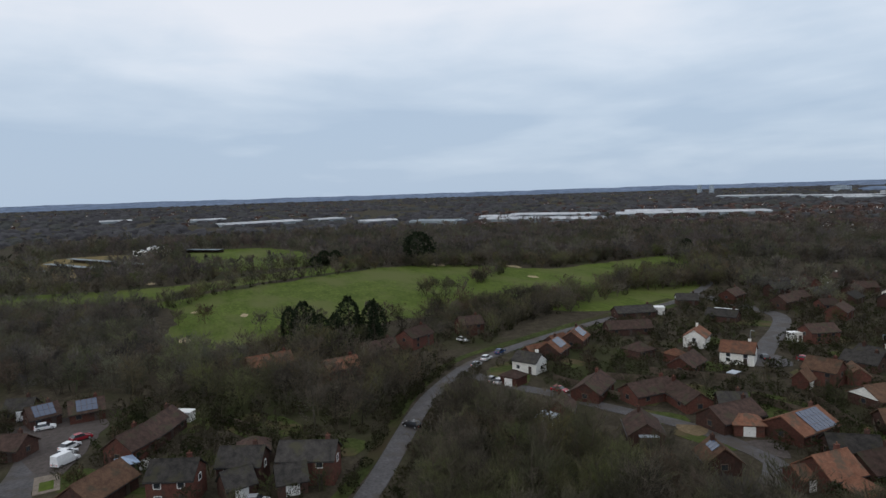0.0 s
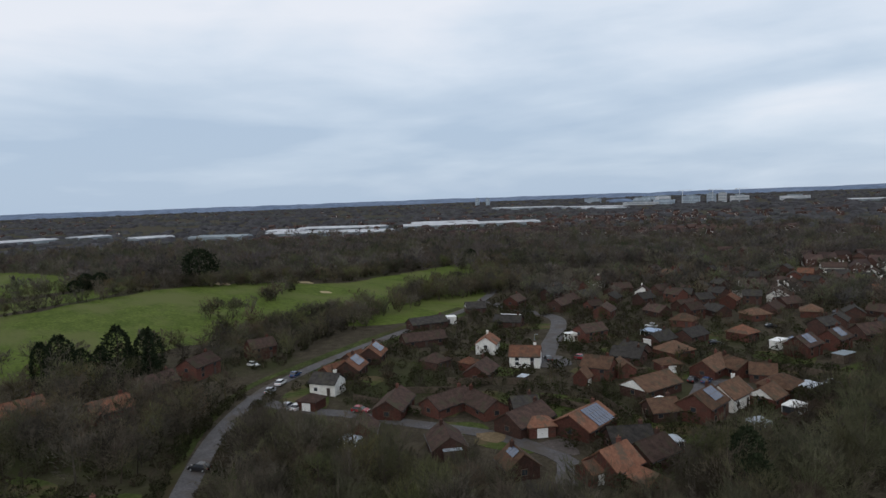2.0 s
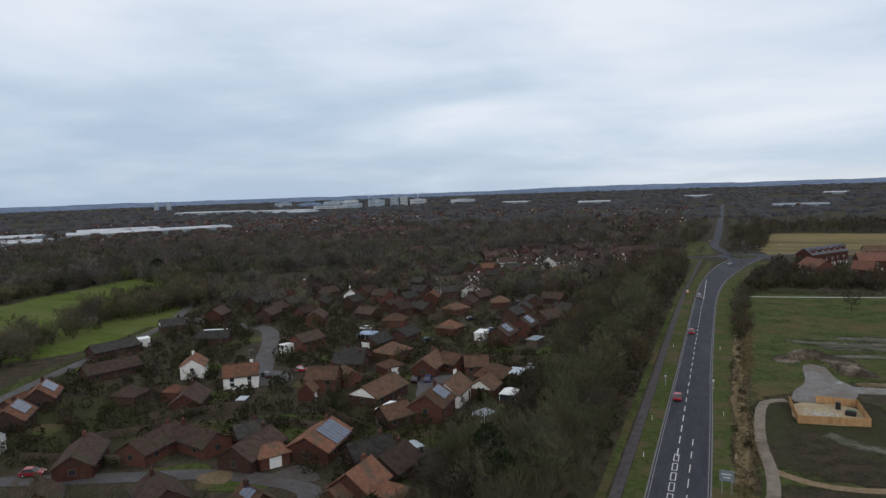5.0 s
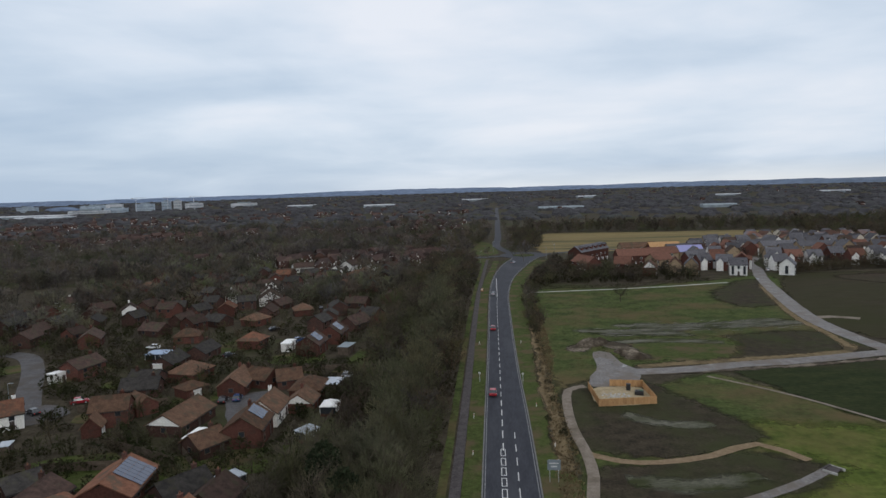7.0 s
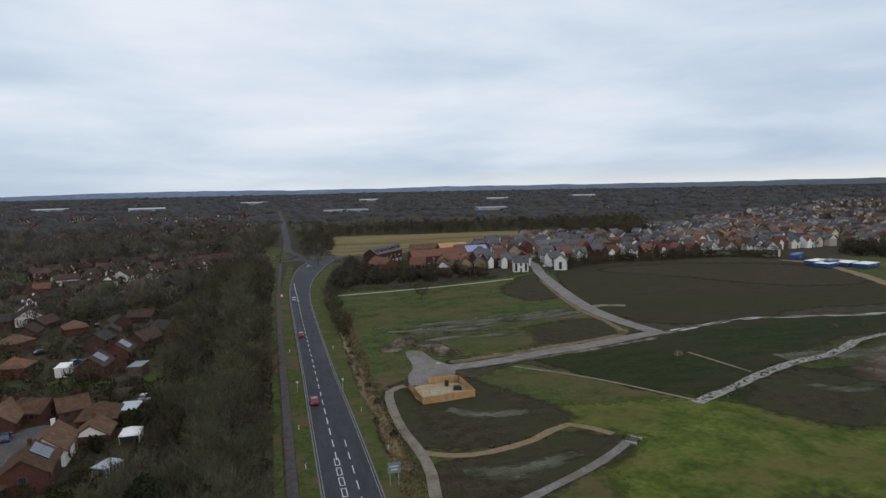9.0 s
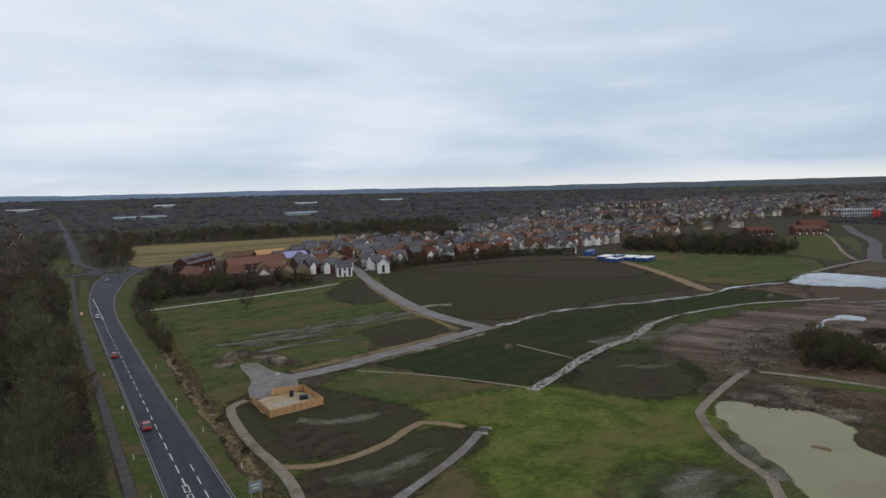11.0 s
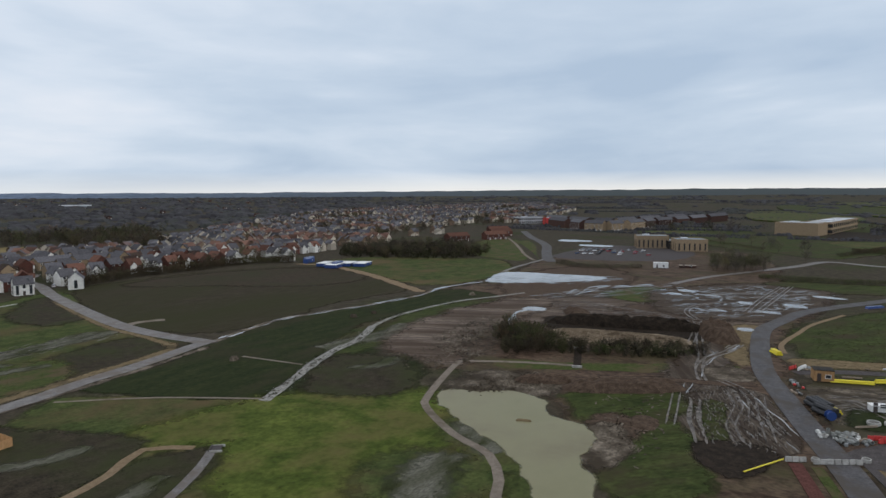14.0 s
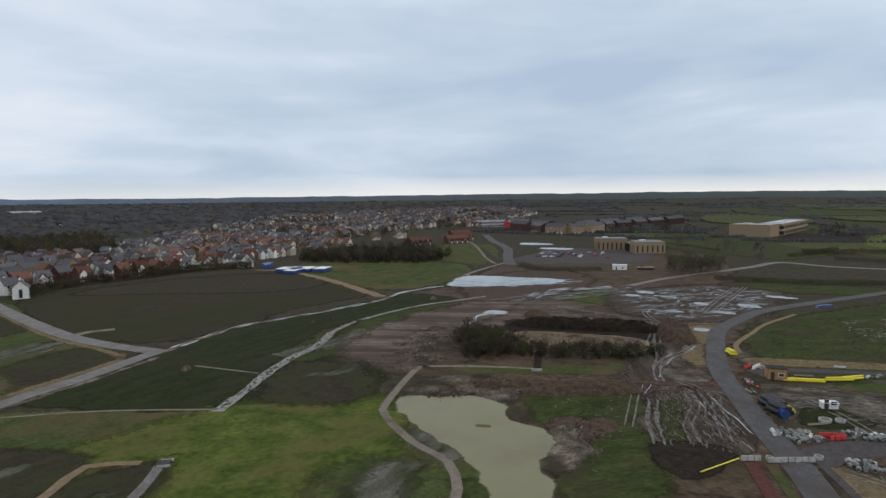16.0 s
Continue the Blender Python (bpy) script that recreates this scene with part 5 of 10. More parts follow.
def add_solar(house, length, width, eave, ridge, side, columns, rows, along=0.0, from_top=0.35):
    """Rows of panels on a slope, each a part."""
    w = width / 2
    pitch = math.atan2(ridge - eave, w)
    panel = Shape().box(0, 0, 0, 1.02, 1.66, 0.05).mesh("solar_panel", SOLAR)
    for r in range(rows):
        for c in range(columns):
            d = from_top + 0.83 + 1.72 * r
            y, z = d * math.cos(pitch) * side, ridge + 0.34 - d * math.sin(pitch)
            p = part("solar_panel", panel, SOLAR, house)
            p.location = (along + (c - (columns - 1) / 2) * 1.1, y, z)
            p.rotation_euler = (-pitch * side, 0, 0)


def house(x, y, turn, length, width, eave, ridge, wall, roof, hip=False, name="house", label="", windows=True, chimney=True, solar=None, group="houses of the estate", gable=None, detail=2):
    """A brick house or bungalow, its ridge along its own x."""
    h = base(name, x, y, turn)
    if hip:
        body = Shape().box(0, 0, 0, length, width, eave)
    else:
        body = gable_body(length, width, eave, ridge)
    part("wall", body, wall, h)
    part("roof", hip_roof(length, width, eave, ridge) if hip else gable_roof(length, width, eave, ridge), roof, h)
    if gable and not hip:
        for e in (-1, 1):
            ring = [(e * (length / 2 + 0.02), -width / 2 + 0.1, eave), (e * (length / 2 + 0.02), width / 2 - 0.1, eave), (e * (length / 2 + 0.02), 0, ridge - 0.25)]
            part("gable", Shape().extrude(ring, (0.05 * e, 0, 0)), gable, h)
    if chimney and not hip:
        c = Shape().box(0, 0, 0, 0.75, 0.6, 1.7).box(0, 0, 1.6, 0.85, 0.7, 0.12)
        st = part("chimney", c, wall, h, at=(length / 2 - 1.6, 0.4, ridge - 0.75))
        part("chimney_pot", Shape().tube((0, 0, 1.7), (0, 0, 2.1), 0.14, 0.11, 8), TERRACOTTA, st)
    if windows:
        storeys = [0.95] if eave < 3.4 else [0.75, eave - 1.45]
        frames = BLACK if wall is RENDER and detail == 1 else WHITE if wall in (RENDER, BUFF) or eave > 4.15 else BROWNFRAME
        for z in storeys:
            n = max(2, int(length / 4.2))
            for side, rot in ((-1, 0), (1, 180)):
                for i in range(n):
                    u = (i - (n - 1) / 2) * length / n
                    if z < 1 and i == n // 2 and side < 0:
                        part("door", Shape().box(0, 0, 0, 0.95, 0.08, 2.05), DOORPAINT, h, at=(u, side * (width / 2 + 0.04), 0.05), turn=rot)
                        continue
                    if detail == 1 and z < 1 and len(storeys) > 1 and side > 0:
                        continue
                    add_window(h, u, side * (width / 2 + 0.05), z, rot, frame_material=frames)
            if not hip and detail > 1 and z == storeys[-1]:
                for side, rot in ((-1, -90), (1, 90)):
                    add_window(h, side * (length / 2 + 0.05), 0, z, rot, frame_material=frames)
        if detail > 1:
            for side in (-1, 1):
                g = Shape().box(0, side * (width / 2 + 0.46), eave - 0.32, length + 0.5, 0.12, 0.12)
                part("gutter", g, BLACK, h)
    if solar:
        add_solar(h, length, width, eave, ridge, *solar)
    KEEP_OUT.append((x, y, max(length, width) / 2 + 1.5))
    if not label:
        walls = {"red_brick": "red brick", "brown_brick": "dark brown brick", "buff_brick": "buff brick", "white_render": "white rendered"}[wall.name]
        roofs = {"terracotta_tiles": "orange tiled", "brown_concrete_tiles": "brown tiled", "dark_grey_tiles": "dark grey tiled", "weathered_tan_tiles": "tan tiled", "new_red_tiles": "dull red tiled", "blue_grey_slate": "blue-grey slate"}[roof.name]
        kind = "bungalow" if eave < 3.2 else "house"
        label = f"{walls} {kind}, {roofs} {'hipped' if hip else 'gabled'} roof" + (" with solar panels" if solar else "")
    return tagged(h, label, "house" if name != "garage" else "garage", group)


def garage(x, y, turn, length, width, ridge, roof, wall=BRICK, hip=True):
    h = base("garage", x, y, turn)
    part("wall", Shape().box(0, 0, 0, length, width, 2.4) if hip else gable_body(length, width, 2.4, ridge), wall, h)
    part("roof", hip_roof(length, width, 2.4, ridge) if hip else gable_roof(length, width, 2.4, ridge), roof, h)
    d = part("garage_door", Shape().box(0, 0, 0, 2.3, 0.06, 2.0), WHITE, h, at=(0, -width / 2 - 0.03, 0.03))
    part("handle", Shape().box(0, -0.05, 0.9, 0.2, 0.05, 0.05), BLACK, d)
    KEEP_OUT.append((x, y, max(length, width) / 2 + 1))
    return tagged(h, "small brick garage with a tiled pyramid roof" if hip else "small brick garage with a low gabled roof", "garage", "garages of the estate")


# round the lane and its closes
house(-129.3, 77.1, 29, 7.6, 5.6, 3.3, 5.2, RENDER, DARKTILE)
house(-139.0, 90.5, 130, 9.5, 7.0, 2.8, 5.4, BROWNBRICK, TERRACOTTA, solar=(-1, 5, 2, 1.0))
house(-148.4, 104.3, 133, 9.5, 7.0, 2.8, 5.4, BROWNBRICK, TERRACOTTA, solar=(-1, 5, 2, 1.0))
house(-154.3, 129.2, 72, 15.0, 6.8, 2.4, 4.5, BROWNBRICK, BROWNTILE)
house(-176.6, 148.9, 76, 15.0, 6.6, 2.4, 4.3, BROWNBRICK, DARKTILE)
house(-187.2, 184.4, 57, 8.5, 6.8, 2.4, 4.5, BROWNBRICK, DARKTILE, gable=RENDER)
house(-154.4, 171.6, 30, 10.5, 6.6, 2.4, 4.3, BROWNBRICK, DARKTILE)
house(-130.3, 137.0, 126, 8.0, 6.4, 3.4, 5.6, RENDER, TERRACOTTA)
house(-109.8, 132.8, 37, 8.8, 6.8, 3.5, 5.8, RENDER, TERRACOTTA)
house(-109.4, 114.1, 119, 10.5, 6.8, 2.5, 4.8, BRICK, BROWNTILE)
house(-127.7, 112.8, 100, 6.3, 6.6, 2.4, 4.5, BROWNBRICK, BROWNTILE, hip=True)
house(-103.5, 80.1, 128, 12.5, 6.8, 2.4, 4.5, BRICK, BROWNTILE)
house(-95.2, 89.7, 93, 12.0, 6.8, 2.4, 4.5, BRICK, BROWNTILE)
house(-88.3, 94.7, 167, 12.5, 6.4, 2.35, 4.4, BRICK, BROWNTILE)
house(-73.9, 93.5, 93, 11.5, 7.4, 2.5, 4.8, BROWNBRICK, BROWNTILE)
house(-80.8, 100.8, 56, 6.0, 6.0, 2.3, 4.0, BROWNBRICK, DARKTILE)
house(-63.9, 101.2, 97, 11.5, 9.0, 2.5, 4.9, BRICK, TERRACOTTA, solar=(-1, 6, 3, 1.2))
house(-85.6, 135.7, 18, 7.8, 6.8, 3.9, 6.2, BRICK, TANTILE)
house(-89.9, 155.8, 14, 9.0, 6.6, 2.4, 4.4, BROWNBRICK, DARKTILE)
house(-83.6, 169.7, 78, 9.0, 8.4, 2.5, 5.0, BRICK, TANTILE, hip=True)
house(-66.4, 159.7, 96, 12.0, 6.8, 2.5, 4.8, BRICK, TANTILE)
house(-62.2, 164.2, 158, 9.5, 6.6, 2.4, 4.5, BRICK, TANTILE)
house(-53.8, 162.7, 24, 6.3, 6.2, 2.4, 4.5, BRICK, TANTILE)
house(-46.2, 155.0, 91, 8.9, 7.6, 2.5, 4.8, BRICK, TANTILE, hip=True)
house(-68.6, 133.8, 84, 13.5, 8.2, 2.5, 4.8, BROWNBRICK, TANTILE, gable=RENDER)
house(-57.0, 119.6, 58, 6.6, 6.2, 2.4, 4.4, BROWNBRICK, TANTILE)
house(-50.6, 125.8, 95, 9.5, 7.6, 3.8, 6.3, BRICK, TANTILE, solar=(-1, 4, 2, 1.5))
house(-50.6, 137.5, 91, 9.5, 6.8, 3.2, 5.8, RENDER, TANTILE)
house(-44.9, 144.4, 90, 6.8, 6.2, 2.4, 4.5, BRICK, TANTILE, gable=RENDER)
house(-52.0, 99.7, 55, 8.4, 6.2, 2.4, 4.4, BROWNBRICK, DARKTILE)
house(-46.3, 86.7, 88, 7.3, 7.4, 2.9, 5.6, BRICK, TERRACOTTA)
house(-45.1, 96.4, 86, 8.5, 6.8, 2.5, 4.8, BROWNBRICK, BROWNTILE)
house(-58.9, 75.4, 157, 6.0, 6.0, 2.4, 4.8, BROWNBRICK, TANTILE, solar=(1, 3, 1))
house(-147.7, 215.9, 71, 6.0, 6.4, 3.4, 5.2, BRICK, BROWNTILE)
house(-110.7, 229.8, 68, 6.8, 6.8, 3.9, 6.0, BRICK, BROWNTILE)
house(-79.2, 205.0, 84, 6.8, 7.6, 2.8, 5.2, BRICK, TERRACOTTA, hip=True)
house(-101.0, 285.5, 109, 10.0, 9.6, 3.4, 6.6, RENDER, BROWNTILE)
house(-57.0, 196.5, 87, 9.5, 7.0, 3.7, 6.2, BRICK, BROWNTILE, solar=(-1, 4, 2))
house(-53.8, 211.4, 87, 9.0, 7.0, 3.7, 6.2, BRICK, BROWNTILE, solar=(-1, 4, 2))
house(-50.5, 231.3, 65, 10.0, 7.0, 2.6, 5.2, BROWNBRICK, BROWNTILE)
house(-151.5, 258.5, 120, 7.4, 6.4, 3.8, 6.2, RENDER, BROWNTILE)
house(-90.5, 406.5, 70, 11.0, 9.0, 3.6, 6.4, RENDER, BROWNTILE)
house(-94.2, 381.0, 104, 10.0, 9.0, 3.4, 6.2, RENDER, BROWNTILE)
house(-120.5, 404.0, 30, 13.0, 8.0, 3.2, 5.6, RENDER, BROWNTILE)
house(-192.2, 277.0, 73, 7.6, 6.4, 3.8, 6.0, RENDER, BROWNTILE)
house(-116.4, 172.5, 75, 9.4, 6.8, 3.6, 5.6, BRICK, BROWNTILE)
house(-92.3, 163.0, 178, 8.0, 6.6, 2.4, 4.4, BROWNBRICK, DARKTILE)
house(-142.7, -42.3, 114, 6.3, 6.2, 2.4, 4.5, BROWNBRICK, BROWNTILE, solar=(-1, 4, 2))
house(-142.4, -33.2, 100, 7.2, 6.2, 2.4, 4.5, BRICK, BROWNTILE, solar=(-1, 4, 2))
house(-93.7, -25.7, 145, 11.0, 7.2, 2.5, 5.0, BROWNBRICK, TANTILE)
house(-111.7, -21.9, 144, 7.0, 6.4, 3.0, 5.4, BRICK, BROWNTILE)
house(-120.7, -17.3, 153, 13.0, 6.4, 2.5, 4.9, BROWNBRICK, BROWNTILE)
house(-88.6, -13.2, 69, 7.8, 6.2, 4.6, 6.8, BRICK, DARKTILE)
house(-90.5, -2.2, 68, 7.6, 6.2, 4.2, 6.4, BROWNBRICK, DARKTILE)
house(-100.2, 0.4, 82, 6.0, 6.0, 2.4, 4.5, BROWNBRICK, BROWNTILE, hip=True)
house(-86.8, 8.8, 66, 10.0, 6.2, 4.6, 6.8, BRICK, DARKTILE)
house(-150.3, -47.7, 80, 6.0, 6.2, 2.4, 4.5, BROWNBRICK, DARKTILE)
house(-172.8, 58.7, 122, 11.0, 7.0, 4.0, 6.2, BRICK, BROWNTILE)
house(-166.0, 44.1, 107, 11.0, 6.8, 2.5, 4.8, BROWNBRICK, BROWNTILE)
house(-181.0, 81.9, 88, 8.4, 7.0, 4.0, 6.2, BRICK, BROWNTILE)
house(-150.5, 28.8, 104, 10.0, 6.8, 2.5, 4.8, BRICK, TERRACOTTA)
house(-165.0, 11.0, 103, 13.0, 6.8, 2.5, 4.8, BRICK, TERRACOTTA)
house(-123.2, -43.9, 64, 6.0, 6.2, 2.4, 4.4, BROWNBRICK, BROWNTILE)
house(-181.5, 203.4, 110, 10.0, 6.8, 3.6, 5.8, BRICK, BROWNTILE)
house(-161.2, 210.5, 98, 9.5, 6.8, 3.2, 5.4, BROWNBRICK, BROWNTILE)
house(-137.6, 209.6, 113, 10.0, 6.8, 3.2, 5.4, BRICK, BROWNTILE)
garage(-140.9, 85.9, 107, 8.5, 4.6, 4.0, TERRACOTTA, BROWNBRICK, False)
garage(-149.2, 98.0, 110, 7.0, 4.6, 4.0, TERRACOTTA, BROWNBRICK, False)
garage(-69.8, 93.5, 57, 5.6, 5.6, 3.8, TERRACOTTA, BRICK, True)
garage(-76.5, 155.0, 57, 6.0, 5.4, 3.8, TANTILE, BRICK, True)
garage(-82.9, 143.1, 140, 7.0, 5.0, 4.2, TANTILE, BRICK, False)
garage(-39.1, 85.9, 171, 4.8, 4.4, 3.7, TERRACOTTA, BRICK, False)
garage(-47.8, 83.1, 81, 5.0, 4.4, 3.7, TERRACOTTA, BRICK, False)
garage(-85.6, -3.8, 106, 5.0, 4.8, 4.6, DARKTILE, BROWNBRICK, False)
garage(-83.5, 5.0, 88, 5.0, 4.8, 4.6, DARKTILE, BROWNBRICK, False)
garage(-120.5, 67.5, 29, 5, 5, 3.8, BROWNTILE)
garage(-118.5, 118, 100, 4.4, 4.4, 3.8, TERRACOTTA)
garage(-85.5, 128.5, 108, 4, 3.8, 4.4, TANTILE, BRICK, False)
house(-76, 73, 150, 9.5, 6.6, 2.4, 4.6, BROWNBRICK, BROWNTILE)
house(-94, 65, 140, 7, 6, 2.4, 4.6, BRICK, BROWNTILE)
house(-101, -50, 50, 9, 6.6, 2.5, 4.8, BROWNBRICK, BROWNTILE)


# ---- the older estate further off, and the new one across the fields ----
def inside(x, y, poly):
    hit = False
    for (ax, ay), (bx, by) in zip(poly, poly[1:] + poly[:1]):
        if (ay > y) != (by > y) and x < (bx - ax) * (y - ay) / (by - ay) + ax:
            hit = not hit
    return hit


def clear_of(x, y, margin=0.0):
    return all((x - a) ** 2 + (y - b) ** 2 > (r + margin) ** 2 for a, b, r in KEEP_OUT)


def far_line(points, x, y):
    p = Vector((x, y, 0))
    best = 1e9
    for a, b in zip(points, points[1:]):
        a, b = Vector((*a, 0)), Vector((*b, 0))
        t = max(0, min(1, (p - a).dot(b - a) / (b - a).length_squared))
        best = min(best, (p - a.lerp(b, t)).length)
    return best


OLD_KINDS = [(8.0, 6.6, 3.8, 6.0, BRICK, BROWNTILE, False), (9.5, 6.6, 2.4, 4.6, BROWNBRICK, BROWNTILE, False), (7.4, 6.4, 3.9, 6.0, BROWNBRICK, DARKTILE, False), (8.4, 7.4, 2.5, 4.7, BRICK, TANTILE, True),
             (7.6, 6.6, 3.7, 5.8, BRICK, TERRACOTTA, False), (10, 6.6, 2.4, 4.5, BROWNBRICK, DARKTILE, False), (7.4, 6.2, 3.8, 6.0, RENDER, BROWNTILE, False), (8.2, 6.6, 3.5, 5.8, BRICK, DARKTILE, False)]
CHANCES = [0, 0, 1, 1, 1, 2, 2, 3, 4, 5, 5, 7, 7, 0, 1, 2, 7, 5, 0, 1, 2, 1, 5, 6]
OLD_ESTATE = [(-200, 222), (-165, 225), (-130, 228), (-95, 180), (-45, 182), (-46, 300), (-55, 420), (-110, 470), (-225, 470), (-208, 400), (-200, 325), (-214, 262)]
built = {}
STEP_OLD = 15.5
sites, OLD_REST = [], []
for i in range(40):
    for j in range(30):
        x, y = -340 + STEP_OLD * i + RNG.uniform(-3, 3), 180 + STEP_OLD * j + RNG.uniform(-3, 3)
        if inside(x, y, OLD_ESTATE) and clear_of(x, y, 5.5) and noise.noise(Vector((x, y, 3)) * 0.021) < 0.25:
            sites.append((math.hypot(x, y), x, y))
for n, (_, x, y) in enumerate(sorted(sites)):
    KEEP_OUT.append((x, y, 7))
    if n >= 84:
        OLD_REST.append((x, y))
        continue
    kind = RNG.choice(CHANCES)
    turn = RNG.choice((20, 75, 110, 160, 95)) + RNG.uniform(-12, 12)
    if kind in built:
        copy_thing(built[kind], pose(x, y, 0, 0, 0, turn))
    else:
        L_, W_, e_, r_, wall_, roof_, hip_ = OLD_KINDS[kind]
        built[kind] = house(x, y, turn, L_, W_, e_, r_, wall_, roof_, hip_, group="houses of the older estate", detail=1)

NEW_KINDS = [(8.2, 7.6, 5.3, 8.7, BRICK, NEWTERRACOTTA), (8.6, 7.6, 5.3, 8.7, BUFF, SLATE), (7.8, 7.4, 5.2, 8.6, RENDER, SLATE), (8.4, 7.6, 5.3, 8.7, BRICK, SLATE), (8.2, 7.6, 5.3, 8.6, RENDER, NEWTERRACOTTA),
             (9.0, 7.8, 5.4, 8.9, BRICK, NEWTERRACOTTA), (8.6, 7.6, 7.4, 10.8, BUFF, SLATE), (7.8, 7.8, 5.2, 8.6, BUFF, BROWNTILE), (9.6, 7.4, 5.8, 9.4, RENDER, SLATE)]
NEW_ESTATE = [(112, 392), (128, 362), (160, 366), (200, 377), (265, 376), (303, 360), (345, 382), (430, 388), (470, 400), (520, 470), (560, 620), (430, 632), (290, 566), (215, 566), (180, 530), (150, 500)]
built_new = {}
ROAD_IN = [(146, 372), (152, 400), (170, 430), (260, 470)]


def new_house(x, y, turn, kind):
    """A house of the new estate: gabled, with a forward gable over the door."""
    L_, W_, e_, r_, wall_, roof_ = NEW_KINDS[kind]
    h = house(x, y, turn, L_, W_, e_, r_, wall_, roof_, chimney=False, group="houses of the new estate", detail=1)
    wing = gable_body(3.4, 3.6, e_ - 0.2, e_ + 1.9)
    part("front_gable", wing, RENDER if kind != 6 else wall_, h, at=(-L_ / 4, -W_ / 2 + 0.6, 0), turn=90)
    part("front_gable_roof", gable_roof(3.4, 3.6, e_ - 0.2, e_ + 1.9, 0.25, 0.15), roof_, h, at=(-L_ / 4, -W_ / 2 + 0.6, 0), turn=90)
    return h


def corner_house(x, y, turn):
    """A tall white house with a slate roof, dark upright windows and a small roof light."""
    h = house(x, y, turn, 8.4, 7.0, 5.6, 8.9, RENDER, SLATE, windows=False, chimney=False, label="tall white rendered house with a slate roof and dark windows", group="houses of the new estate")
    for u in (-2.8, 2.8):
        add_window(h, u, -3.56, 0.5, 0, 1.2, 4.4, BLACK)
    add_window(h, 0, -3.56, 3.4, 0, 1.2, 1.6, BLACK)
    part("door", Shape().box(0, 0, 0, 1.1, 0.08, 2.1), DOORPAINT, h, at=(0, -3.56, 0.05))
    for e, rot in ((-1, -90), (1, 90)):
        add_window(h, e * 4.26, 0, 0.6, rot, 1.5, 4.2, BLACK)
    part("roof_light", Shape().box(0, 0, 0, 1.1, 1.2, 0.1), GLASS, h, at=(2.0, -1.8, 7.42)).rotation_euler = (math.atan2(3.3, 3.5), 0, 0)
    return h


corner_house(128.5, 352, -14)
corner_house(153, 350, 60)
specials = [(118, 377, 20, 3), (140, 378, 70, 5), (303, 356, 66, 8), (313, 366, 8, 5), (116, 391, 20, 3), (128, 371, -20, 3)]
house(84, 356, 73, 8.5, 6.8, 4.6, 8.2, BRICK, NEWTERRACOTTA, chimney=False, gable=RENDER, group="houses of the new estate", detail=1)
house(98.5, 361, 75, 9.5, 6.6, 5.4, 9.0, BUFF, NEWTERRACOTTA, chimney=False, group="houses of the new estate", detail=1)
house(106.5, 359, 75, 9.5, 6.6, 5.4, 9.0, BUFF, SLATE, chimney=False, group="houses of the new estate", detail=1)
house(73, 372, 160, 9.0, 6.8, 5.0, 8.6, BRICK, NEWTERRACOTTA, chimney=False, group="houses of the new estate", detail=1)
for x, y, turn, kind in specials:
    if kind in built_new:
        copy_thing(built_new[kind], pose(x, y, 0, 0, 0, turn))
        KEEP_OUT.append((x, y, 7))
    else:
        built_new[kind] = new_house(x, y, turn, kind)
sites, NEW_REST = [], []
for j in range(16):
    for i in range(46):
        x, y = 100 + 11.4 * i + RNG.uniform(-1.2, 1.2) + (j % 2) * 4, 360 + 19 * j + RNG.uniform(-2, 2) + 7 * math.sin(i * 0.21)
        if inside(x, y, NEW_ESTATE) and clear_of(x, y, 3.2) and far_line(ROAD_IN, x, y) > 9 and RNG.random() > 0.07 and i % 9 != 8:
            sites.append((math.hypot(x, y), x, y))
for n, (_, x, y) in enumerate(sorted(sites)):
    KEEP_OUT.append((x, y, 6))
    if n >= 80:
        NEW_REST.append((x, y))
        continue
    kind = RNG.choice((0, 0, 4, 3, 5, 2, 4)) if y < 395 else RNG.choice((0, 1, 2, 3, 4, 6, 7, 1, 3, 2, 2))
    turn = RNG.choice((0, 0, 90, 180)) + RNG.uniform(-5, 5)
    if kind in built_new:
        copy_thing(built_new[kind], pose(x, y, 0, 0, 0, turn))
    else:
        built_new[kind] = new_house(x, y, turn, kind)


def terrace(x, y, turn, count, eave, ridge, wall, roof, name="terrace", unit=6.2, depth=9.5, label="red brick terrace with a grey roof and white windows", dormers=False, glazed=True):
    """A long block of joined houses or flats."""
    t = base(name, x, y, turn)
    length = unit * count
    part("wall", gable_body(length, depth, eave, ridge), wall, t)
    part("roof", gable_roof(length, depth, eave, ridge), roof, t)
    for k in range(count if glazed else 0):
        u = (k - (count - 1) / 2) * unit
        for z in np.arange(0.9, eave - 1.4, 2.7):
            add_window(t, u - 1.3, -depth / 2 - 0.05, float(z), 0, 1.4, 1.4)
        part("door", Shape().box(0, 0, 0, 1.0, 0.08, 2.1), WHITE, t, at=(u + 1.4, -depth / 2 - 0.04, 0.03))
        if dormers:
            d = part("dormer", gable_body(2.4, 2.2, 1.3, 2.2), wall, t, at=(u, -depth / 4 - 0.6, (eave + ridge) / 2 - 0.6), turn=90)
            part("dormer_roof", gable_roof(2.4, 2.2, 1.3, 2.2, 0.15, 0.1), roof, d)
    KEEP_OUT.append((x, y, length / 2))
    return tagged(t, label, "terrace", "blocks of the new estate")


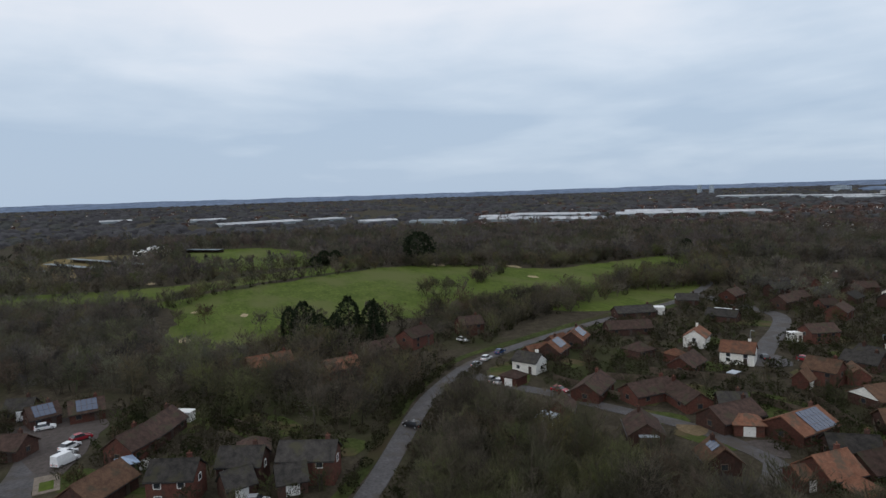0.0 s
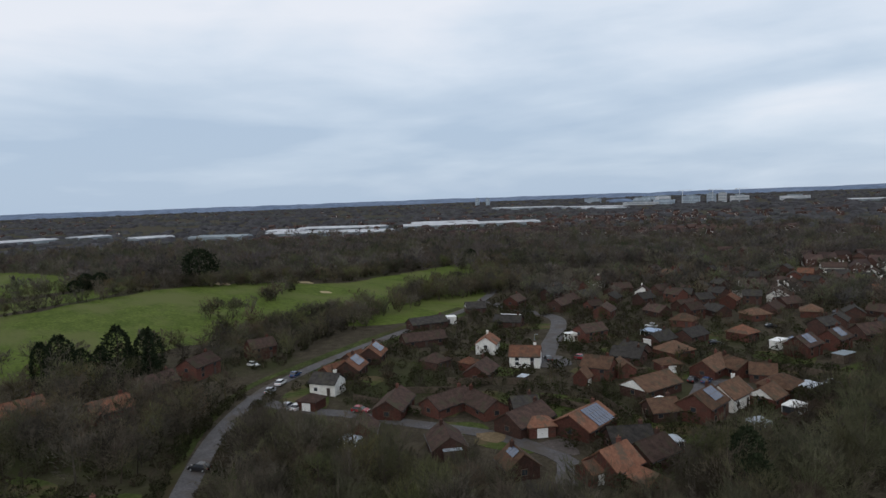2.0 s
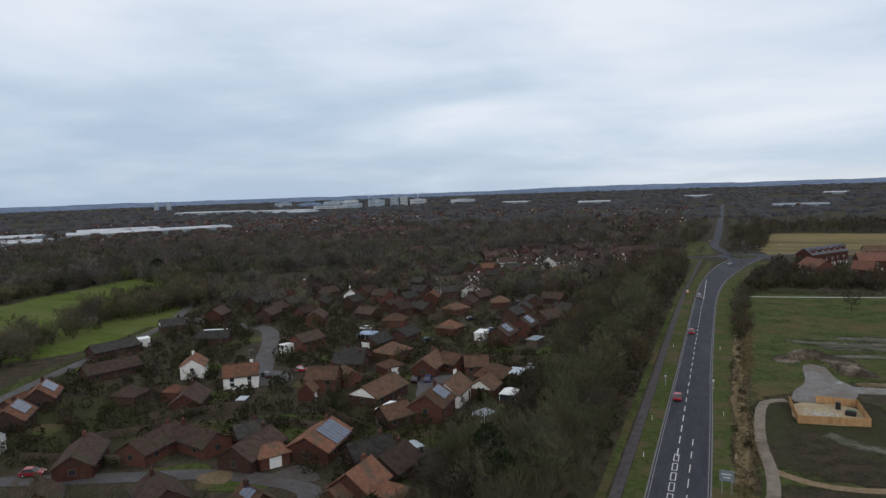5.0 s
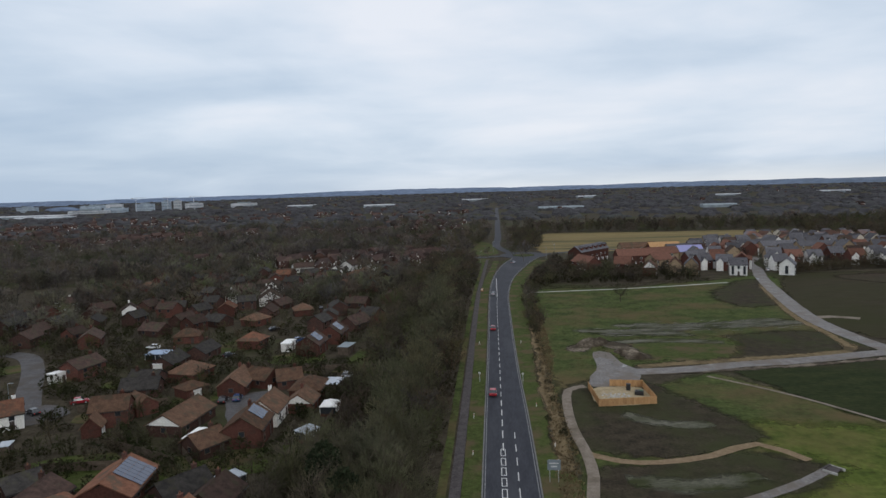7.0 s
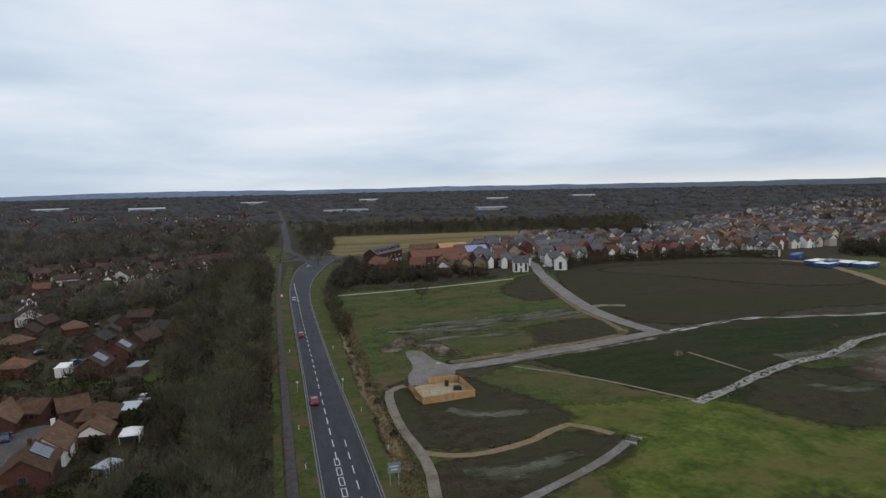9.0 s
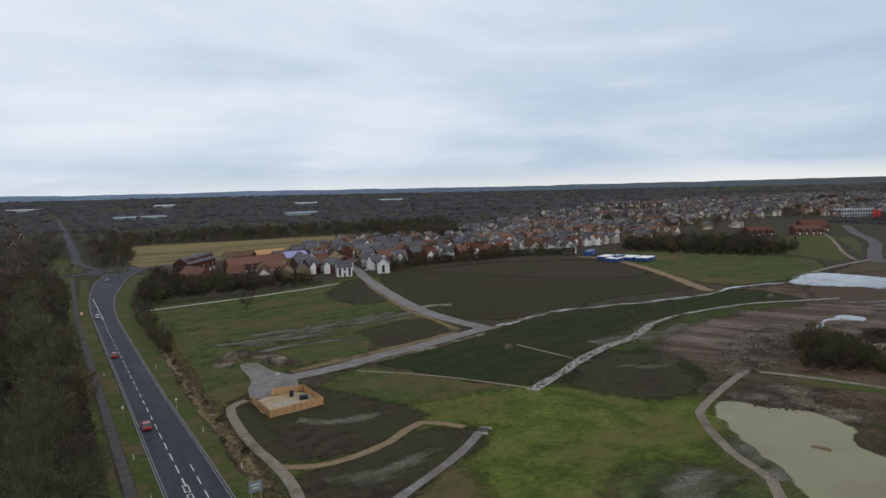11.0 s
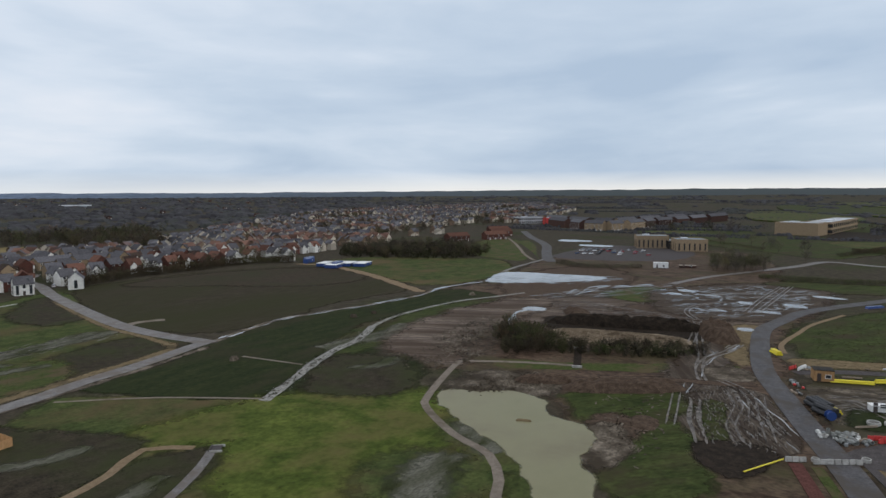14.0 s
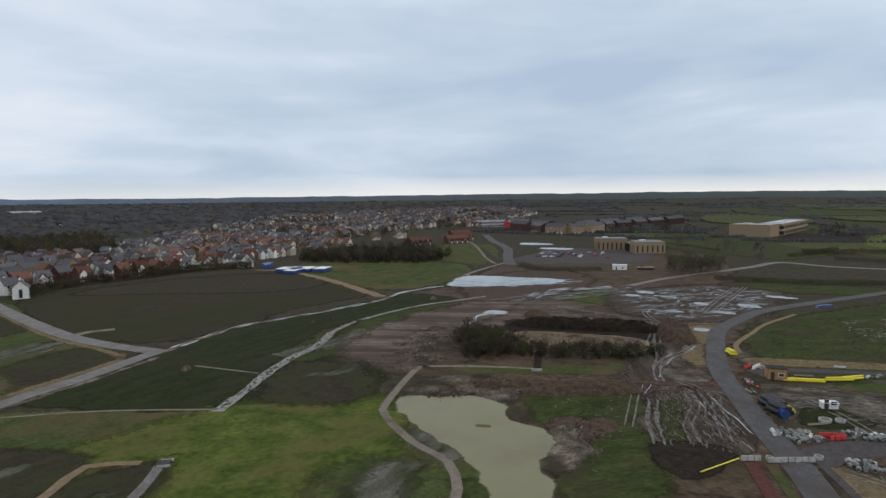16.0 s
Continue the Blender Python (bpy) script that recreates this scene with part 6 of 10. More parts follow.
terrace(53.5, 380, -69, 3, 5.2, 8.8, BRICK, NEWTERRACOTTA, label="red brick terrace with a dull red tiled roof")
terrace(62, 428, 54, 6, 7.6, 11.0, BRICK, SLATE, dormers=True)
terrace(87, 405, 8, 4, 6.0, 9.6, BRICK, NEWTERRACOTTA, label="red brick terrace with an orange tiled roof")
terrace(96, 385, 25, 2, 5.4, 8.8, BUFF, NEWTERRACOTTA, label="pair of buff brick houses with an orange roof")
terrace(106, 420, 12, 3, 5.4, 8.8, BUFF, NEWTERRACOTTA, label="buff brick terrace with an orange roof")
terrace(126, 440, 10, 4, 5.4, 8.8, BUFF, SLATE, label="buff brick terrace with a grey roof")
terrace(100, 462, 8, 4, 5.4, 8.4, BUFF, TANTILE, label="buff brick terrace with a pale roof")
for left, right, wall_ in (((813, 387), (775, 344), BROWNBRICK), ((772, 338), (746, 312), BROWNBRICK), ((743, 306), (737, 281), BUFF), ((740, 273), (762, 260), BUFF), ((772, 258), (814, 251), BUFF), ((822, 252), (854, 250), BROWNBRICK), ((858, 248), (890, 236), BROWNBRICK),
                            ((898, 233), (937, 226), BROWNBRICK), ((946, 224), (997, 215), BROWNBRICK), ((1010, 213), (1085, 201), BROWNBRICK), ((880, 420), (842, 372), BROWNBRICK), ((836, 366), (808, 330), BROWNBRICK), ((806, 318), (800, 292), BROWNBRICK), ((816, 286), (868, 278), BUFF), ((880, 276), (932, 262), BROWNBRICK), ((948, 258), (1010, 246), BROWNBRICK)):
    a, b = Vector((*left, 0)), Vector((*right, 0))
    away = Vector(((b - a).y, -(b - a).x, 0)).normalized() * -5.5
    mid_ = (a + b) / 2 + away
    terrace(mid_.x, mid_.y, math.degrees(math.atan2((b - a).y, (b - a).x)), max(3, int((b - a).length / 6.4)), 9.0, 12.6, wall_, SLATE, "apartment_block", 6.4, 11, "three-storey brick apartment block with a grey roof", glazed=a.length < 900 and a.y < 400 and b.y not in (330, 292, 278, 262, 246))
for x, y, turn, n_ in ((560, 330, -30, 4), (600, 345, -30, 4), (640, 370, -35, 4), (520, 350, -20, 4)):
    terrace(x, y, turn, n_, 5.2, 8.2, BRICK, NEWTERRACOTTA, label="low red brick terrace with an orange roof")
terrace(175, 463, 8, 4, 5.4, 8.2, BUFF, SLATE, label="long buff terrace with a grey slate roof")
terrace(191, 453, 8, 4, 5.4, 8.2, BUFF, SLATE, label="long buff terrace with a grey slate roof")
terrace(212, 447, 8, 4, 5.4, 8.2, BUFF, SLATE, label="long buff terrace with a grey slate roof")
terrace(236, 444, 8, 4, 5.4, 8.2, BUFF, SLATE, label="long buff terrace with a grey slate roof")


# ---- trees, hedges and woods ----
TREE_RNG = np.random.default_rng(11)


def unit(v):
    return v / np.maximum(np.linalg.norm(v, axis=-1, keepdims=True), 1e-9)


def slivers(roots, ways, lengths, widths, rng):
    """Thin triangles from their roots along their ways."""
    side = unit(np.cross(ways, unit(rng.normal(size=ways.shape))))
    return np.stack([roots - side * widths[:, None], roots + side * widths[:, None], roots + ways * lengths[:, None]], 1)


def prism(a, b, ra, rb, sides=4):
    a, b = np.asarray(a, float), np.asarray(b, float)
    way = unit(b - a)
    s = unit(np.cross(way, [0.31, 0.77, 0.55]))
    o = np.cross(way, s)
    t = np.arange(sides) * 2 * np.pi / sides
    ring = np.cos(t)[:, None] * s + np.sin(t)[:, None] * o
    lo, hi = a + ring * ra, b + ring * rb
    lo2, hi2 = np.roll(lo, -1, 0), np.roll(hi, -1, 0)
    return np.concatenate([np.stack([lo, lo2, hi2], 1), np.stack([lo, hi2, hi], 1)])


def bare_tree(seed, height=10.0, spread=3.6, limbs=16, twigs=520, twig_len=1.5, twig_wide=0.05, stems=1, low=0.16):
    """A leafless tree: trunk, rising limbs, and a haze of twigs. Returns wood and twigs as triangles."""
    rng = np.random.default_rng(seed)
    wood, bones = [], []
    for s in range(stems):
        foot = np.array([rng.normal(0, 0.35), rng.normal(0, 0.35), 0.0]) if stems > 1 else np.zeros(3)
        lean = rng.normal(0, 0.05 + 0.06 * (stems > 1), 2)
        mid = foot + np.array([lean[0] * height, lean[1] * height, height * 0.42])
        top = mid + np.array([lean[0] * height * 0.5 + rng.normal(0, 0.3), lean[1] * height * 0.5 + rng.normal(0, 0.3), height * 0.36])
        r = height * 0.017 + 0.03
        wood += [prism(foot - [0, 0, 0.2], mid, r, r * 0.62, 5), prism(mid, top, r * 0.62, r * 0.2, 4)]
        bones += [(mid, top)]
        for k in range(limbs // stems):
            t = rng.uniform(low, 0.95)
            root = foot + (mid - foot) * min(t / 0.55, 1) if t < 0.55 else mid + (top - mid) * (t - 0.55) / 0.45
            az = 2.4 * k + rng.normal(0, 0.4)
            reach = spread * rng.uniform(0.6, 1.0) * (1.05 - 0.45 * max(0, t - 0.4))
            up = height * rng.uniform(0.14, 0.34) * (1.1 - 0.4 * t)
            elbow = root + np.array([math.cos(az) * reach * 0.55, math.sin(az) * reach * 0.55, up * 0.5])
            tip = root + np.array([math.cos(az) * reach, math.sin(az) * reach, up * 1.15])
            tip[2] = min(tip[2], height * 0.97)
            wood += [prism(root, elbow, r * 0.34, r * 0.2, 3), prism(elbow, tip, r * 0.2, r * 0.06, 3)]
            bones += [(root * 0.4 + elbow * 0.6, elbow), (elbow, tip), (elbow, tip)]
    b = np.array(bones)
    pick = rng.integers(0, len(b), twigs)
    s = rng.random((twigs, 1))
    roots = b[pick, 0] * (1 - s) + b[pick, 1] * s
    # half of the twigs fill out a lumpy round crown
    centre = np.array([0, 0, height * (0.46 if stems > 1 else 0.54)])
    half = rng.random(twigs) < 0.6
    ball = unit(rng.normal(size=(twigs, 3)))
    lumps = 1 + 0.16 * np.sin(4 * ball[:, :1] + seed) + 0.14 * np.sin(5 * ball[:, 1:2] + 2 * seed) + 0.10 * np.sin(9 * ball[:, 2:] + 3 * seed)
    shell = centre + ball * lumps * np.array([spread, spread, height * 0.38]) * (0.25 + 0.68 * rng.random((twigs, 1)) ** 0.55)
    roots = np.where(half[:, None], shell, roots + rng.normal(0, 0.22, roots.shape) * spread / 3.6)
    ways = unit(unit(roots - centre) * 0.75 + np.array([0, 0, 0.62]) + rng.normal(0, 0.32, (twigs, 3)))
    crown = slivers(roots, ways, rng.uniform(0.45, 1.15, twigs) * twig_len, rng.uniform(0.6, 1.4, twigs) * twig_wide, rng)
    crown[..., 2] = np.maximum(crown[..., 2], 0.05)
    return np.concatenate(wood), crown


def leafy(seed, height, spread, clumps, size, cone=0.0, low=0.0):
    """A dense crown of small leaf faces: round, or drawn up to a point."""
    rng = np.random.default_rng(seed)
    n = clumps
    z = rng.random(n) ** (1.35 if cone else 0.9)
    az = rng.random(n) * 2 * np.pi
    if cone:
        rad = (1 - z) ** 0.8 * (0.75 + 0.25 * rng.random(n))
    else:
        rad = np.sqrt(np.maximum(0.05, 1 - (2 * z - 0.9) ** 2)) * (0.6 + 0.4 * rng.random(n) ** 0.4)
    bumps = 1 + 0.16 * np.sin(3 * az + seed) + 0.12 * np.sin(7 * az + 5 * z + 2 * seed)
    roots = np.stack([np.cos(az) * rad * spread * bumps, np.sin(az) * rad * spread * bumps, (low + (1 - low) * z) * height], 1)
    ways = unit(np.stack([np.cos(az), np.sin(az), 0.35 + 0 * az], 1) + rng.normal(0, 0.7, (n, 3)))
    crown = slivers(roots, ways, rng.uniform(0.5, 1.3, n) * size, rng.uniform(0.2, 0.5, n) * size, rng)
    crown[..., 2] = np.maximum(crown[..., 2], 0.02)
    r = height * 0.018 + 0.04
    wood = [prism((0, 0, -0.2), (0, 0, height * 0.5), r, r * 0.6, 5), prism((0, 0, height * 0.5), (0, 0, height * 0.9), r * 0.6, r * 0.15, 4)]
    for k in range(6):
        h = height * (0.25 + 0.1 * k)
        wood.append(prism((0, 0, h), (math.cos(2.4 * k) * spread * 0.5, math.sin(2.4 * k) * spread * 0.5, h + height * 0.08), r * 0.35, r * 0.1, 3))
    return np.concatenate(wood), crown


def spread_points(poly, gap, rng, margin=0.5, avoid=True):
    """Uneven points over an outline, clear of houses and roads."""
    xs, ys = [p[0] for p in poly], [p[1] for p in poly]
    found = []
    for i in range(int((max(xs) - min(xs)) / gap) + 1):
        for j in range(int((max(ys) - min(ys)) / gap) + 1):
            x = min(xs) + gap * (i + 0.5 * (j % 2)) + rng.uniform(-0.42, 0.42) * gap
            y = min(ys) + gap * j + rng.uniform(-0.42, 0.42) * gap
            if inside(x, y, poly) and (not avoid or (clear_of(x, y, margin) and clear_road(x, y))):
                found.append((x, y))
    return found


ROADS = [([(-52, -14), (-62, 6), (-76, 16.5), (-88, 24), (-105, 34), (-120, 44), (-134, 56), (-145, 68)], 4.2), ([(-145, 68), (-153, 82), (-161, 98), (-173, 126), (-185, 158), (-196, 188), (-212, 214)], 7.0),
         ([(-130, 62), (-117, 67), (-101, 75), (-90, 80), (-76, 86), (-56, 86), (-50, 78)], 3.6), ([(-104, 136), (-112, 144), (-122, 158), (-137, 180), (-152, 196)], 4.6),
         ([(0, -200), (0, 300), (8, 380), (22, 440)], 11.2), ([(-86, -34), (-112, -40), (-136, -38)], 5), ([(-140, -40), (-118, -34)], 8), ([(-60, 152), (-57, 138)], 9), ([(-66, 210), (-57, 218)], 8), ([(22, 455), (22, 490)], 20), ([(3, 500), (3, 600)], 9)]


def clear_road(x, y):
    return all(far_line(line, x, y) > w for line, w in ROADS)


def wood_stuff(name, points, templates, material, label, category, low=0.75, high=1.25, rng=TREE_RNG, wood_material=None):
    """Many trees that nobody would count, as one object."""
    heap, tones = [], []
    for x, y in points:
        t = templates[rng.integers(len(templates))]
        shrink = 1.0 if abs(x) + abs(y) < 1800 or len(templates) < 8 else 1.25
        a, k = rng.random() * 2 * np.pi, rng.uniform(low, high) * shrink
        c, s = math.cos(a) * k, math.sin(a) * k
        m = np.array([[c, -s, 0], [s, c, 0], [0, 0, k * rng.uniform(0.9, 1.12)]])
        heap.append(t @ m.T + np.array([x, y, rise(x, y)]))
        tones.append(np.full(len(t), rng.random() * 0.8 + 0.35 * noise.noise(Vector((x, y, 2)) * 0.02)))
    if not heap:
        return None
    return tagged(new(name, triangles(name, np.concatenate(heap), material, np.concatenate(tones))), label, category, kind="stuff")


# single trees, each a thing
def tree_thing(name, x, y, wood, crown, material, label, category="tree", group=""):
    t = base(name, x, y, 0)
    part("trunk", triangles("trunk", wood, BARK), BARK, t)
    part("crown", triangles("crown", crown, material), material, t)
    return tagged(t, label, category, group)


def plant_each(name, spots, kinds, material, label, group, low=0.8, high=1.2, category="tree"):
    """Single trees of a few kinds, copied over their spots."""
    first = {}
    for n, (x, y) in enumerate(spots):
        k = n % len(kinds)
        if k not in first:
            first[k] = tree_thing(name, x, y, *kinds[k], material, label, category, group)
            continue
        t = copy_thing(first[k], pose(x, y, 0, 0, 0, TREE_RNG.uniform(0, 360)))
        z = TREE_RNG.uniform(low, high)
        t.scale = (z * TREE_RNG.uniform(0.9, 1.1), z * TREE_RNG.uniform(0.9, 1.1), z)


# ---- heaps, enclosure, site compound ----
def heap(name, x, y, length, width, height, turn, material, label, category="soil heap", seed=0):
    """A tipped heap with an uneven back."""
    s = Shape()
    nu, nv = 26, 14
    for i in range(nu + 1):
        for j in range(nv + 1):
            u, v = i / nu * 2 - 1, j / nv * 2 - 1
            d = max(0.0, 1 - (abs(u) ** 2.6 + abs(v) ** 2))
            z = height * min(1.0, d * 1.6) ** 0.8
            p = Vector((u * length / 2, v * width / 2, seed))
            z *= 0.85 + 0.35 * noise.noise(p * 0.55) + 0.2 * noise.noise(p * 1.7)
            s.v.append((p.x + 0.5 * noise.noise(p * 0.6), p.y + 0.5 * noise.noise(p * 0.6 + Vector((5, 1, 0))), max(z, 0) - 0.05 + 0.1 * (d > 0)))
    for i in range(nu):
        for j in range(nv):
            a = i * (nv + 1) + j
            s.f.append((a, a + nv + 1, a + nv + 2, a + 1))
    ob = part(name, s, material, None, at=(x, y, 0.02), turn=turn)
    return tagged(ob, label, category, "heaps on the building land")


heap("soil_bank", 137.5, 58.5, 31, 9, 2.2, -58, SPOIL, "long flat-topped bank of ridged brown soil")
heap("soil_bank", 132.5, 78, 15, 6, 1.6, -62, SPOIL, "low brown soil bank by the path")
heap("soil_bank", 211, 82, 58, 8, 4.0, -75, DARKSOIL, "dark wet bank of the dug pit")
heap("soil_bank", 222, 104, 26, 9, 2.2, 40, SPOIL, "brown spoil bank beside the pit")
heap("soil_mound", 214, 51, 30, 12, 4.2, 20, SPOIL, "dark brown rounded soil heap")
heap("soil_mound", 30, 203, 12, 6, 1.8, 35, PALEMUD, "pale clay heap by the hardstanding")
heap("soil_mound", 39, 190, 12, 5, 1.5, -60, PALEMUD, "pale clay heap by the hardstanding")
heap("soil_mound", 116, 47, 9, 6, 0.5, 20, SPOIL, "dark soil heap in the grass")
heap("soil_mound", 103, 69, 3.6, 1.6, 0.4, -80, STRAW, "small sandy island in the pond")
for x, y, k in ((103, 164, 1.2), (172, 178, 1.4), (182, 176, 1.1), (243, 166, 1.5), (138.5, 105.5, 1.0)):
    heap("rubble_mound", x, y, 3 * k, 2 * k, 0.9 * k, 30 * k, PALEMUD, "small pale rubble heap in the field", seed=x)
rubble_rng = np.random.default_rng(3)


def rubble(name, spots, size, material, label, category="rubble"):
    """Loose stones, too many to count."""
    soup = []
    for x, y in spots:
        k = size * rubble_rng.uniform(0.4, 1.3)
        p = np.array([[1, 0, 0], [0, 1, 0], [-1, 0, 0], [0, -1, 0], [0, 0, 0.9], [0, 0, -0.3]]) * k * rubble_rng.uniform(0.6, 1.2, (6, 3))
        a = rubble_rng.random() * 6.3
        m = np.array([[math.cos(a), -math.sin(a), 0], [math.sin(a), math.cos(a), 0], [0, 0, 1]])
        p = p @ m.T + [x, y, 0.12]
        for f in ((0, 1, 4), (1, 2, 4), (2, 3, 4), (3, 0, 4), (1, 0, 5), (2, 1, 5), (3, 2, 5), (0, 3, 5)):
            soup.append(p[list(f)])
    return tagged(new(name, triangles(name, np.array(soup), material)), label, category, kind="stuff")


def along(points, width, count):
    line = curve(points, 1.0)
    found = []
    for _ in range(count):
        p = line[rubble_rng.integers(len(line))]
        found.append((p.x + rubble_rng.normal() * width / 2.4, p.y + rubble_rng.normal() * width / 2.4))
    return found


rubble("ditch_stones", along([(82, 127), (98, 134), (110, 140), (128, 147), (142, 150), (162, 160), (186, 165), (222, 163)], 2.6, 900), 0.13, CHALK, "pale stones in the ditch")
rubble("ditch_clods", along([(84, 128), (110, 140), (142, 150), (186, 165)], 2.4, 420), 0.26, SCRUB, "dark tufts among the ditch stones")
rubble("clods", along([(120, 88), (128, 84), (132, 78)], 7, 240), 0.5, PALEMUD, "clods by the pond")
rubble("clods", along([(246, -18), (270, -36)], 16, 260), 0.5, CHALK, "grey rubble on the field")
rubble("clods", along([(130, 112), (150, 118), (180, 126)], 10, 300), 0.35, PALEMUD, "stones on the brown slope")
rubble("clods", along([(104, 46), (112, 52), (122, 50)], 6, 120), 0.2, DARKSOIL, "dark clods by the pond")



def streaks(name, poly, count, longest, widest, turn, spread, material, label, z=0.135, line=None):
    """Thin flat smears scattered over the ground, drawn out one way or along a line."""
    rng = rubble_rng
    soup = []
    xs, ys = [p[0] for p in poly], [p[1] for p in poly]
    run = curve(line, 3.0) if line else None
    while len(soup) < count * 4:
        x, y = rng.uniform(min(xs), max(xs)), rng.uniform(min(ys), max(ys))
        if not inside(x, y, poly):
            continue
        a = turn
        if run:
            i = min(range(len(run) - 1), key=lambda q: (run[q].x - x) ** 2 + (run[q].y - y) ** 2)
            a = math.degrees(math.atan2(run[i + 1].y - run[i].y, run[i + 1].x - run[i].x))
        a = radians(a + rng.normal() * spread)
        length, w = longest * rng.uniform(0.25, 1.0), widest * rng.uniform(0.3, 1.0)
        bend = rng.normal() * 0.08 * length
        c, s, h = math.cos(a), math.sin(a), z + rng.uniform(0, 0.03)

        def at(u, v):
            return (x + u * c - v * s, y + u * s + v * c, h)
        p, q, r, t = at(-length / 2, 0), at(-length * 0.15, bend + w * 0.5), at(length / 2, bend * 0.4), at(length * 0.1, bend - w * 0.5)
        k = at(length * 0.2, bend + w * 0.4)
        m = at(-length * 0.25, bend * 0.6 - w * 0.4)
        soup += [(p, m, q), (m, t, q), (q, t, k), (k, t, r)]
    return tagged(new(name, triangles(name, np.array(soup), material)), label, "ground", kind="stuff")


PANEL = [(148, 45), (152, 40), (151, 30), (137, 25), (121, 19), (113, 22), (114, 28), (112, 34), (126, 41), (139, 45)]
streaks("ruts", PANEL, 380, 3.6, 0.22, 16, 12, RUT, "pale wet ruts in the clay", line=[(152, 34), (140, 31), (126, 27), (112, 22)])
streaks("stony_smears", PANEL, 300, 2.0, 0.35, 16, 25, PALEMUD, "pale clay smears between the ruts", line=[(152, 34), (140, 31), (126, 27), (112, 22)])
streaks("soil_smears", PANEL, 240, 3.5, 0.35, 16, 15, DARKSOIL, "dark soil smears between the ruts", line=[(152, 34), (140, 31), (126, 27), (112, 22)])
FLAT = [(244, 125), (258, 121), (250, 106), (243, 91), (240, 56), (222, 59), (224, 80), (214, 106)]
streaks("ruts", FLAT, 240, 9, 0.4, -66, 8, RUT, "pale wet lines across the scraped clay")
streaks("soil_smears", FLAT, 240, 8, 0.6, -66, 10, SPOIL, "brown smears across the scraped clay")
streaks("stony_smears", [(113, 94), (130, 98), (139, 85), (137, 73), (128, 70), (119, 82)], 260, 2.2, 0.5, -40, 40, PALEMUD, "pale clods tipped by the pond")
streaks("stony_smears", [(140, 110), (148, 121), (160, 133), (190, 138), (202, 136), (170, 116), (148, 103)], 260, 6, 0.5, 25, 25, PALEMUD, "pale stony smears across the slope")
streaks("straw_smears", [(115, 4), (112, -8), (108, -26), (92, -18), (98, 0)], 200, 3.5, 0.3, -60, 30, REEDS, "flattened pale straw")
streaks("wet_smears", [(159, 17), (165, 9), (164, -14), (140, -12), (146, 8), (150, 16)], 160, 6, 0.4, -70, 16, RUT, "pale wet smears across the compound")
streaks("clay_smears", [(106, 40), (124, 44), (140, 50), (126, 62), (110, 54), (90, 40)], 90, 2.4, 0.6, 20, 60, PALEMUD, "pale clods lying in the grass")
WETLAND = [(297, 92), (330, 76), (345, 59), (336, 28), (282, 32), (251, 46), (250, 73)]
streaks("puddles", WETLAND, 320, 6, 1.1, -58, 22, PUDDLE, "shallow water lying in ruts")
streaks("ruts", WETLAND, 130, 8, 0.3, -50, 30, RUT, "pale ruts across the wet land")
streaks("stony_smears", [(136, 112), (150, 125), (178, 131), (206, 138), (206, 122), (170, 112), (150, 101)], 240, 9, 0.6, 25, 22, PALEMUD, "pale stony smears on the slope")
streaks("wet_smears", [(36, 212), (100, 222), (112, 236), (60, 236), (34, 226)], 120, 7, 0.35, 8, 10, RUT, "pale wet smears across the meadow")
streaks("stony_smears", [(232, -8), (262, 2), (300, -20), (290, -50), (250, -48)], 160, 6, 0.6, -50, 30, CHALK, "pale stones scattered on the field")
streaks("puddles", [(280, 170), (308, 190), (338, 160), (344, 124), (322, 122), (300, 140)], 60, 14, 1.8, -55, 18, PUDDLE, "shallow water round the flooded hollow")
streaks("ruts", [(256, 140), (282, 132), (330, 96), (318, 84), (280, 104), (254, 124)], 70, 16, 0.9, -38, 10, RUT, "pale ruts beside the flooded tracks")
streaks("puddles", [(256, 140), (282, 132), (330, 96), (318, 84), (280, 104), (254, 124)], 30, 14, 1.0, -38, 8, PUDDLE, "water in the wheel tracks")


def grass_tufts(name, poly, count, size, material, label):
    """Rough grass: short leaning blades in bunches."""
    xs, ys = [p[0] for p in poly], [p[1] for p in poly]
    spots = []
    while len(spots) < count:
        x, y = rubble_rng.uniform(min(xs), max(xs)), rubble_rng.uniform(min(ys), max(ys))
        if inside(x, y, poly):
            spots.append((x, y, 0.06))
    roots = np.repeat(np.array(spots), 5, 0) + np.c_[rubble_rng.normal(0, size * 0.7, (count * 5, 2)), np.zeros(count * 5)]
    ways = unit(rubble_rng.normal(0, 0.6, (count * 5, 3)) + [0, 0, 0.9])
    ways[:, 2] = np.abs(ways[:, 2])
    soup = slivers(roots, ways, rubble_rng.uniform(0.5, 1.2, count * 5) * size, rubble_rng.uniform(0.25, 0.5, count * 5) * size, rubble_rng)
    return tagged(new(name, triangles(name, soup, material)), label, "grass", kind="stuff")


grass_tufts("rough_grass", [(18, 165), (22, 300), (108, 325), (106, 250), (100, 200), (60, 184), (40, 186)], 2200, 0.2, MEADOW, "tufts of rough grass in the meadow")
grass_tufts("rough_grass", [(10, 100), (14, 230), (17, 300), (18, 300), (17, 190), (14, 165), (15, 120), (13, 95)], 1500, 0.4, STRAW, "dry grass along the roadside ditch")
grass_tufts("reeds", [(184, 98), (196, 100), (202, 78), (203, 60), (190, 54), (178, 62), (176, 82)], 2600, 0.42, REEDS, "pale dry reeds in the pit")
grass_tufts("rough_grass", [(178, 8), (212, 24), (250, 22), (290, 0), (350, -40), (220, -70), (200, -20)], 1600, 0.25, BENDGRASS, "tufts of rough grass inside the bend")


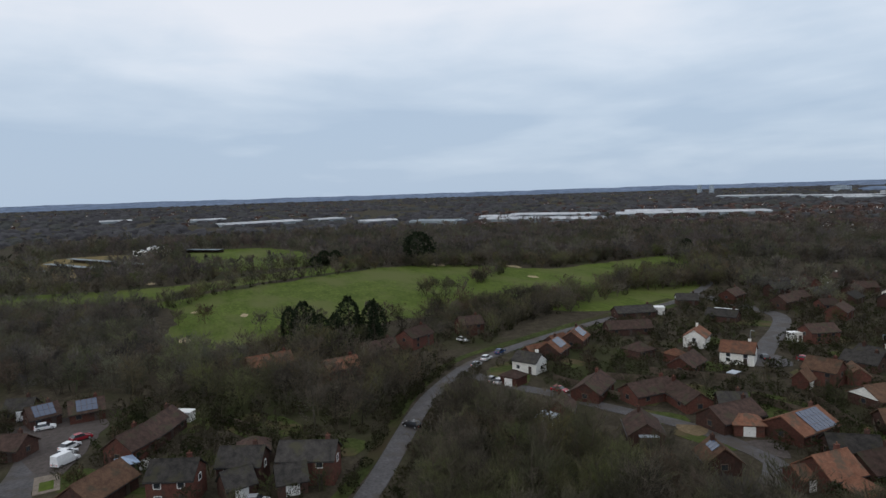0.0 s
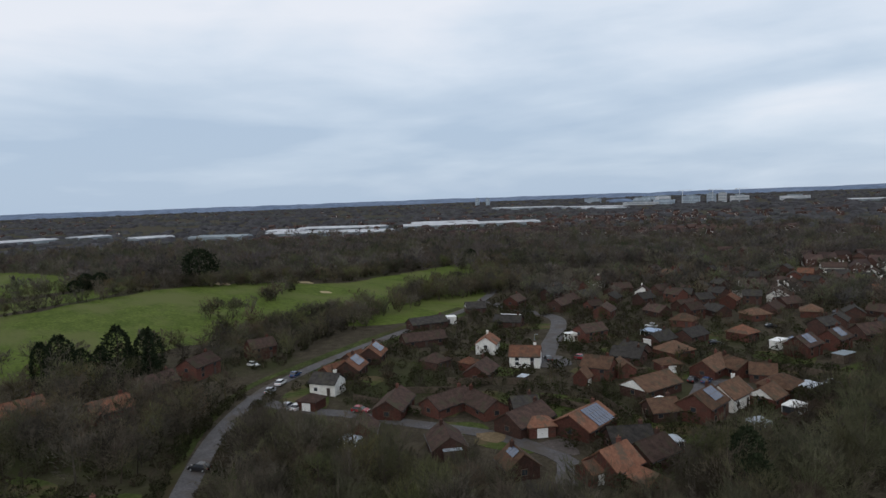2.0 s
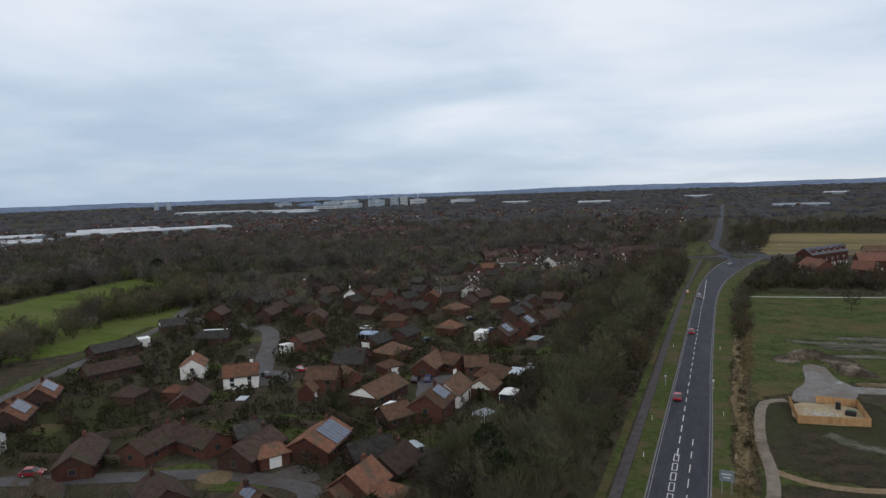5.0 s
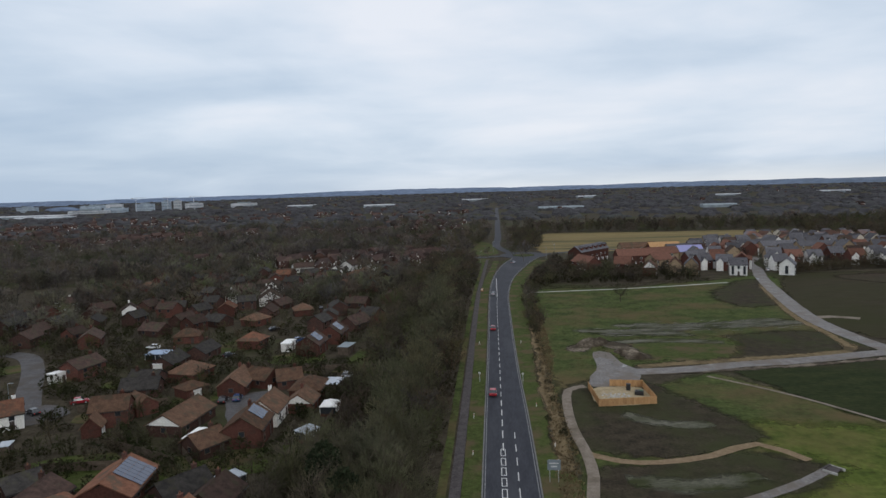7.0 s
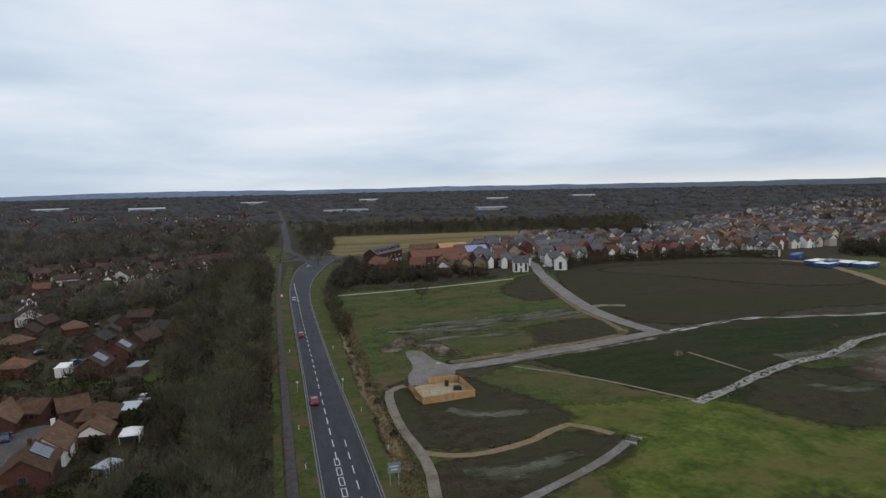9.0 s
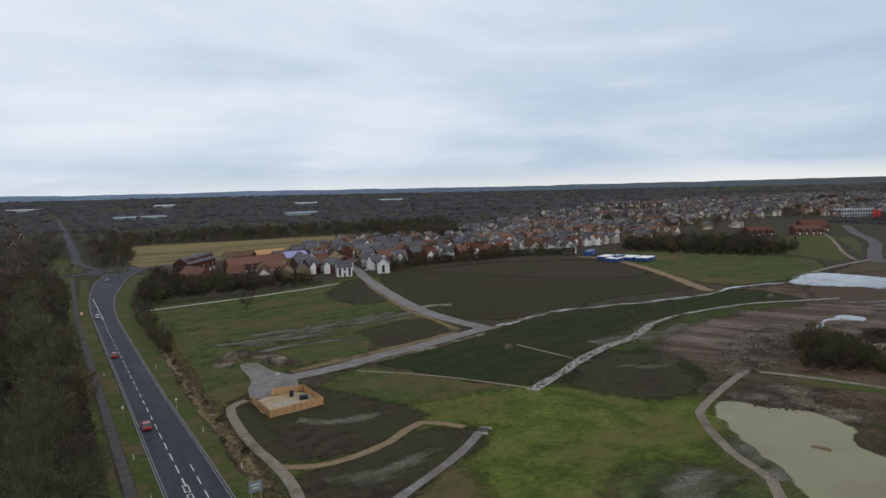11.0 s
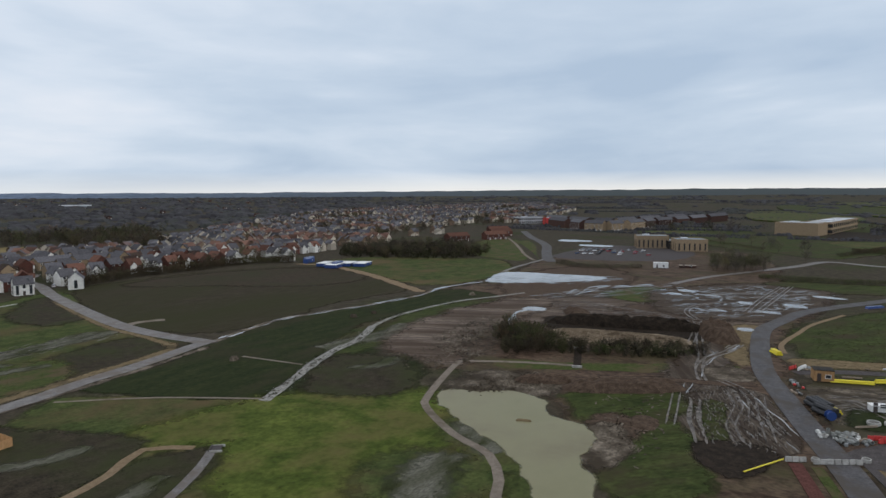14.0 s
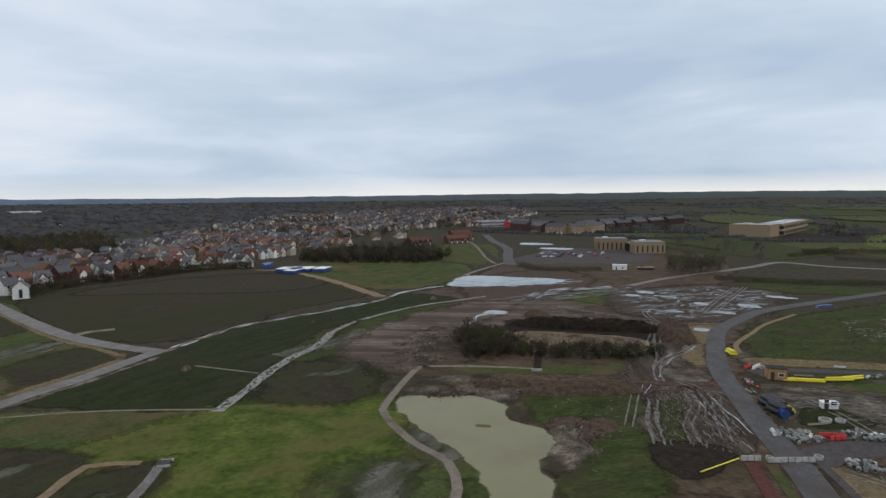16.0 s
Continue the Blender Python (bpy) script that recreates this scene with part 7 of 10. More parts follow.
def fence_panel_run(parent, a, b, height, material, panel=2.4):
    """Close-boarded panels between posts, from a to b."""
    a, b = Vector(a), Vector(b)
    n = max(1, round((b - a).length / panel))
    turn = math.degrees(math.atan2(b.y - a.y, b.x - a.x))
    w = (b - a).length / n
    k = 14
    ring = []
    for i in range(k):
        d = 0.0 if i % 2 else 0.025
        ring += [(-w / 2 + i * w / k, -0.03 - d, 0.05), (-w / 2 + (i + 1) * w / k, -0.03 - d, 0.05)]
    ring += [(w / 2, 0.03, 0.05), (-w / 2, 0.03, 0.05)]
    boards = Shape().extrude(ring, (0, 0, height - 0.05))
    bm = boards.mesh("fence_panel", material)
    pm = Shape().box(0, 0, 0, 0.12, 0.12, height + 0.1).mesh("post", material)
    for i in range(n):
        c = a.lerp(b, (i + 0.5) / n)
        part("fence_panel", bm, material, parent, at=tuple(c), turn=turn)
        part("post", pm, material, parent, at=tuple(a.lerp(b, i / n)), turn=turn)
    part("post", pm, material, parent, at=tuple(b), turn=turn)


pump = tagged(base("timber_enclosure", 29.5, 152, 0), "new timber board fence round a sandy yard", "fence")
corners = [(-7, 6, 0), (-6.4, -7, 0), (6.6, -5.2, 0), (6.2, 7.2, 0), (-1.5, 8, 0)]
for a, b in zip(corners, corners[1:]):
    fence_panel_run(pump, a, b, 1.75, TIMBER)
patch("sand_yard", [(23.4, 157.5), (23.6, 146), (35.4, 147.6), (35.2, 158.4), (28, 159.4)], 0.14, SAND, "pale sandy floor of the timber enclosure", "yard", 0.3)
tank = base("container", 33.6, 153.0, -14, 0.13)
part("body", Shape().box(0, 0, 0, 2.0, 1.3, 0.9).box(0, 0, 0.9, 1.7, 1.0, 0.2, taper=0.12), BLACK, tank)
part("lid", Shape().box(0.4, 0, 1.1, 0.9, 0.8, 0.08), GREENPAINT, tank)
tagged(tank, "low black utility container with a green lid", "container")
box = base("kiosk", 31.8, 156.5, -14, 0.13)
part("body", Shape().box(0, 0, 0, 1.0, 0.6, 1.5), BLACK, box)
part("roof", Shape().box(0, 0, 1.5, 1.15, 0.75, 0.1, taper=0.15), BLACK, box)
tagged(box, "black control cabinet standing in the timber yard", "cabinet")
rubble("gravel_heap", [(28 + rubble_rng.normal() * 1.6, 152 + rubble_rng.normal() * 1.1) for _ in range(120)], 0.3, CONCRETE, "loose stones lying in the timber yard")

# brick headwall of the drainage channel, and the outfall by the thicket
hw = base("headwall", 56.2, 112.5, 40)
part("wall", Shape().box(0, 0, 0, 2.6, 0.3, 0.6), FOOTWAY, hw)
for u in (-1.4, 1.4):
    part("wing", Shape().box(u, -1.2, 0, 0.2, 2.4, 0.45), CONCRETE, hw)
part("grating", Shape().box(0, -1.1, 0.32, 2.5, 1.9, 0.06), FOOTWAY, hw)
tagged(hw, "grey concrete headwall of the drainage channel", "headwall")
out_ = base("culvert", 159.5, 79.5, 21)
part("apron", Shape().box(0, 0, 0.1, 22, 2.2, 0.12), DARKSOIL, out_)
for u in (-11.2, 11.2):
    part("headwall", Shape().box(u, 0, 0, 0.5, 2.8, 0.7), CONCRETE, out_)
tagged(out_, "dark culvert slab between concrete headwalls", "culvert")


def pipe_bundle(x, y, turn, length, radius, count, material, label, name="pipe_bundle", z=0.12):
    b = base(name, x, y, turn, z)
    me = Shape().tube((-length / 2, 0, radius), (length / 2, 0, radius), radius, radius, 8).mesh("pipe", material)
    row, k = count, 0
    layer = 0
    while row > 0 and k < count * 2:
        for i in range(row):
            part("pipe", me, material, b, at=(0, (i - (row - 1) / 2) * 2.05 * radius, layer * 1.75 * radius))
            k += 1
        row -= 1 if layer < 1 else row
        layer += 1
    return tagged(b, label, "pipes", "building materials")


pipe_bundle(105.5, 22.5, -28, 11, 0.13, 1, YELLOW, "long yellow pipe lying on the soil", z=0.14)
pipe_bundle(172.5, 11, -72, 10, 0.22, 3, YELLOW, "bundle of long yellow gas pipes")
pipe_bundle(177.5, 3, -60, 7, 0.28, 2, YELLOW, "bundle of yellow gas pipes")
pipe_bundle(180.5, 0, -48, 6, 0.28, 2, YELLOW, "bundle of yellow gas pipes")
pipe_bundle(195.5, 31, 30, 4.5, 0.35, 3, YELLOW, "stack of yellow plastic ducts")
pipe_bundle(137.5, -13, -70, 12, 0.3, 3, ALU, "bundle of pale grey pipes on the ground")
pipe_bundle(147, 16.5, 35, 6, 0.5, 4, BLACK, "stack of black drainage pipes beside the road")
pipe_bundle(142.5, 15, 45, 5, 0.55, 3, BLACK, "stack of black drainage pipes beside the road")
pipe_bundle(144.5, 13, 30, 2.5, 0.3, 2, YELLOW, "short yellow ducts on the verge")
drum = base("cable_drum", 139, 14, 30, 0.12)
part("flange", Shape().tube((-0.7, 0, 1.0), (-0.55, 0, 1.0), 1.0, 1.0, 18), BLUE, drum)
part("flange", Shape().tube((0.55, 0, 1.0), (0.7, 0, 1.0), 1.0, 1.0, 18), BLUE, drum)
part("core", Shape().tube((-0.6, 0, 1.0), (0.6, 0, 1.0), 0.7, 0.7, 16), BLUE, drum)
tagged(drum, "blue cable drum standing beside the road", "cable drum")


def sack_mesh(k):
    rng = np.random.default_rng(k)
    s = Shape()
    a, b, h = 0.5 + 0.08 * rng.random(), 0.45 + 0.08 * rng.random(), 0.75 + 0.15 * rng.random()
    rings = ((0.0, 0.86), (0.2, 1.05), (0.75, 1.0), (1.0, 0.72))
    for z, r in rings:
        for i in range(8):
            t = 2 * math.pi * i / 8
            c, q = math.cos(t), math.sin(t)
            f = 1 / max(abs(c), abs(q)) ** 0.6
            s.v.append((c * a * r * f, q * b * r * f, z * h))
    for j in range(3):
        for i in range(8):
            s.f.append((8 * j + i, 8 * j + (i + 1) % 8, 8 * j + 8 + (i + 1) % 8, 8 * j + 8 + i))
    s.f.append(tuple(range(24, 32)))
    return s


def sack_pile(x, y, turn, nx, ny, material, label, layers=1):
    """Filled bulk bags standing together, each a part."""
    p = base("bulk_bags", x, y, turn, 0.11)
    for l in range(layers):
        for i in range(nx - l):
            for j in range(ny):
                if RNG.random() < 0.14:
                    continue
                kind, cover = RNG.randrange(3), RNG.choice((material, material, GREYBAG, TANBAG, DIRTYBAG))
                if (kind, cover.name) not in SACKS:
                    SACKS[kind, cover.name] = sack_mesh(kind).mesh("bag", cover)
                b = part("bag", SACKS[kind, cover.name], cover, p, at=((i - (nx - 1 - l) / 2) * 1.2 + RNG.uniform(-0.3, 0.3), (j - (ny - 1) / 2) * 1.15 + RNG.uniform(-0.3, 0.3), l * 0.7), turn=RNG.uniform(-40, 40))
                b.scale = (RNG.uniform(0.5, 0.95), RNG.uniform(0.5, 0.95), RNG.uniform(0.4, 0.9))
    return tagged(p, label, "bulk bags", "building materials")


SACKS = {}
PALEBAG, GREYBAG, TANBAG = plain("white_woven_plastic", (0.60, 0.60, 0.57), 0.7), plain("grey_woven_plastic", (0.22, 0.23, 0.23), 0.7), plain("tan_woven_plastic", (0.24, 0.19, 0.14), 0.7)
DIRTYBAG = plain("dirty_woven_plastic", (0.10, 0.10, 0.095), 0.8)
sack_pile(128.5, 12.5, -70, 6, 3, PALEBAG, "rows of white bulk bags on pallets")
sack_pile(126, 9.5, -60, 4, 3, GREYBAG, "grey bulk bags standing on the verge")
sack_pile(129, 8, -50, 3, 2, PALEBAG, "white bulk bags beside red barriers")
sack_pile(136, -2.5, -70, 7, 2, PALEBAG, "white bags stacked along the street edge")
sack_pile(119, 0.5, -75, 4, 2, PALEBAG, "white bulk bags across the street")
sack_pile(116.5, -2.5, -60, 4, 1, GREYBAG, "grey bulk bags across the street")
sack_pile(113.5, -6, -60, 3, 2, TANBAG, "tan bulk bags on the rough grass")
sack_pile(156, 22, 20, 3, 2, TANBAG, "tan bulk bags beside the road")
sack_pile(166, 23.5, 20, 4, 2, GREYBAG, "grey bulk bags beside the road")
sack_pile(162, 22, 40, 3, 1, REDPAINT, "red wrapped bags beside the road")
sack_pile(182, 22, 30, 4, 2, GREYBAG, "grey bulk bags in the compound")
sack_pile(187, -8, -70, 5, 2, GREYBAG, "grey wrapped pallets in the compound")
sack_pile(191, -14, -70, 4, 2, PALEBAG, "white wrapped pallets in the compound")
sack_pile(184, -3, -70, 3, 2, PALEBAG, "white wrapped pallets beside yellow pipes")


def concrete_pipe(x, y, turn, radius, length, upright=False):
    """A short drain pipe, open at both ends."""
    key = (round(radius, 2), round(length, 2))
    if key not in PIPES:
        s = Shape()
        k = 12
        for u, r in ((-0.5, radius), (0.5, radius), (0.5, radius * 0.78), (-0.5, radius * 0.78)):
            for n in range(k):
                t = 2 * math.pi * n / k
                s.v.append((u * length, math.cos(t) * r, math.sin(t) * r))
        s.f = [(c * k + n, c * k + (n + 1) % k, (c + 1) % 4 * k + (n + 1) % k, (c + 1) % 4 * k + n) for c in range(4) for n in range(k)]
        PIPES[key] = s.mesh("drain_pipe", PIPECLAY)
    ob = part("drain_pipe", PIPES[key], PIPECLAY, None, at=(x, y, length / 2 + 0.1 if upright else radius + 0.1), turn=turn)
    if upright:
        ob.rotation_euler = (0, radians(90), radians(turn))
    return tagged(ob, "short pale concrete drain pipe on the muddy yard", "pipe", "drain pipes of the compound")


PIPES = {}
PIPECLAY = surface("pale_concrete_pipe", (0.15, 0.155, 0.145), (0.30, 0.305, 0.285), 1.2, 0.85, vary=0.25, speckle=0.3)
patch("wet_yard", [(123.5, 12), (132, -4), (139, -18), (126, -20), (120.5, -3), (117.4, 6.5), (114, 8.6), (118.8, 10.6)], 0.085, SPOIL, "dark wet ground of the compound yard", "yard", 0.6, 2, fringe=0.8)
pipe_rng = random.Random(17)
for (x0, y0), (x1, y1), rows_of, count in (((124.5, 11.4), (128, 6.4), 4, 7), ((131.2, 1.8), (134, -3.8), 3, 6), ((134, -3.6), (137, -12), 2, 8), ((114.4, 2.2), (116, -2.4), 3, 5)):
    way = Vector((x1 - x0, y1 - y0, 0))
    side = Vector((-way.y, way.x, 0)).normalized()
    for r in range(rows_of):
        for n in range(count):
            if pipe_rng.random() < 0.16:
                continue
            p = Vector((x0, y0, 0)) + way * (n + 0.5) / count + side * r * 1.55 + Vector((pipe_rng.uniform(-0.25, 0.25), pipe_rng.uniform(-0.25, 0.25), 0))
            concrete_pipe(p.x, p.y, math.degrees(math.atan2(side.y, side.x)) + pipe_rng.uniform(-22, 22), pipe_rng.choice((0.3, 0.38, 0.45)), pipe_rng.choice((1.1, 1.4)), pipe_rng.random() < 0.1)


def barrier_row(x, y, turn, count, material, label, gap=1.25):
    b = base("barrier_row", x, y, turn, 0.12)
    s = Shape().box(0, 0, 0, 1.1, 0.45, 0.18).extrude([(-0.55, -0.2, 0.18), (-0.55, 0.2, 0.18), (-0.55, 0.09, 0.9), (-0.55, -0.09, 0.9)], (1.1, 0, 0))
    me = s.mesh("barrier", material)
    for i in range(count):
        part("barrier", me, material, b, at=((i - (count - 1) / 2) * gap, RNG.uniform(-0.12, 0.12), 0), turn=RNG.uniform(-12, 12))
    return tagged(b, label, "barriers", "site barriers")


barrier_row(131, 5, -65, 4, REDPAINT, "row of red plastic road barriers")
barrier_row(130, 4, -50, 3, REDPAINT, "row of red plastic road barriers")
barrier_row(113.5, 11.5, -58, 7, CONCRETE, "row of grey blocks closing the road")
barrier_row(110.8, 18, -60, 3, CONCRETE, "grey blocks closing the cycle path")
barrier_row(181, 23, -20, 4, WHITE, "row of white and red barriers")
barrier_row(180, 25, -20, 3, REDPAINT, "row of red plastic road barriers")
for x, y, r in ((117.5, 7.2, 0.8), (112.8, 15, 0.7), (140.8, 6.2, 1.3), (142, 3.4, 1.0), (127, 14.5, 0.7), (131, 9.2, 0.6)):
    ring = base("manhole_ring", x, y, 0, 0.12)
    s = Shape()
    for i in range(16):
        t = 2 * math.pi * i / 16
        for rr, z in ((r, 0), (r, 0.6), (r * 0.8, 0.6), (r * 0.8, 0)):
            s.v.append((math.cos(t) * rr, math.sin(t) * rr, z))
    for i in range(16):
        j = (i + 1) % 16
        for k in range(4):
            s.f.append((4 * i + k, 4 * j + k, 4 * j + (k + 1) % 4, 4 * i + (k + 1) % 4))
    part("ring", s, CONCRETE, ring)
    tagged(ring, "concrete manhole ring lying on the ground", "concrete ring", "concrete rings")


def cabin(x, y, turn, length, width, height, wall, roof, label, name="site_cabin", z=0.1):
    c = base(name, x, y, turn, z)
    part("body", Shape().box(0, 0, 0.15, length, width, height), wall, c)
    part("roof", Shape().box(0, 0, height + 0.15, length + 0.2, width + 0.2, 0.14), roof, c)
    part("skid", Shape().box(0, -width / 2 + 0.3, 0, length, 0.2, 0.15).box(0, width / 2 - 0.3, 0, length, 0.2, 0.15), BLACK, c)
    part("door", Shape().box(-length / 4, -width / 2 - 0.03, 0.2, 0.9, 0.06, 2.0), DOORPAINT, c)
    add_window(c, length / 5, -width / 2 - 0.05, 1.0, 0, 1.4, 1.0)
    KEEP_OUT.append((x, y, length / 2 + 1))
    return tagged(c, label, "cabin", "site cabins")


cabin(172, 17.5, -75, 4.6, 4.0, 2.8, TIMBER, DARKTILE, "plywood-clad site hut with a dark roof")
cabin(151, 5.5, -70, 3.4, 2.0, 1.3, WHITE, WHITE, "low white site box on legs")
cabin(398, 120, -72, 9, 4, 3.2, WHITE, WHITE, "white site cabin in the mud")
cabin(408, 106, -72, 10, 5, 1.2, BROWNBRICK, TANBAG, "low brown skip on the mud", "skip")
for x, y, turn, wall in ((303, 334, 20, BLUE), (309, 340, 20, BLUE), (297, 302, 20, BLUE)):
    cabin(x, y, turn, 12, 3, 2.8, wall, WHITE if wall is WHITE else BLUE, "blue site cabin beside the track")
for x, y in ((292, 300), (301, 306), (296, 311), (304, 299), (308, 290)):
    cabin(x, y, 20, 14, 8, 2.0, BLUE, WHITE, "blue site cabin with a white roof beside the track")
cabin(376, -32, -30, 6, 2.6, 2.6, YELLOW, YELLOW, "yellow site container beside the road")
tarp = base("sheeted_stack", 301, 6.5, -40, 0.12)
part("sheet", Shape().box(0, 0, 0, 9, 1.6, 0.9, taper=0.1), BLUE, tarp)
part("pallet", Shape().box(0, 0, -0.1, 9, 1.4, 0.12), TIMBER, tarp)
tagged(tarp, "stack under a blue sheet beside the new road", "stack")


# ---- public buildings ----
def block(name, x, y, turn, length, width, height, wall, label, bays=8, slot=1.0, storeys=2, roof=GREYSHED):
    """A flat-roofed building with parapet and tall windows."""
    b = base(name, x, y, turn)
    part("wall", Shape().box(0, 0, 0, length, width, height), wall, b)
    part("roof", Shape().box(0, 0, height, length - 0.8, width - 0.8, 0.25), roof, b)
    par = Shape().box(0, -width / 2 + 0.2, height, length, 0.4, 0.6).box(0, width / 2 - 0.2, height, length, 0.4, 0.6)
    par.box(-length / 2 + 0.2, 0, height, 0.4, width - 0.8, 0.6).box(length / 2 - 0.2, 0, height, 0.4, width - 0.8, 0.6)
    part("parapet", par, wall, b)
    part("plant", Shape().box(-length / 6, 0, height + 0.25, length / 5, width / 3, 1.2), ALU, b)
    for s in range(storeys):
        z = 0.8 + s * (height / storeys)
        for i in range(bays):
            u = (i - (bays - 1) / 2) * length / bays
            add_window(b, u, -width / 2 - 0.06, z, 0, slot, height / storeys * 0.62, BROWNFRAME)
            if i < bays // 2:
                v = (i - (bays // 2 - 1) / 2) * width / max(1, bays // 2)
                add_window(b, -length / 2 - 0.06, v, z, -90, slot, height / storeys * 0.62, BROWNFRAME)
    KEEP_OUT.append((x, y, length / 2))
    return tagged(b, label, "building")


block("school", 545, 168, -66, 26, 20, 10, BUFF, "buff brick school building with slot windows", 7, 1.2, 1)
block("school", 533, 134, -64, 24, 22, 9, BUFF, "buff brick school hall with tall slot windows", 6, 1.2, 1)
block("school_link", 545, 150, -66, 10, 14, 6, DARKTILE, "dark link between the school blocks", 3, 1.4, 1)
block("secondary_school", 784, 75, -103, 43, 31, 13, BUFF, "large buff school hall with blank walls and a pale roof", 0, 1.6, 2, SHED)
block("secondary_school_wing", 880, 50, -8.6, 146, 26, 12.5, BUFF, "long school wing with window bands and a white roof", 14, 7.0, 2, SHED)
block("clubhouse", -634, -38, 60, 30, 16, 4.2, RENDER, "low white clubhouse with broad dark windows", 6, 3.2, 1)
block("clubhouse_hall", -640, -34, 60, 14, 12, 6.5, RENDER, "white upper hall of the clubhouse", 3, 2.4, 1)
for x, y, turn, l, w in ((-560, -70, 33, 120, 6), (-530, -88, 33, 90, 6), (-638, -4, 45, 70, 8), (-500, -106, 20, 26, 8)):
    shed = base("range_shelter", x, y, turn)
    part("roof", Shape().box(0, 0, 2.8, l, w, 0.3), GREYSHED, shed)
    part("wall", Shape().box(0, w / 2 - 0.2, 0, l, 0.3, 2.8), OLDTIMBER, shed)
    for k in range(6):
        part("post", Shape().box((k - 2.5) * l / 6, -w / 2 + 0.2, 0, 0.25, 0.25, 2.8), OLDTIMBER, shed)
    tagged(shed, "long low shelter with a grey roof", "shelter", "shelters by the clubhouse")
block("care_home", 862, 440, -25, 44, 14, 9, SHED, "white flat-roofed building with dark window bands", 12, 2.2, 2)
block("orange_block", 850, 402, -25, 12, 12, 9, REDPAINT, "small orange-red flat-roofed block", 3, 1.4, 2)

# ---- warehouses and the far town ----
def warehouse(x, y, turn, length, width, height, material, label="long white flat-roofed warehouse"):
    z = rise(x, y)
    w = base("warehouse", x, y, turn, z)
    height *= 0.62
    part("wall", Shape().box(0, 0, -4, length, width, height + 4), GREYSHED if material is SHED else material, w)
    bays = max(2, int(width / 25))
    roof = Shape()
    for k in range(bays):
        v = (k - (bays - 1) / 2) * width / bays
        d = width / bays / 2
        roof.extrude([(-length / 2, v - d, height), (-length / 2, v + d, height), (-length / 2, v + d, height + 0.6), (-length / 2, v, height + 2.4), (-length / 2, v - d, height + 0.6)], (length, 0, 0))
    part("roof", roof, material, w)
    return tagged(w, label, "warehouse", "far warehouses")


warehouse(-850, 500, 36, 190, 60, 8, SHED)
warehouse(-960, 590, 36, 150, 50, 9, SHED)
warehouse(-1000, 505, 36, 60, 40, 7, SHED)
warehouse(-800, 745, 53, 230, 60, 9, SHED)
warehouse(-900, 770, 53, 120, 60, 9, SHED)
warehouse(-1215, 120, 110, 150, 60, 7, SHED)
warehouse(-1240, 250, 112, 60, 40, 7, SHED)
warehouse(-1060, 300, 100, 60, 40, 7, SHED)
warehouse(-905, 352, 38, 80, 40, 10, GREYSHED, "grey flat-roofed warehouse beyond the woods")
warehouse(-1500, 1650, 15, 240, 70, 12, SHED)
warehouse(-1250, 1680, 5, 200, 60, 10, SHED)
warehouse(-1120, 1560, 0, 130, 60, 9, SHED)
warehouse(-1500, 40, 100, 70, 40, 8, SHED)
warehouse(-1700, -160, 96, 70, 40, 8, SHED)
warehouse(140, 1350, 0, 90, 40, 7, GREYSHED)
warehouse(420, 1250, -5, 60, 30, 7, GREYSHED)
warehouse(-330, 1900, 10, 90, 40, 9, SHED)
warehouse(-620, 2100, 10, 90, 50, 9, SHED)
warehouse(-60, 2300, 0, 90, 40, 9, SHED)
warehouse(700, 2000, -20, 70, 40, 9, SHED)
warehouse(1050, 2100, -30, 90, 40, 9, SHED)
warehouse(330, 2300, 0, 70, 50, 9, SHED)


TOWNWALL = surface("pale_town_cladding", (0.24, 0.29, 0.35), (0.38, 0.44, 0.50), 0.05, 0.5)


def tower(x, y, turn, length, width, height, material):
    z = rise(x, y)
    height *= 0.62
    t = base("office_block", x, y, turn, z)
    part("wall", Shape().box(0, 0, -4, length, width, height + 4), material, t)
    part("roof", Shape().box(0, 0, height, length * 0.5, width * 0.6, 4), GREYSHED, t)
    for k in range(int(height / 9)):
        part("window_band", Shape().box(0, -width / 2 - 0.2, 4 + 9 * k, length * 0.94, 0.4, 2.4), GREYSHED, t)
    return tagged(t, "pale office block in the far town", "office block", "far town")


for x, y, l, w, h, m in ((-1330, 2080, 60, 40, 34, TOWNWALL), (-1270, 2120, 50, 40, 42, SHED), (-1230, 2060, 70, 30, 24, TOWNWALL), (-1180, 2150, 60, 30, 40, TOWNWALL), (-1120, 2180, 30, 30, 50, TOWNWALL), (-1090, 2200, 26, 26, 52, SHED), (-1040, 2220, 60, 40, 34, SHED), (-1290, 2010, 120, 30, 16, SHED), (-900, 2320, 90, 40, 24, SHED),
                         (-1380, 2300, 40, 40, 40, TOWNWALL), (-2280, 2150, 16, 16, 60, TOWNWALL), (-2250, 2190, 16, 16, 56, TOWNWALL), (-1850, 2480, 70, 40, 30, TOWNWALL), (-1650, 2620, 110, 60, 26, TOWNWALL)):
    tower(x, y, 25, l, w, h, m)
for x, y in ((-1195, 2120), (-1100, 2150), (-1060, 2260)):
    c = base("tower_crane", x, y, 20, rise(x, y))
    part("mast", Shape().box(0, 0, -2, 1.2, 1.2, 48), ALU, c)
    part("jib", Shape().box(10, 0, 45, 44, 1.0, 1.0), ALU, c)
    part("counterweight", Shape().box(-11, 0, 42, 4, 2, 3), CONCRETE, c)
    tagged(c, "thin pale tower crane over the far town", "crane", "far town")
low = Shape()
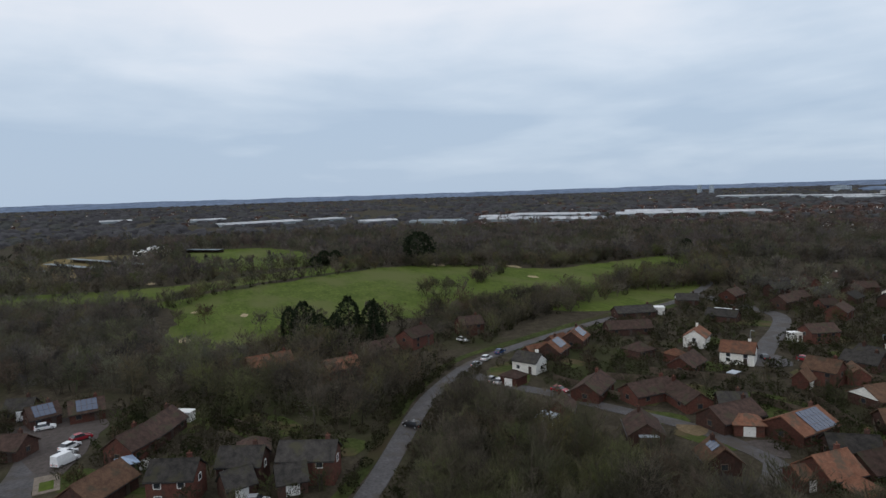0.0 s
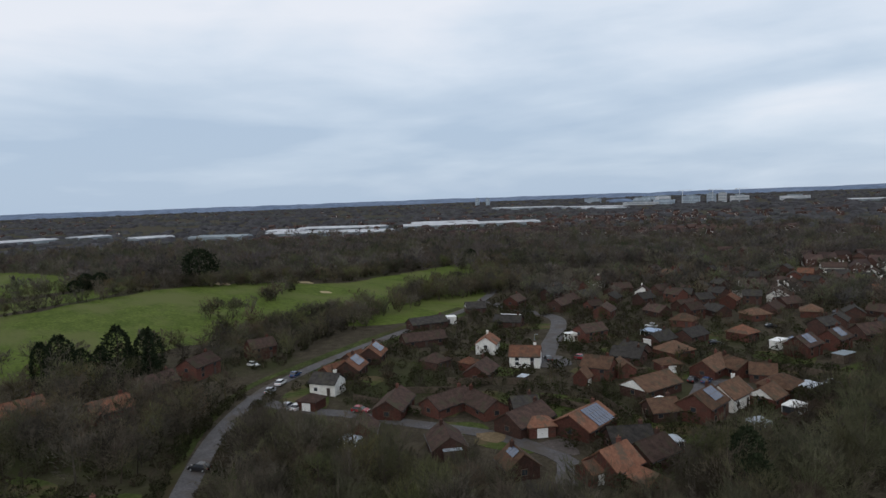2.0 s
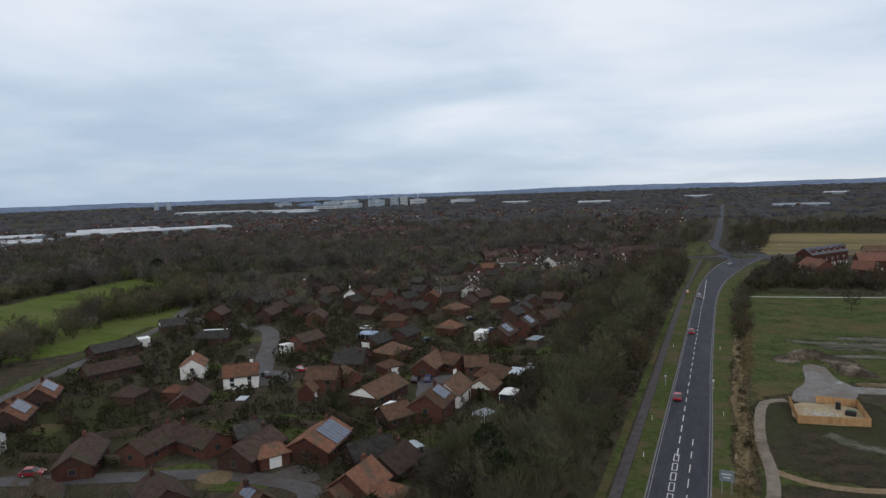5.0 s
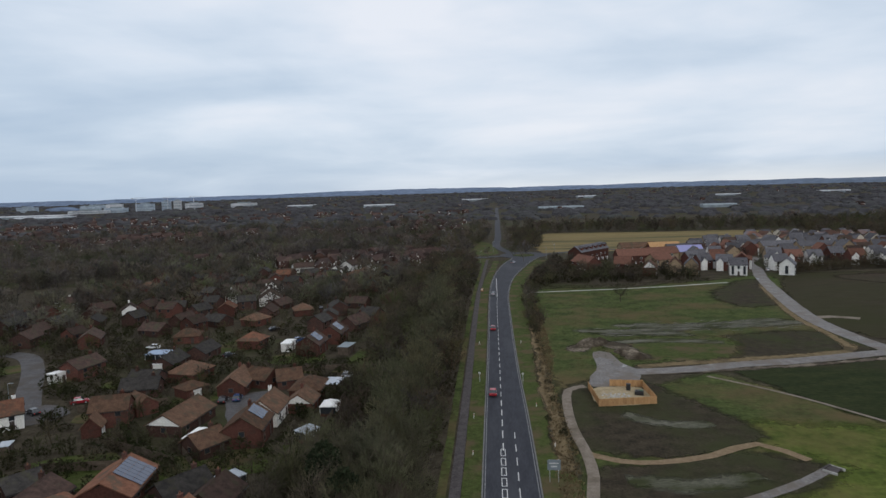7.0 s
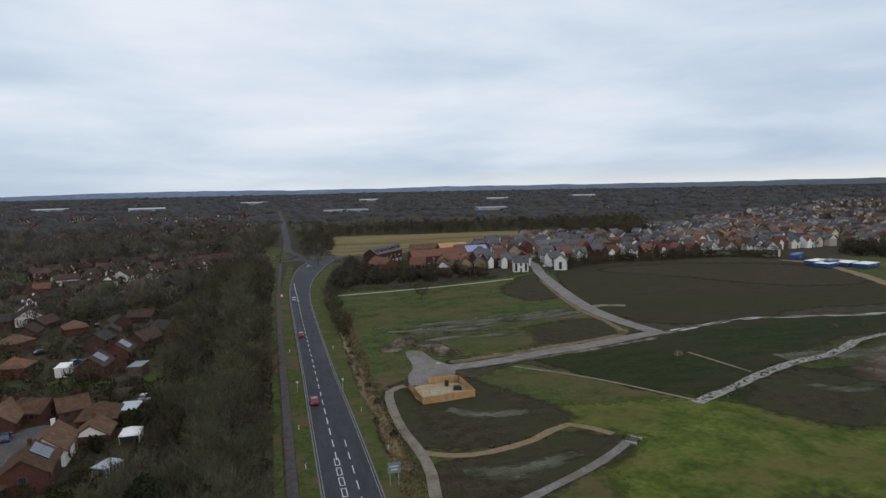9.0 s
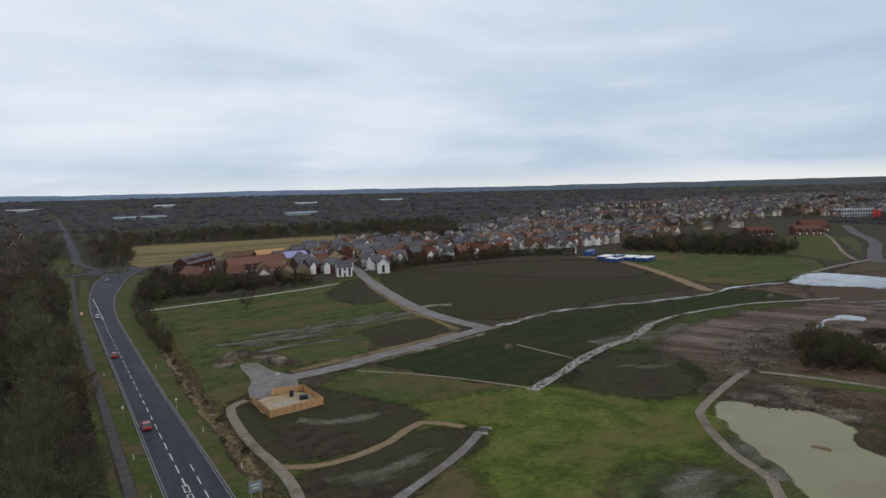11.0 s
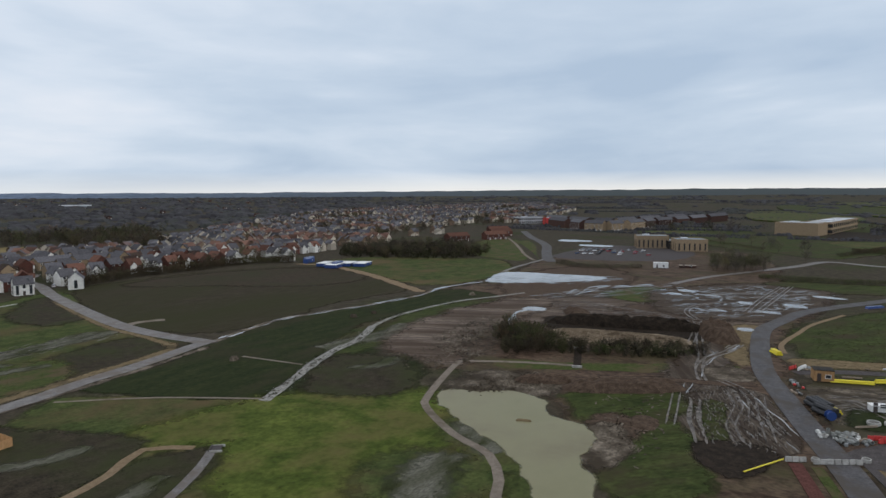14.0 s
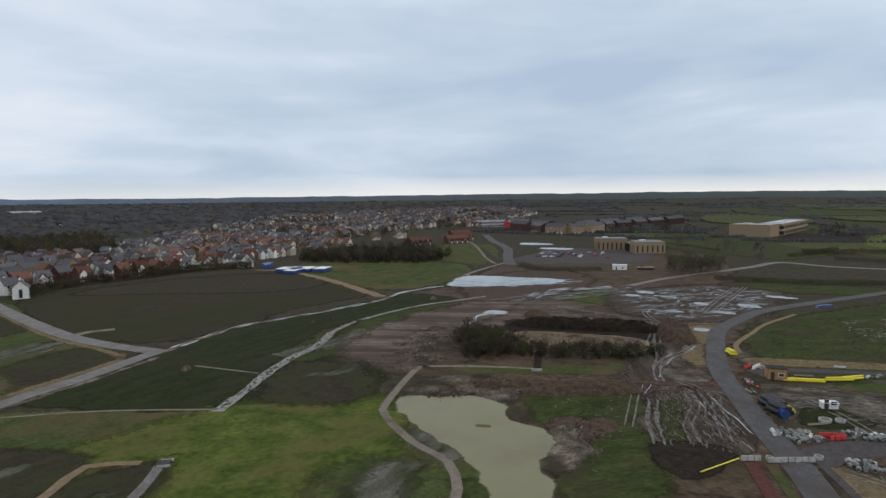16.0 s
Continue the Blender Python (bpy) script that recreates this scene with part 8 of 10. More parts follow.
for i in range(7):
    for j in range(24):
        t, u = j * math.pi / 12, i / 6 * math.pi / 2
        low.v.append((70 * math.cos(t) * math.cos(u), 48 * math.sin(t) * math.cos(u), 17 * math.sin(u) - 1))
low.f = [(i * 24 + j, i * 24 + (j + 1) % 24, i * 24 + 24 + (j + 1) % 24, i * 24 + 24 + j) for i in range(6) for j in range(24)]
# the mound shares the haze blue put into the hills' colour
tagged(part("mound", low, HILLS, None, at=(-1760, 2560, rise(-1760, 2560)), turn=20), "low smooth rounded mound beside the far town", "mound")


# ---- vehicles ----
CAR_CACHE = {}


def car(x, y, turn, paint, label, z=0.11, kind="car", far=False):
    """A parked or standing car, nose along its own x."""
    c = base(kind, x, y, turn, z)
    van = kind == "van"
    L_, W_, H_ = (5.2, 2.0, 2.3) if van else (4.3, 1.78, 1.45)
    key = (kind, paint.name)
    if key not in CAR_CACHE:
        h = 0.9 if not van else 1.1
        body = Shape()
        prof = [(-L_ / 2, 0.3), (L_ / 2 - 0.1, 0.28), (L_ / 2, 0.55), (L_ / 2 - 0.15, h - 0.18), (L_ / 2 - 1.1, h), (-L_ / 2 + 0.1, h + 0.02), (-L_ / 2, h - 0.2)]
        body.extrude([(a, -W_ / 2, b) for a, b in prof], (0, W_, 0))
        top = Shape()
        if van:
            roof_prof = [(-L_ / 2 + 0.02, h), (L_ / 2 - 1.2, h), (L_ / 2 - 1.9, H_), (-L_ / 2 + 0.05, H_)]
        else:
            roof_prof = [(-L_ / 2 + 0.25, h), (L_ / 2 - 1.2, h), (L_ / 2 - 1.95, H_), (-L_ / 2 + 0.85, H_)]
        n = len(roof_prof)
        top.v = [(a, -W_ / 2 * (0.97 if b < h + 0.1 else 0.8), b) for a, b in roof_prof] + [(a, W_ / 2 * (0.97 if b < h + 0.1 else 0.8), b) for a, b in roof_prof]
        top.f = [tuple(range(n)), tuple(range(2 * n - 1, n - 1, -1))] + [(i, n + i, n + (i + 1) % n, (i + 1) % n) for i in range(n)]
        roof = Shape().box((roof_prof[2][0] + roof_prof[3][0]) / 2, 0, H_ - 0.01, roof_prof[2][0] - roof_prof[3][0] + 0.1, W_ * 0.8, 0.06)
        wheel = Shape().tube((0, -0.1, 0), (0, 0.1, 0), 0.32, 0.32, 12)
        hub = Shape().tube((0, -0.115, 0), (0, 0.115, 0), 0.18, 0.18, 8)
        lamp = Shape().box(0, 0, 0, 0.08, 0.34, 0.16)
        CAR_CACHE[key] = (body.mesh("body", paint), top.mesh("cabin", paint if van else GLASS), roof.mesh("roof", paint), wheel.mesh("wheel", TYRE), hub.mesh("rim", ALU), lamp.mesh("headlight", WHITE), lamp.mesh("tail_light", REDPAINT))
    b, t, r, w, hb, hl, tl = CAR_CACHE[key]
    part("body", b, paint, c)
    part("cabin", t, GLASS, c)
    part("roof", r, paint, c)
    if van:
        part("windscreen", Shape().box(L_ / 2 - 1.5, 0, 1.25, 0.1, W_ * 0.78, 0.75), GLASS, c)
    for a in (-L_ / 2 + 0.8, L_ / 2 - 0.85):
        for q in (-1, 1):
            wh = part("wheel", w, TYRE, c, at=(a, q * (W_ / 2 - 0.1), 0.32))
            if not far:
                part("rim", hb, ALU, wh)
    for q in (() if far else (-1, 1)):
        part("headlight", hl, WHITE, c, at=(L_ / 2 - 0.06, q * 0.62, 0.55))
        part("tail_light", tl, REDPAINT, c, at=(-L_ / 2 + 0.02, q * 0.62, 0.6))
    KEEP_OUT.append((x, y, 3))
    return tagged(c, label, kind, "vehicles")


CARWHITE, CARBLACK, CARRED, CARGREY, CARBLUE = (plain("white_car_paint", (0.72, 0.73, 0.74), 0.25), plain("black_car_paint", (0.018, 0.018, 0.02), 0.22), plain("red_car_paint", (0.26, 0.02, 0.03), 0.25),
                                                plain("silver_car_paint", (0.36, 0.37, 0.39), 0.25, 0.3), plain("blue_car_paint", (0.03, 0.06, 0.14), 0.25))
NAMES = {"white_car_paint": "white", "black_car_paint": "black", "red_car_paint": "dark red", "silver_car_paint": "silver", "blue_car_paint": "dark blue"}
for x, y, turn, paint, where, kind in (
        (-0.8, 154, 90, CARRED, "on the main road", "car"), (-0.6, 226, 90, CARRED, "on the main road", "car"), (-0.4, 300, 90, CARGREY, "on the main road", "car"), (13, 424, 70, CARGREY, "on the main road", "car"),
        (-102.5, 33.5, 214, CARBLACK, "on the lane", "car"), (-145.6, 71.6, 129, CARWHITE, "parked by the lane", "car"), (-140.4, 66.0, 132, CARGREY, "parked by the lane", "car"), (-150.5, 78.6, 124, CARBLUE, "on the lane", "car"), (-171, 75, 20, CARWHITE, "parked by a brick house", "car"),
        (-124.8, 63.4, 118, CARGREY, "parked on a drive", "car"), (-122.2, 64.6, 118, CARWHITE, "parked on a drive", "car"), (-109, 74.2, 30, CARRED, "parked by a hedge", "car"), (-148, -46, 110, CARWHITE, "parked in the court", "van"), (-138, -41, 100, CARWHITE, "parked in the court", "car"),
        (-122.5, -34, 140, CARWHITE, "parked in the court", "car"), (-118.5, -34, 140, CARWHITE, "parked in the court", "car"), (-114, -33.5, 140, CARWHITE, "parked in the court", "van"), (-127, -32.5, 120, CARRED, "parked in the court", "car"), (-80.5, -1.2, 70, CARGREY, "parked between houses", "car"),
        (-66, 149.5, 100, CARBLACK, "parked in the court", "car"), (-63, 151, 100, CARBLUE, "parked in the court", "car"), (-72, 147.5, 10, CARRED, "parked on a drive", "car"), (-66, 212, 60, CARBLUE, "parked in the court", "car"), (-61, 216, 60, CARGREY, "parked in the court", "car"), (-56, 214, 100, CARWHITE, "parked in the court", "car"), (-102, 149, 30, CARRED, "parked by a lawn", "car"),
        (-92, 160, 30, CARWHITE, "parked by a house", "car"), (-38.5, 166, 80, CARBLACK, "parked beside a shed", "car"), (-40, 170, 80, CARGREY, "parked beside a shed", "car"), (160, 425, 30, CARBLUE, "parked on the estate road", "car"), (149, 365, 72, CARWHITE, "parked on the estate road", "car")):
    car(x, y, turn, paint, f"{NAMES[paint.name]} {kind} {where}", kind=kind)
parked, tries = 0, 0
while parked < 12 and tries < 900:
    tries += 1
    x, y = RNG.uniform(-200, -44), RNG.uniform(96, 330)
    if (inside(x, y, OLD_ESTATE) or y < 225 and x > -120 and far_line([(-142, 62), (-90, 80), (-50, 78)], x, y) > 12) and clear_of(x, y, 1.5):
        paint = RNG.choice((CARWHITE, CARWHITE, CARGREY, CARBLACK))
        car(x, y, RNG.uniform(0, 180), paint, f"{NAMES[paint.name]} car parked on a drive", far=y > 200)
        parked += 1
park_rng = random.Random(4)
for row in range(4):
    for k in range(11):
        x, y = 458 + 12 * row + 3.2 * k * 0.42, 200 - 3.2 * k * 1.6 + row * 3
        if park_rng.random() < 0.62:
            car(x, y, -15 + park_rng.uniform(-3, 3), park_rng.choice((CARWHITE, CARGREY, CARBLACK, CARBLUE, CARWHITE, CARRED)), "car parked in the school car park", far=True)

# ---- garden and roadside things ----
def conservatory(x, y, turn, length, width, label, roof=WHITE):
    c = base("conservatory", x, y, turn)
    part("base_wall", Shape().box(0, 0, 0, length, width, 0.6), BRICK, c)
    part("glazing", Shape().box(0, 0, 0.6, length - 0.1, width - 0.1, 1.5), GLASS, c)
    f = Shape()
    for i in range(6):
        f.box((i - 2.5) * length / 5, -width / 2, 0.6, 0.08, 0.08, 1.55).box((i - 2.5) * length / 5, width / 2, 0.6, 0.08, 0.08, 1.55)
    f.box(0, -width / 2, 2.1, length, 0.1, 0.1).box(0, width / 2, 2.1, length, 0.1, 0.1)
    part("frame", f, WHITE, c)
    part("roof", hip_roof(length, width, 2.25, 3.1, 0.12), roof, c)
    KEEP_OUT.append((x, y, 3))
    return tagged(c, label, "conservatory", "conservatories")


GLAZEROOF = plain("pale_glazed_roof", (0.34, 0.38, 0.42), 0.3)
conservatory(-104, -22.5, 20, 4.4, 4.2, "round-cornered white conservatory with a pale blue roof", BLUEPANEL)
conservatory(-121, -18, 150, 3.6, 2.4, "small glass greenhouse beside the brick house", GLAZEROOF)
conservatory(-46, 104, 55, 5.0, 3.4, "white conservatory with a pale glazed roof", GLAZEROOF)
conservatory(-37.6, 141.5, 90, 4.4, 3.6, "white conservatory built onto a bungalow", WHITE)
conservatory(-103, 190, 8, 7.5, 4, "conservatory with a pale blue roof", BLUEPANEL)
conservatory(-91, 60, 30, 4, 3, "glass greenhouse among the trees", GLAZEROOF)
conservatory(-38.5, 126, 60, 4, 3, "grey conservatory behind the brick house", GLAZEROOF)
for x, y, turn, l, w, h, m, text in ((-130, -12, 60, 4.0, 2.6, 2.2, WHITE, "white garden shed beside the hedge"), (-60, 122.5, 84, 6, 2.6, 2.6, WHITE, "flat white porch roof of the bungalow"), (-95, 178, 70, 7, 2.4, 2.6, WHITE, "flat white carport roof by the house"), (-120, 168, 70, 6, 2.6, 2.7, WHITE, "flat white carport roof by the house"),
                               (-66, 201, 90, 6, 3, 2.6, WHITE, "flat white garage roof by the house"), (-177, 160, 60, 6, 4, 2.8, WHITE, "white flat-roofed garage by the lane"), (-160, 178, 30, 8, 4, 2.7, WHITE, "white flat-roofed garage by the house"), (-41, 158, 85, 6, 4, 2.5, GLAZEROOF, "pale lean-to roof beside the house"), (-72, 71, 60, 3.4, 2.6, 2.4, GLAZEROOF, "pale glazed lean-to among the trees"),
                               (-97, 118, 110, 3, 2, 2.2, GLAZEROOF, "small pale glazed lean-to beside the house wall"), (-46, 196, 80, 6, 3.4, 2.5, GREYSHED, "grey garden shed by the belt"), (-90, -36, 30, 4, 3, 2.4, OLDTIMBER, "brown timber garden shed by a hedge"), (-95, 6, 60, 3, 2.4, 2.2, OLDTIMBER, "brown timber garden shed by a hedge")):
    g = base("garden_shed", x, y, turn)
    part("wall", Shape().box(0, 0, 0, l, w, h), OLDTIMBER if m is not WHITE else RENDER, g)
    part("roof", Shape().box(0, 0, h, l + 0.3, w + 0.3, 0.16), m, g)
    part("door", Shape().box(0, -w / 2 - 0.03, 0.03, 0.9, 0.06, 1.9), DOORPAINT, g)
    KEEP_OUT.append((x, y, 3))
    tagged(g, text, "shed", "sheds and lean-tos")
for pts_ in (((-62, 176), (-40, 176)), ((-36, 110), (-37, 180)), ((-78, 122), (-60, 113)), ((-118, 78), (-96, 84)), ((-96, -6), (-98, 12)), ((-128, -6), (-108, 6)), ((-112, 104), (-96, 118)), ((-84, 110), (-66, 112)), ((-64, 122), (-56, 112)), ((-98, 142), (-78, 148)), ((-134, 118), (-118, 124)), ((-114, 90), (-104, 100))):
    f = tagged(base("garden_fence", 0, 0), "weathered brown close-boarded garden fence", "fence", "garden fences")
    fence_panel_run(f, (*pts_[0], 0), (*pts_[1], 0), 1.8, OLDTIMBER, 4.5)


def road_sign(x, y, turn, w, h, top, material, label):
    s = base("road_sign", x, y, turn)
    for q in ((-w / 3, w / 3) if w > 0.8 else (0,)):
        part("post", Shape().tube((q, 0, 0), (q, 0, top), 0.06, 0.06, 8), ALU, s)
    b = part("board", Shape().box(0, -0.08, top - h, w, 0.05, h), material, s)
    part("bar", Shape().box(0, -0.115, top - h * 0.4, w * 0.7, 0.02, h * 0.12).box(0, -0.115, top - h * 0.7, w * 0.5, 0.02, h * 0.12), PAINT, b)
    return tagged(s, label, "road sign", "road signs")


SIGNGREY = plain("grey_sign_back", (0.16, 0.19, 0.21), 0.5)
road_sign(9.4, 107, 0, 2.2, 1.8, 4.0, SIGNGREY, "large road sign on two grey posts")
for x, y in ((6.8, 163), (-4.2, 164)):
    s = base("road_sign", x, y)
    part("post", Shape().tube((0, 0, 0), (0, 0, 2.4), 0.05, 0.05, 8), ALU, s)
    part("board", Shape().tube((0, -0.03, 2.5), (0, 0.03, 2.5), 0.28, 0.28, 16), PAINT, s)
    tagged(s, "round white road sign on a post", "road sign", "road signs")
for x, y in ((11, 122), (-4.6, 118), (9, 145), (-5, 138), (8.2, 205), (-5, 205)):
    s = base("marker_post", x, y)
    part("post", Shape().box(0, 0, 0, 0.12, 0.1, 1.0), WHITE, s)
    part("reflector", Shape().box(0, -0.06, 0.75, 0.1, 0.02, 0.16), REDPAINT, s)
    tagged(s, "white roadside marker post with a reflector", "marker post", "roadside posts")
lw = base("site_sign", -5.6, 306)
part("board", Shape().box(0, 0, 1.0, 1.1, 0.1, 1.3), plain("orange_board", (0.55, 0.22, 0.08), 0.6), lw)
part("notice", Shape().box(0, -0.08, 1.5, 0.8, 0.05, 0.6), WHITE, lw)
part("post", Shape().box(-0.6, 0.1, 0, 0.12, 0.12, 2.8).box(0.6, 0.1, 0, 0.12, 0.12, 2.8), OLDTIMBER, lw)
tagged(lw, "orange board on timber posts by the road", "sign board")
chevron = base("chevron_board", 32.5, 535.5, 8)
board = part("board", Shape().box(0, 0, 0.5, 10.4, 0.15, 1.5), BLACK, chevron)
for k in range(6):
    part("bar", Shape().box((k - 2.5) * 1.56, -0.1, 0.8, 0.65, 0.05, 0.9), PAINT, board)
for k in (-1, 1):
    part("post", Shape().box(k * 3.9, 0.15, 0, 0.15, 0.15, 2.0), ALU, chevron)
tagged(chevron, "black chevron board with white bars by the roundabout", "sign board")


def lamp_post(x, y, turn, h=8.0):
    l = base("street_lamp", x, y, turn)
    part("column", Shape().tube((0, 0, 0), (0, 0, h), 0.08, 0.045, 8), GREYSHED, l)
    a = part("arm", Shape().tube((0, 0, h - 0.05), (0.9, 0, h + 0.15), 0.05, 0.04, 6), ALU, l)
    part("lantern", Shape().box(1.1, 0, h + 0.06, 0.6, 0.26, 0.14), GREYSHED, a)
    return tagged(l, "grey street lamp with a short arm", "street lamp", "street lamps")


for x, y, turn in ((-8.6, 430, 0), (36, 446, 180), (0, 500, 0), (44, 470, 180), (-118, 146, 0)):
    lamp_post(x, y, turn, 6.0 if x < -50 else 8.0)
snag = base("dead_tree", -25.5, 143)
part("trunk", Shape().tube((0, 0, -0.1), (0.4, 0.2, 7.5), 0.16, 0.06, 7), KERB, snag)
part("branch", Shape().tube((0.25, 0.1, 5.0), (1.2, 0.8, 7.0), 0.06, 0.02, 5), KERB, snag)
tagged(snag, "pale bare dead trunk in the belt", "dead tree")
timbered = base("half_built_house", 114, 446, 6)
part("wall", gable_body(20, 8.6, 6.4, 9.4), BRICK, timbered)
part("roof", gable_roof(20.5, 9, 6.5, 9.6), TIMBER, timbered)
for k in range(6):
    part("scaffold_pole", Shape().tube(((k - 2.5) * 3.8, -5.4, 0), ((k - 2.5) * 3.8, -5.4, 7.6), 0.06, 0.06, 6), ALU, timbered)
part("scaffold_deck", Shape().box(0, -5.0, 5.2, 20, 1.0, 0.12), TIMBER, timbered)
tagged(timbered, "half-built brick house with a bare pale timber roof", "house")
sheeted = base("sheeted_roof", 126, 430, 10)
part("sheet", gable_roof(16, 9, 5.2, 8.6), TARP, sheeted)
part("wall", gable_body(15.4, 8.6, 5.1, 8.4), BUFF, sheeted)
tagged(sheeted, "half-built house under lilac sheeting", "house")
clutter = random.Random(9)
pallet_mesh = Shape()
for k in range(5):
    pallet_mesh.box(0, -0.48 + 0.24 * k, 0.1, 1.2, 0.16, 0.03)
for k in (-1, 0, 1):
    pallet_mesh.box(k * 0.5, 0, 0, 0.1, 1.0, 0.1)
pallet_mesh = pallet_mesh.mesh("pallet", OLDTIMBER)
for n in range(26):
    x, y = clutter.uniform(118, 190), clutter.uniform(-42, 8)
    if far_line([(116, 8), (126, 2), (130, -12), (132, -40)], x, y) < 6 or not clear_of(x, y, 0):
        continue
    ob = part("pallet", pallet_mesh, OLDTIMBER, None, at=(x, y, 0.1), turn=clutter.uniform(0, 180))
    tagged(ob, "grey timber pallet lying in the mud", "pallet", "pallets of the compound")
for n in range(22):
    x, y = clutter.uniform(134, 196), clutter.uniform(-45, 14)
    if not clear_of(x, y, 0):
        continue
    pipe_bundle(x, y, -62 + clutter.uniform(-25, 25), clutter.uniform(2.5, 6), 0.12, clutter.choice((2, 3)), clutter.choice((BLACK, ALU, TANBAG, OLDTIMBER)), "short bundle of pipes on the muddy ground", "pipe_stack")
near_kinds = [bare_tree(20 + k, 9.5 + 0.7 * k, 3.2 + 0.25 * k, 16, 1450, 1.12, 0.04, 1 + (k % 2) * 2) for k in range(5)]
mid_kinds = [bare_tree(40 + k, 9.0 + 0.8 * k, 3.3 + 0.25 * k, 5, 520, 1.15, 0.085) for k in range(6)]
shrub_kinds = [bare_tree(60 + k, 4.5 + 0.5 * k, 2.4, 6, 190, 1.0, 0.075, 3, 0.05) for k in range(4)]
bush_kinds = [leafy(70 + k, 2.2 + 0.4 * k, 1.5 + 0.1 * k, 150, 0.56) for k in range(4)]
conifer_kinds = [leafy(80 + k, 10.5 + k, 3.2 - 0.3 * k, 1700, 0.6, float(k == 2), 0.0) for k in range(3)]
round_kinds = [leafy(90 + k, 8 + k, 4.2, 1500, 0.75, 0.0, 0.1) for k in range(2)]
crown_kinds = [np.concatenate(bare_tree(240 + k, 8.4 + 0.9 * k, 3.7 + 0.2 * k, 5, 400, 1.2, 0.15, 1 + k % 2, 0.06)) for k in range(4)]
wood_kinds = [np.concatenate(bare_tree(260 + k, 9.5 + k, 4.4, 3, 190, 1.9, 0.23, 1, 0.04)) for k in range(4)]
both_near = [np.concatenate(k) for k in near_kinds]
both_mid = [np.concatenate(k) for k in mid_kinds]
both_shrub = [np.concatenate(k) for k in shrub_kinds]
both_bush = [k[1] for k in bush_kinds]

# foreground wood between the lane and the gardens: the nearest trees singly
front_wood = spread_points([(-66, 22), (-84, 31), (-97, 39), (-106, 45), (-104, 51), (-92, 55), (-80, 61), (-66, 60), (-52, 65), (-42, 66), (-34, 74), (-22, 60), (-30, 36), (-50, 20)], 4.3, TREE_RNG, 0.0)
plant_each("bare_tree", front_wood[:135], near_kinds, TWIGS, "leafless tree with a haze of grey-green twigs", "trees of the foreground wood", 0.6, 1.08)
wood_stuff("woodland", front_wood[135:], both_near, TWIGS, "leafless woodland trees by the gardens", "woodland", 0.7, 1.05)
belt = spread_points([(-36, 70), (-37, 130), (-39, 174), (-42, 254), (-45, 347), (-40, 440), (-12, 440), (-10, 340), (-10.5, 250), (-10.5, 60), (-14, 20), (-30, 20)], 5.4, TREE_RNG, 1.0)
belt.sort(key=lambda p: p[1])
plant_each("bare_tree", belt[:80:3], near_kinds, OLIVETWIGS, "olive-grey leafless tree of the roadside belt", "trees of the roadside belt", 0.6, 1.1)
plant_each("bare_tree", [p for n, p in enumerate(belt[:80]) if n % 3], near_kinds, WOODTWIGS, "leafless tree of the roadside belt", "trees of the roadside belt", 0.5, 1.1)
wood_stuff("tree_belt", belt[80:], both_mid, WOODTWIGS, "belt of leafless trees along the main road", "woodland", 0.5, 1.1)
tall_row = [(p.x + TREE_RNG.normal() * 2.6, p.y + TREE_RNG.normal()) for p in curve([(-20, 62), (-21, 110), (-20, 160), (-21, 220), (-24, 300), (-24, 380)], 4.2)]
plant_each("bare_tree", tall_row[:22], near_kinds, OLIVETWIGS, "taller olive-grey leafless tree of the belt", "tall trees of the belt", 0.85, 1.2)
wood_stuff("tree_belt", tall_row[22:], both_mid, OLIVETWIGS, "taller olive-grey trees of the roadside belt", "woodland", 0.85, 1.2)
wood_stuff("belt_undergrowth", spread_points([(-36, 70), (-39, 174), (-45, 347), (-40, 440), (-11, 440), (-10.5, 60)], 5.4, TREE_RNG, 0.5), both_bush, SCRUB, "tangled undergrowth beneath the belt", "undergrowth", 0.7, 1.3)

west_wood = spread_points([(-330, -100), (-300, -24), (-222, -22), (-196, -14), (-186, 0), (-172, 6), (-156, -4), (-150, -16), (-156, -30), (-165, -50), (-190, -80), (-240, -120)], 5.4, TREE_RNG, 0.5)
wood_stuff("woodland", west_wood, both_mid, PALEWOOD, "brown leafless wood beyond the houses", "woodland", 0.6, 1.0)
wood_stuff("undergrowth", west_wood[::2], both_shrub, PALEWOOD, "bare brushwood at the foot of the wood", "undergrowth", 0.6, 1.0)
lane_wood = spread_points([(-150, -14), (-126, 0), (-110, 16), (-100, 18), (-118, 34), (-138, 52), (-150, 64), (-160, 70), (-176, 70), (-186, 40), (-190, 12), (-172, 2)], 4.8, TREE_RNG, 0.3)
lane_wood = [p for p in lane_wood if not inside(*p, [(-146, 46), (-140, 60), (-176, 74), (-186, 60), (-172, 34)])]
wood_stuff("woodland", lane_wood, both_mid, TWIGS, "grey-green leafless wood beside the lane", "woodland", 0.6, 1.0)
wood_stuff("undergrowth", spread_points([(-150, -14), (-110, 16), (-100, 20), (-138, 54), (-160, 70), (-186, 40), (-190, 12)], 4.6, TREE_RNG, 0.3), both_bush, SCRUB, "green undergrowth beneath the lane wood", "undergrowth", 0.5, 1.0)
wood_stuff("undergrowth", front_wood, both_bush, SCRUB, "green undergrowth beneath the foreground wood", "undergrowth", 0.5, 1.0)
lane_line = curve([(-62, 6), (-76, 16.5), (-88, 24), (-105, 34), (-120, 44), (-134, 56), (-145, 68), (-153, 82), (-161, 98), (-173, 126), (-185, 158), (-196, 188)], 2.4)
edge_spots = []
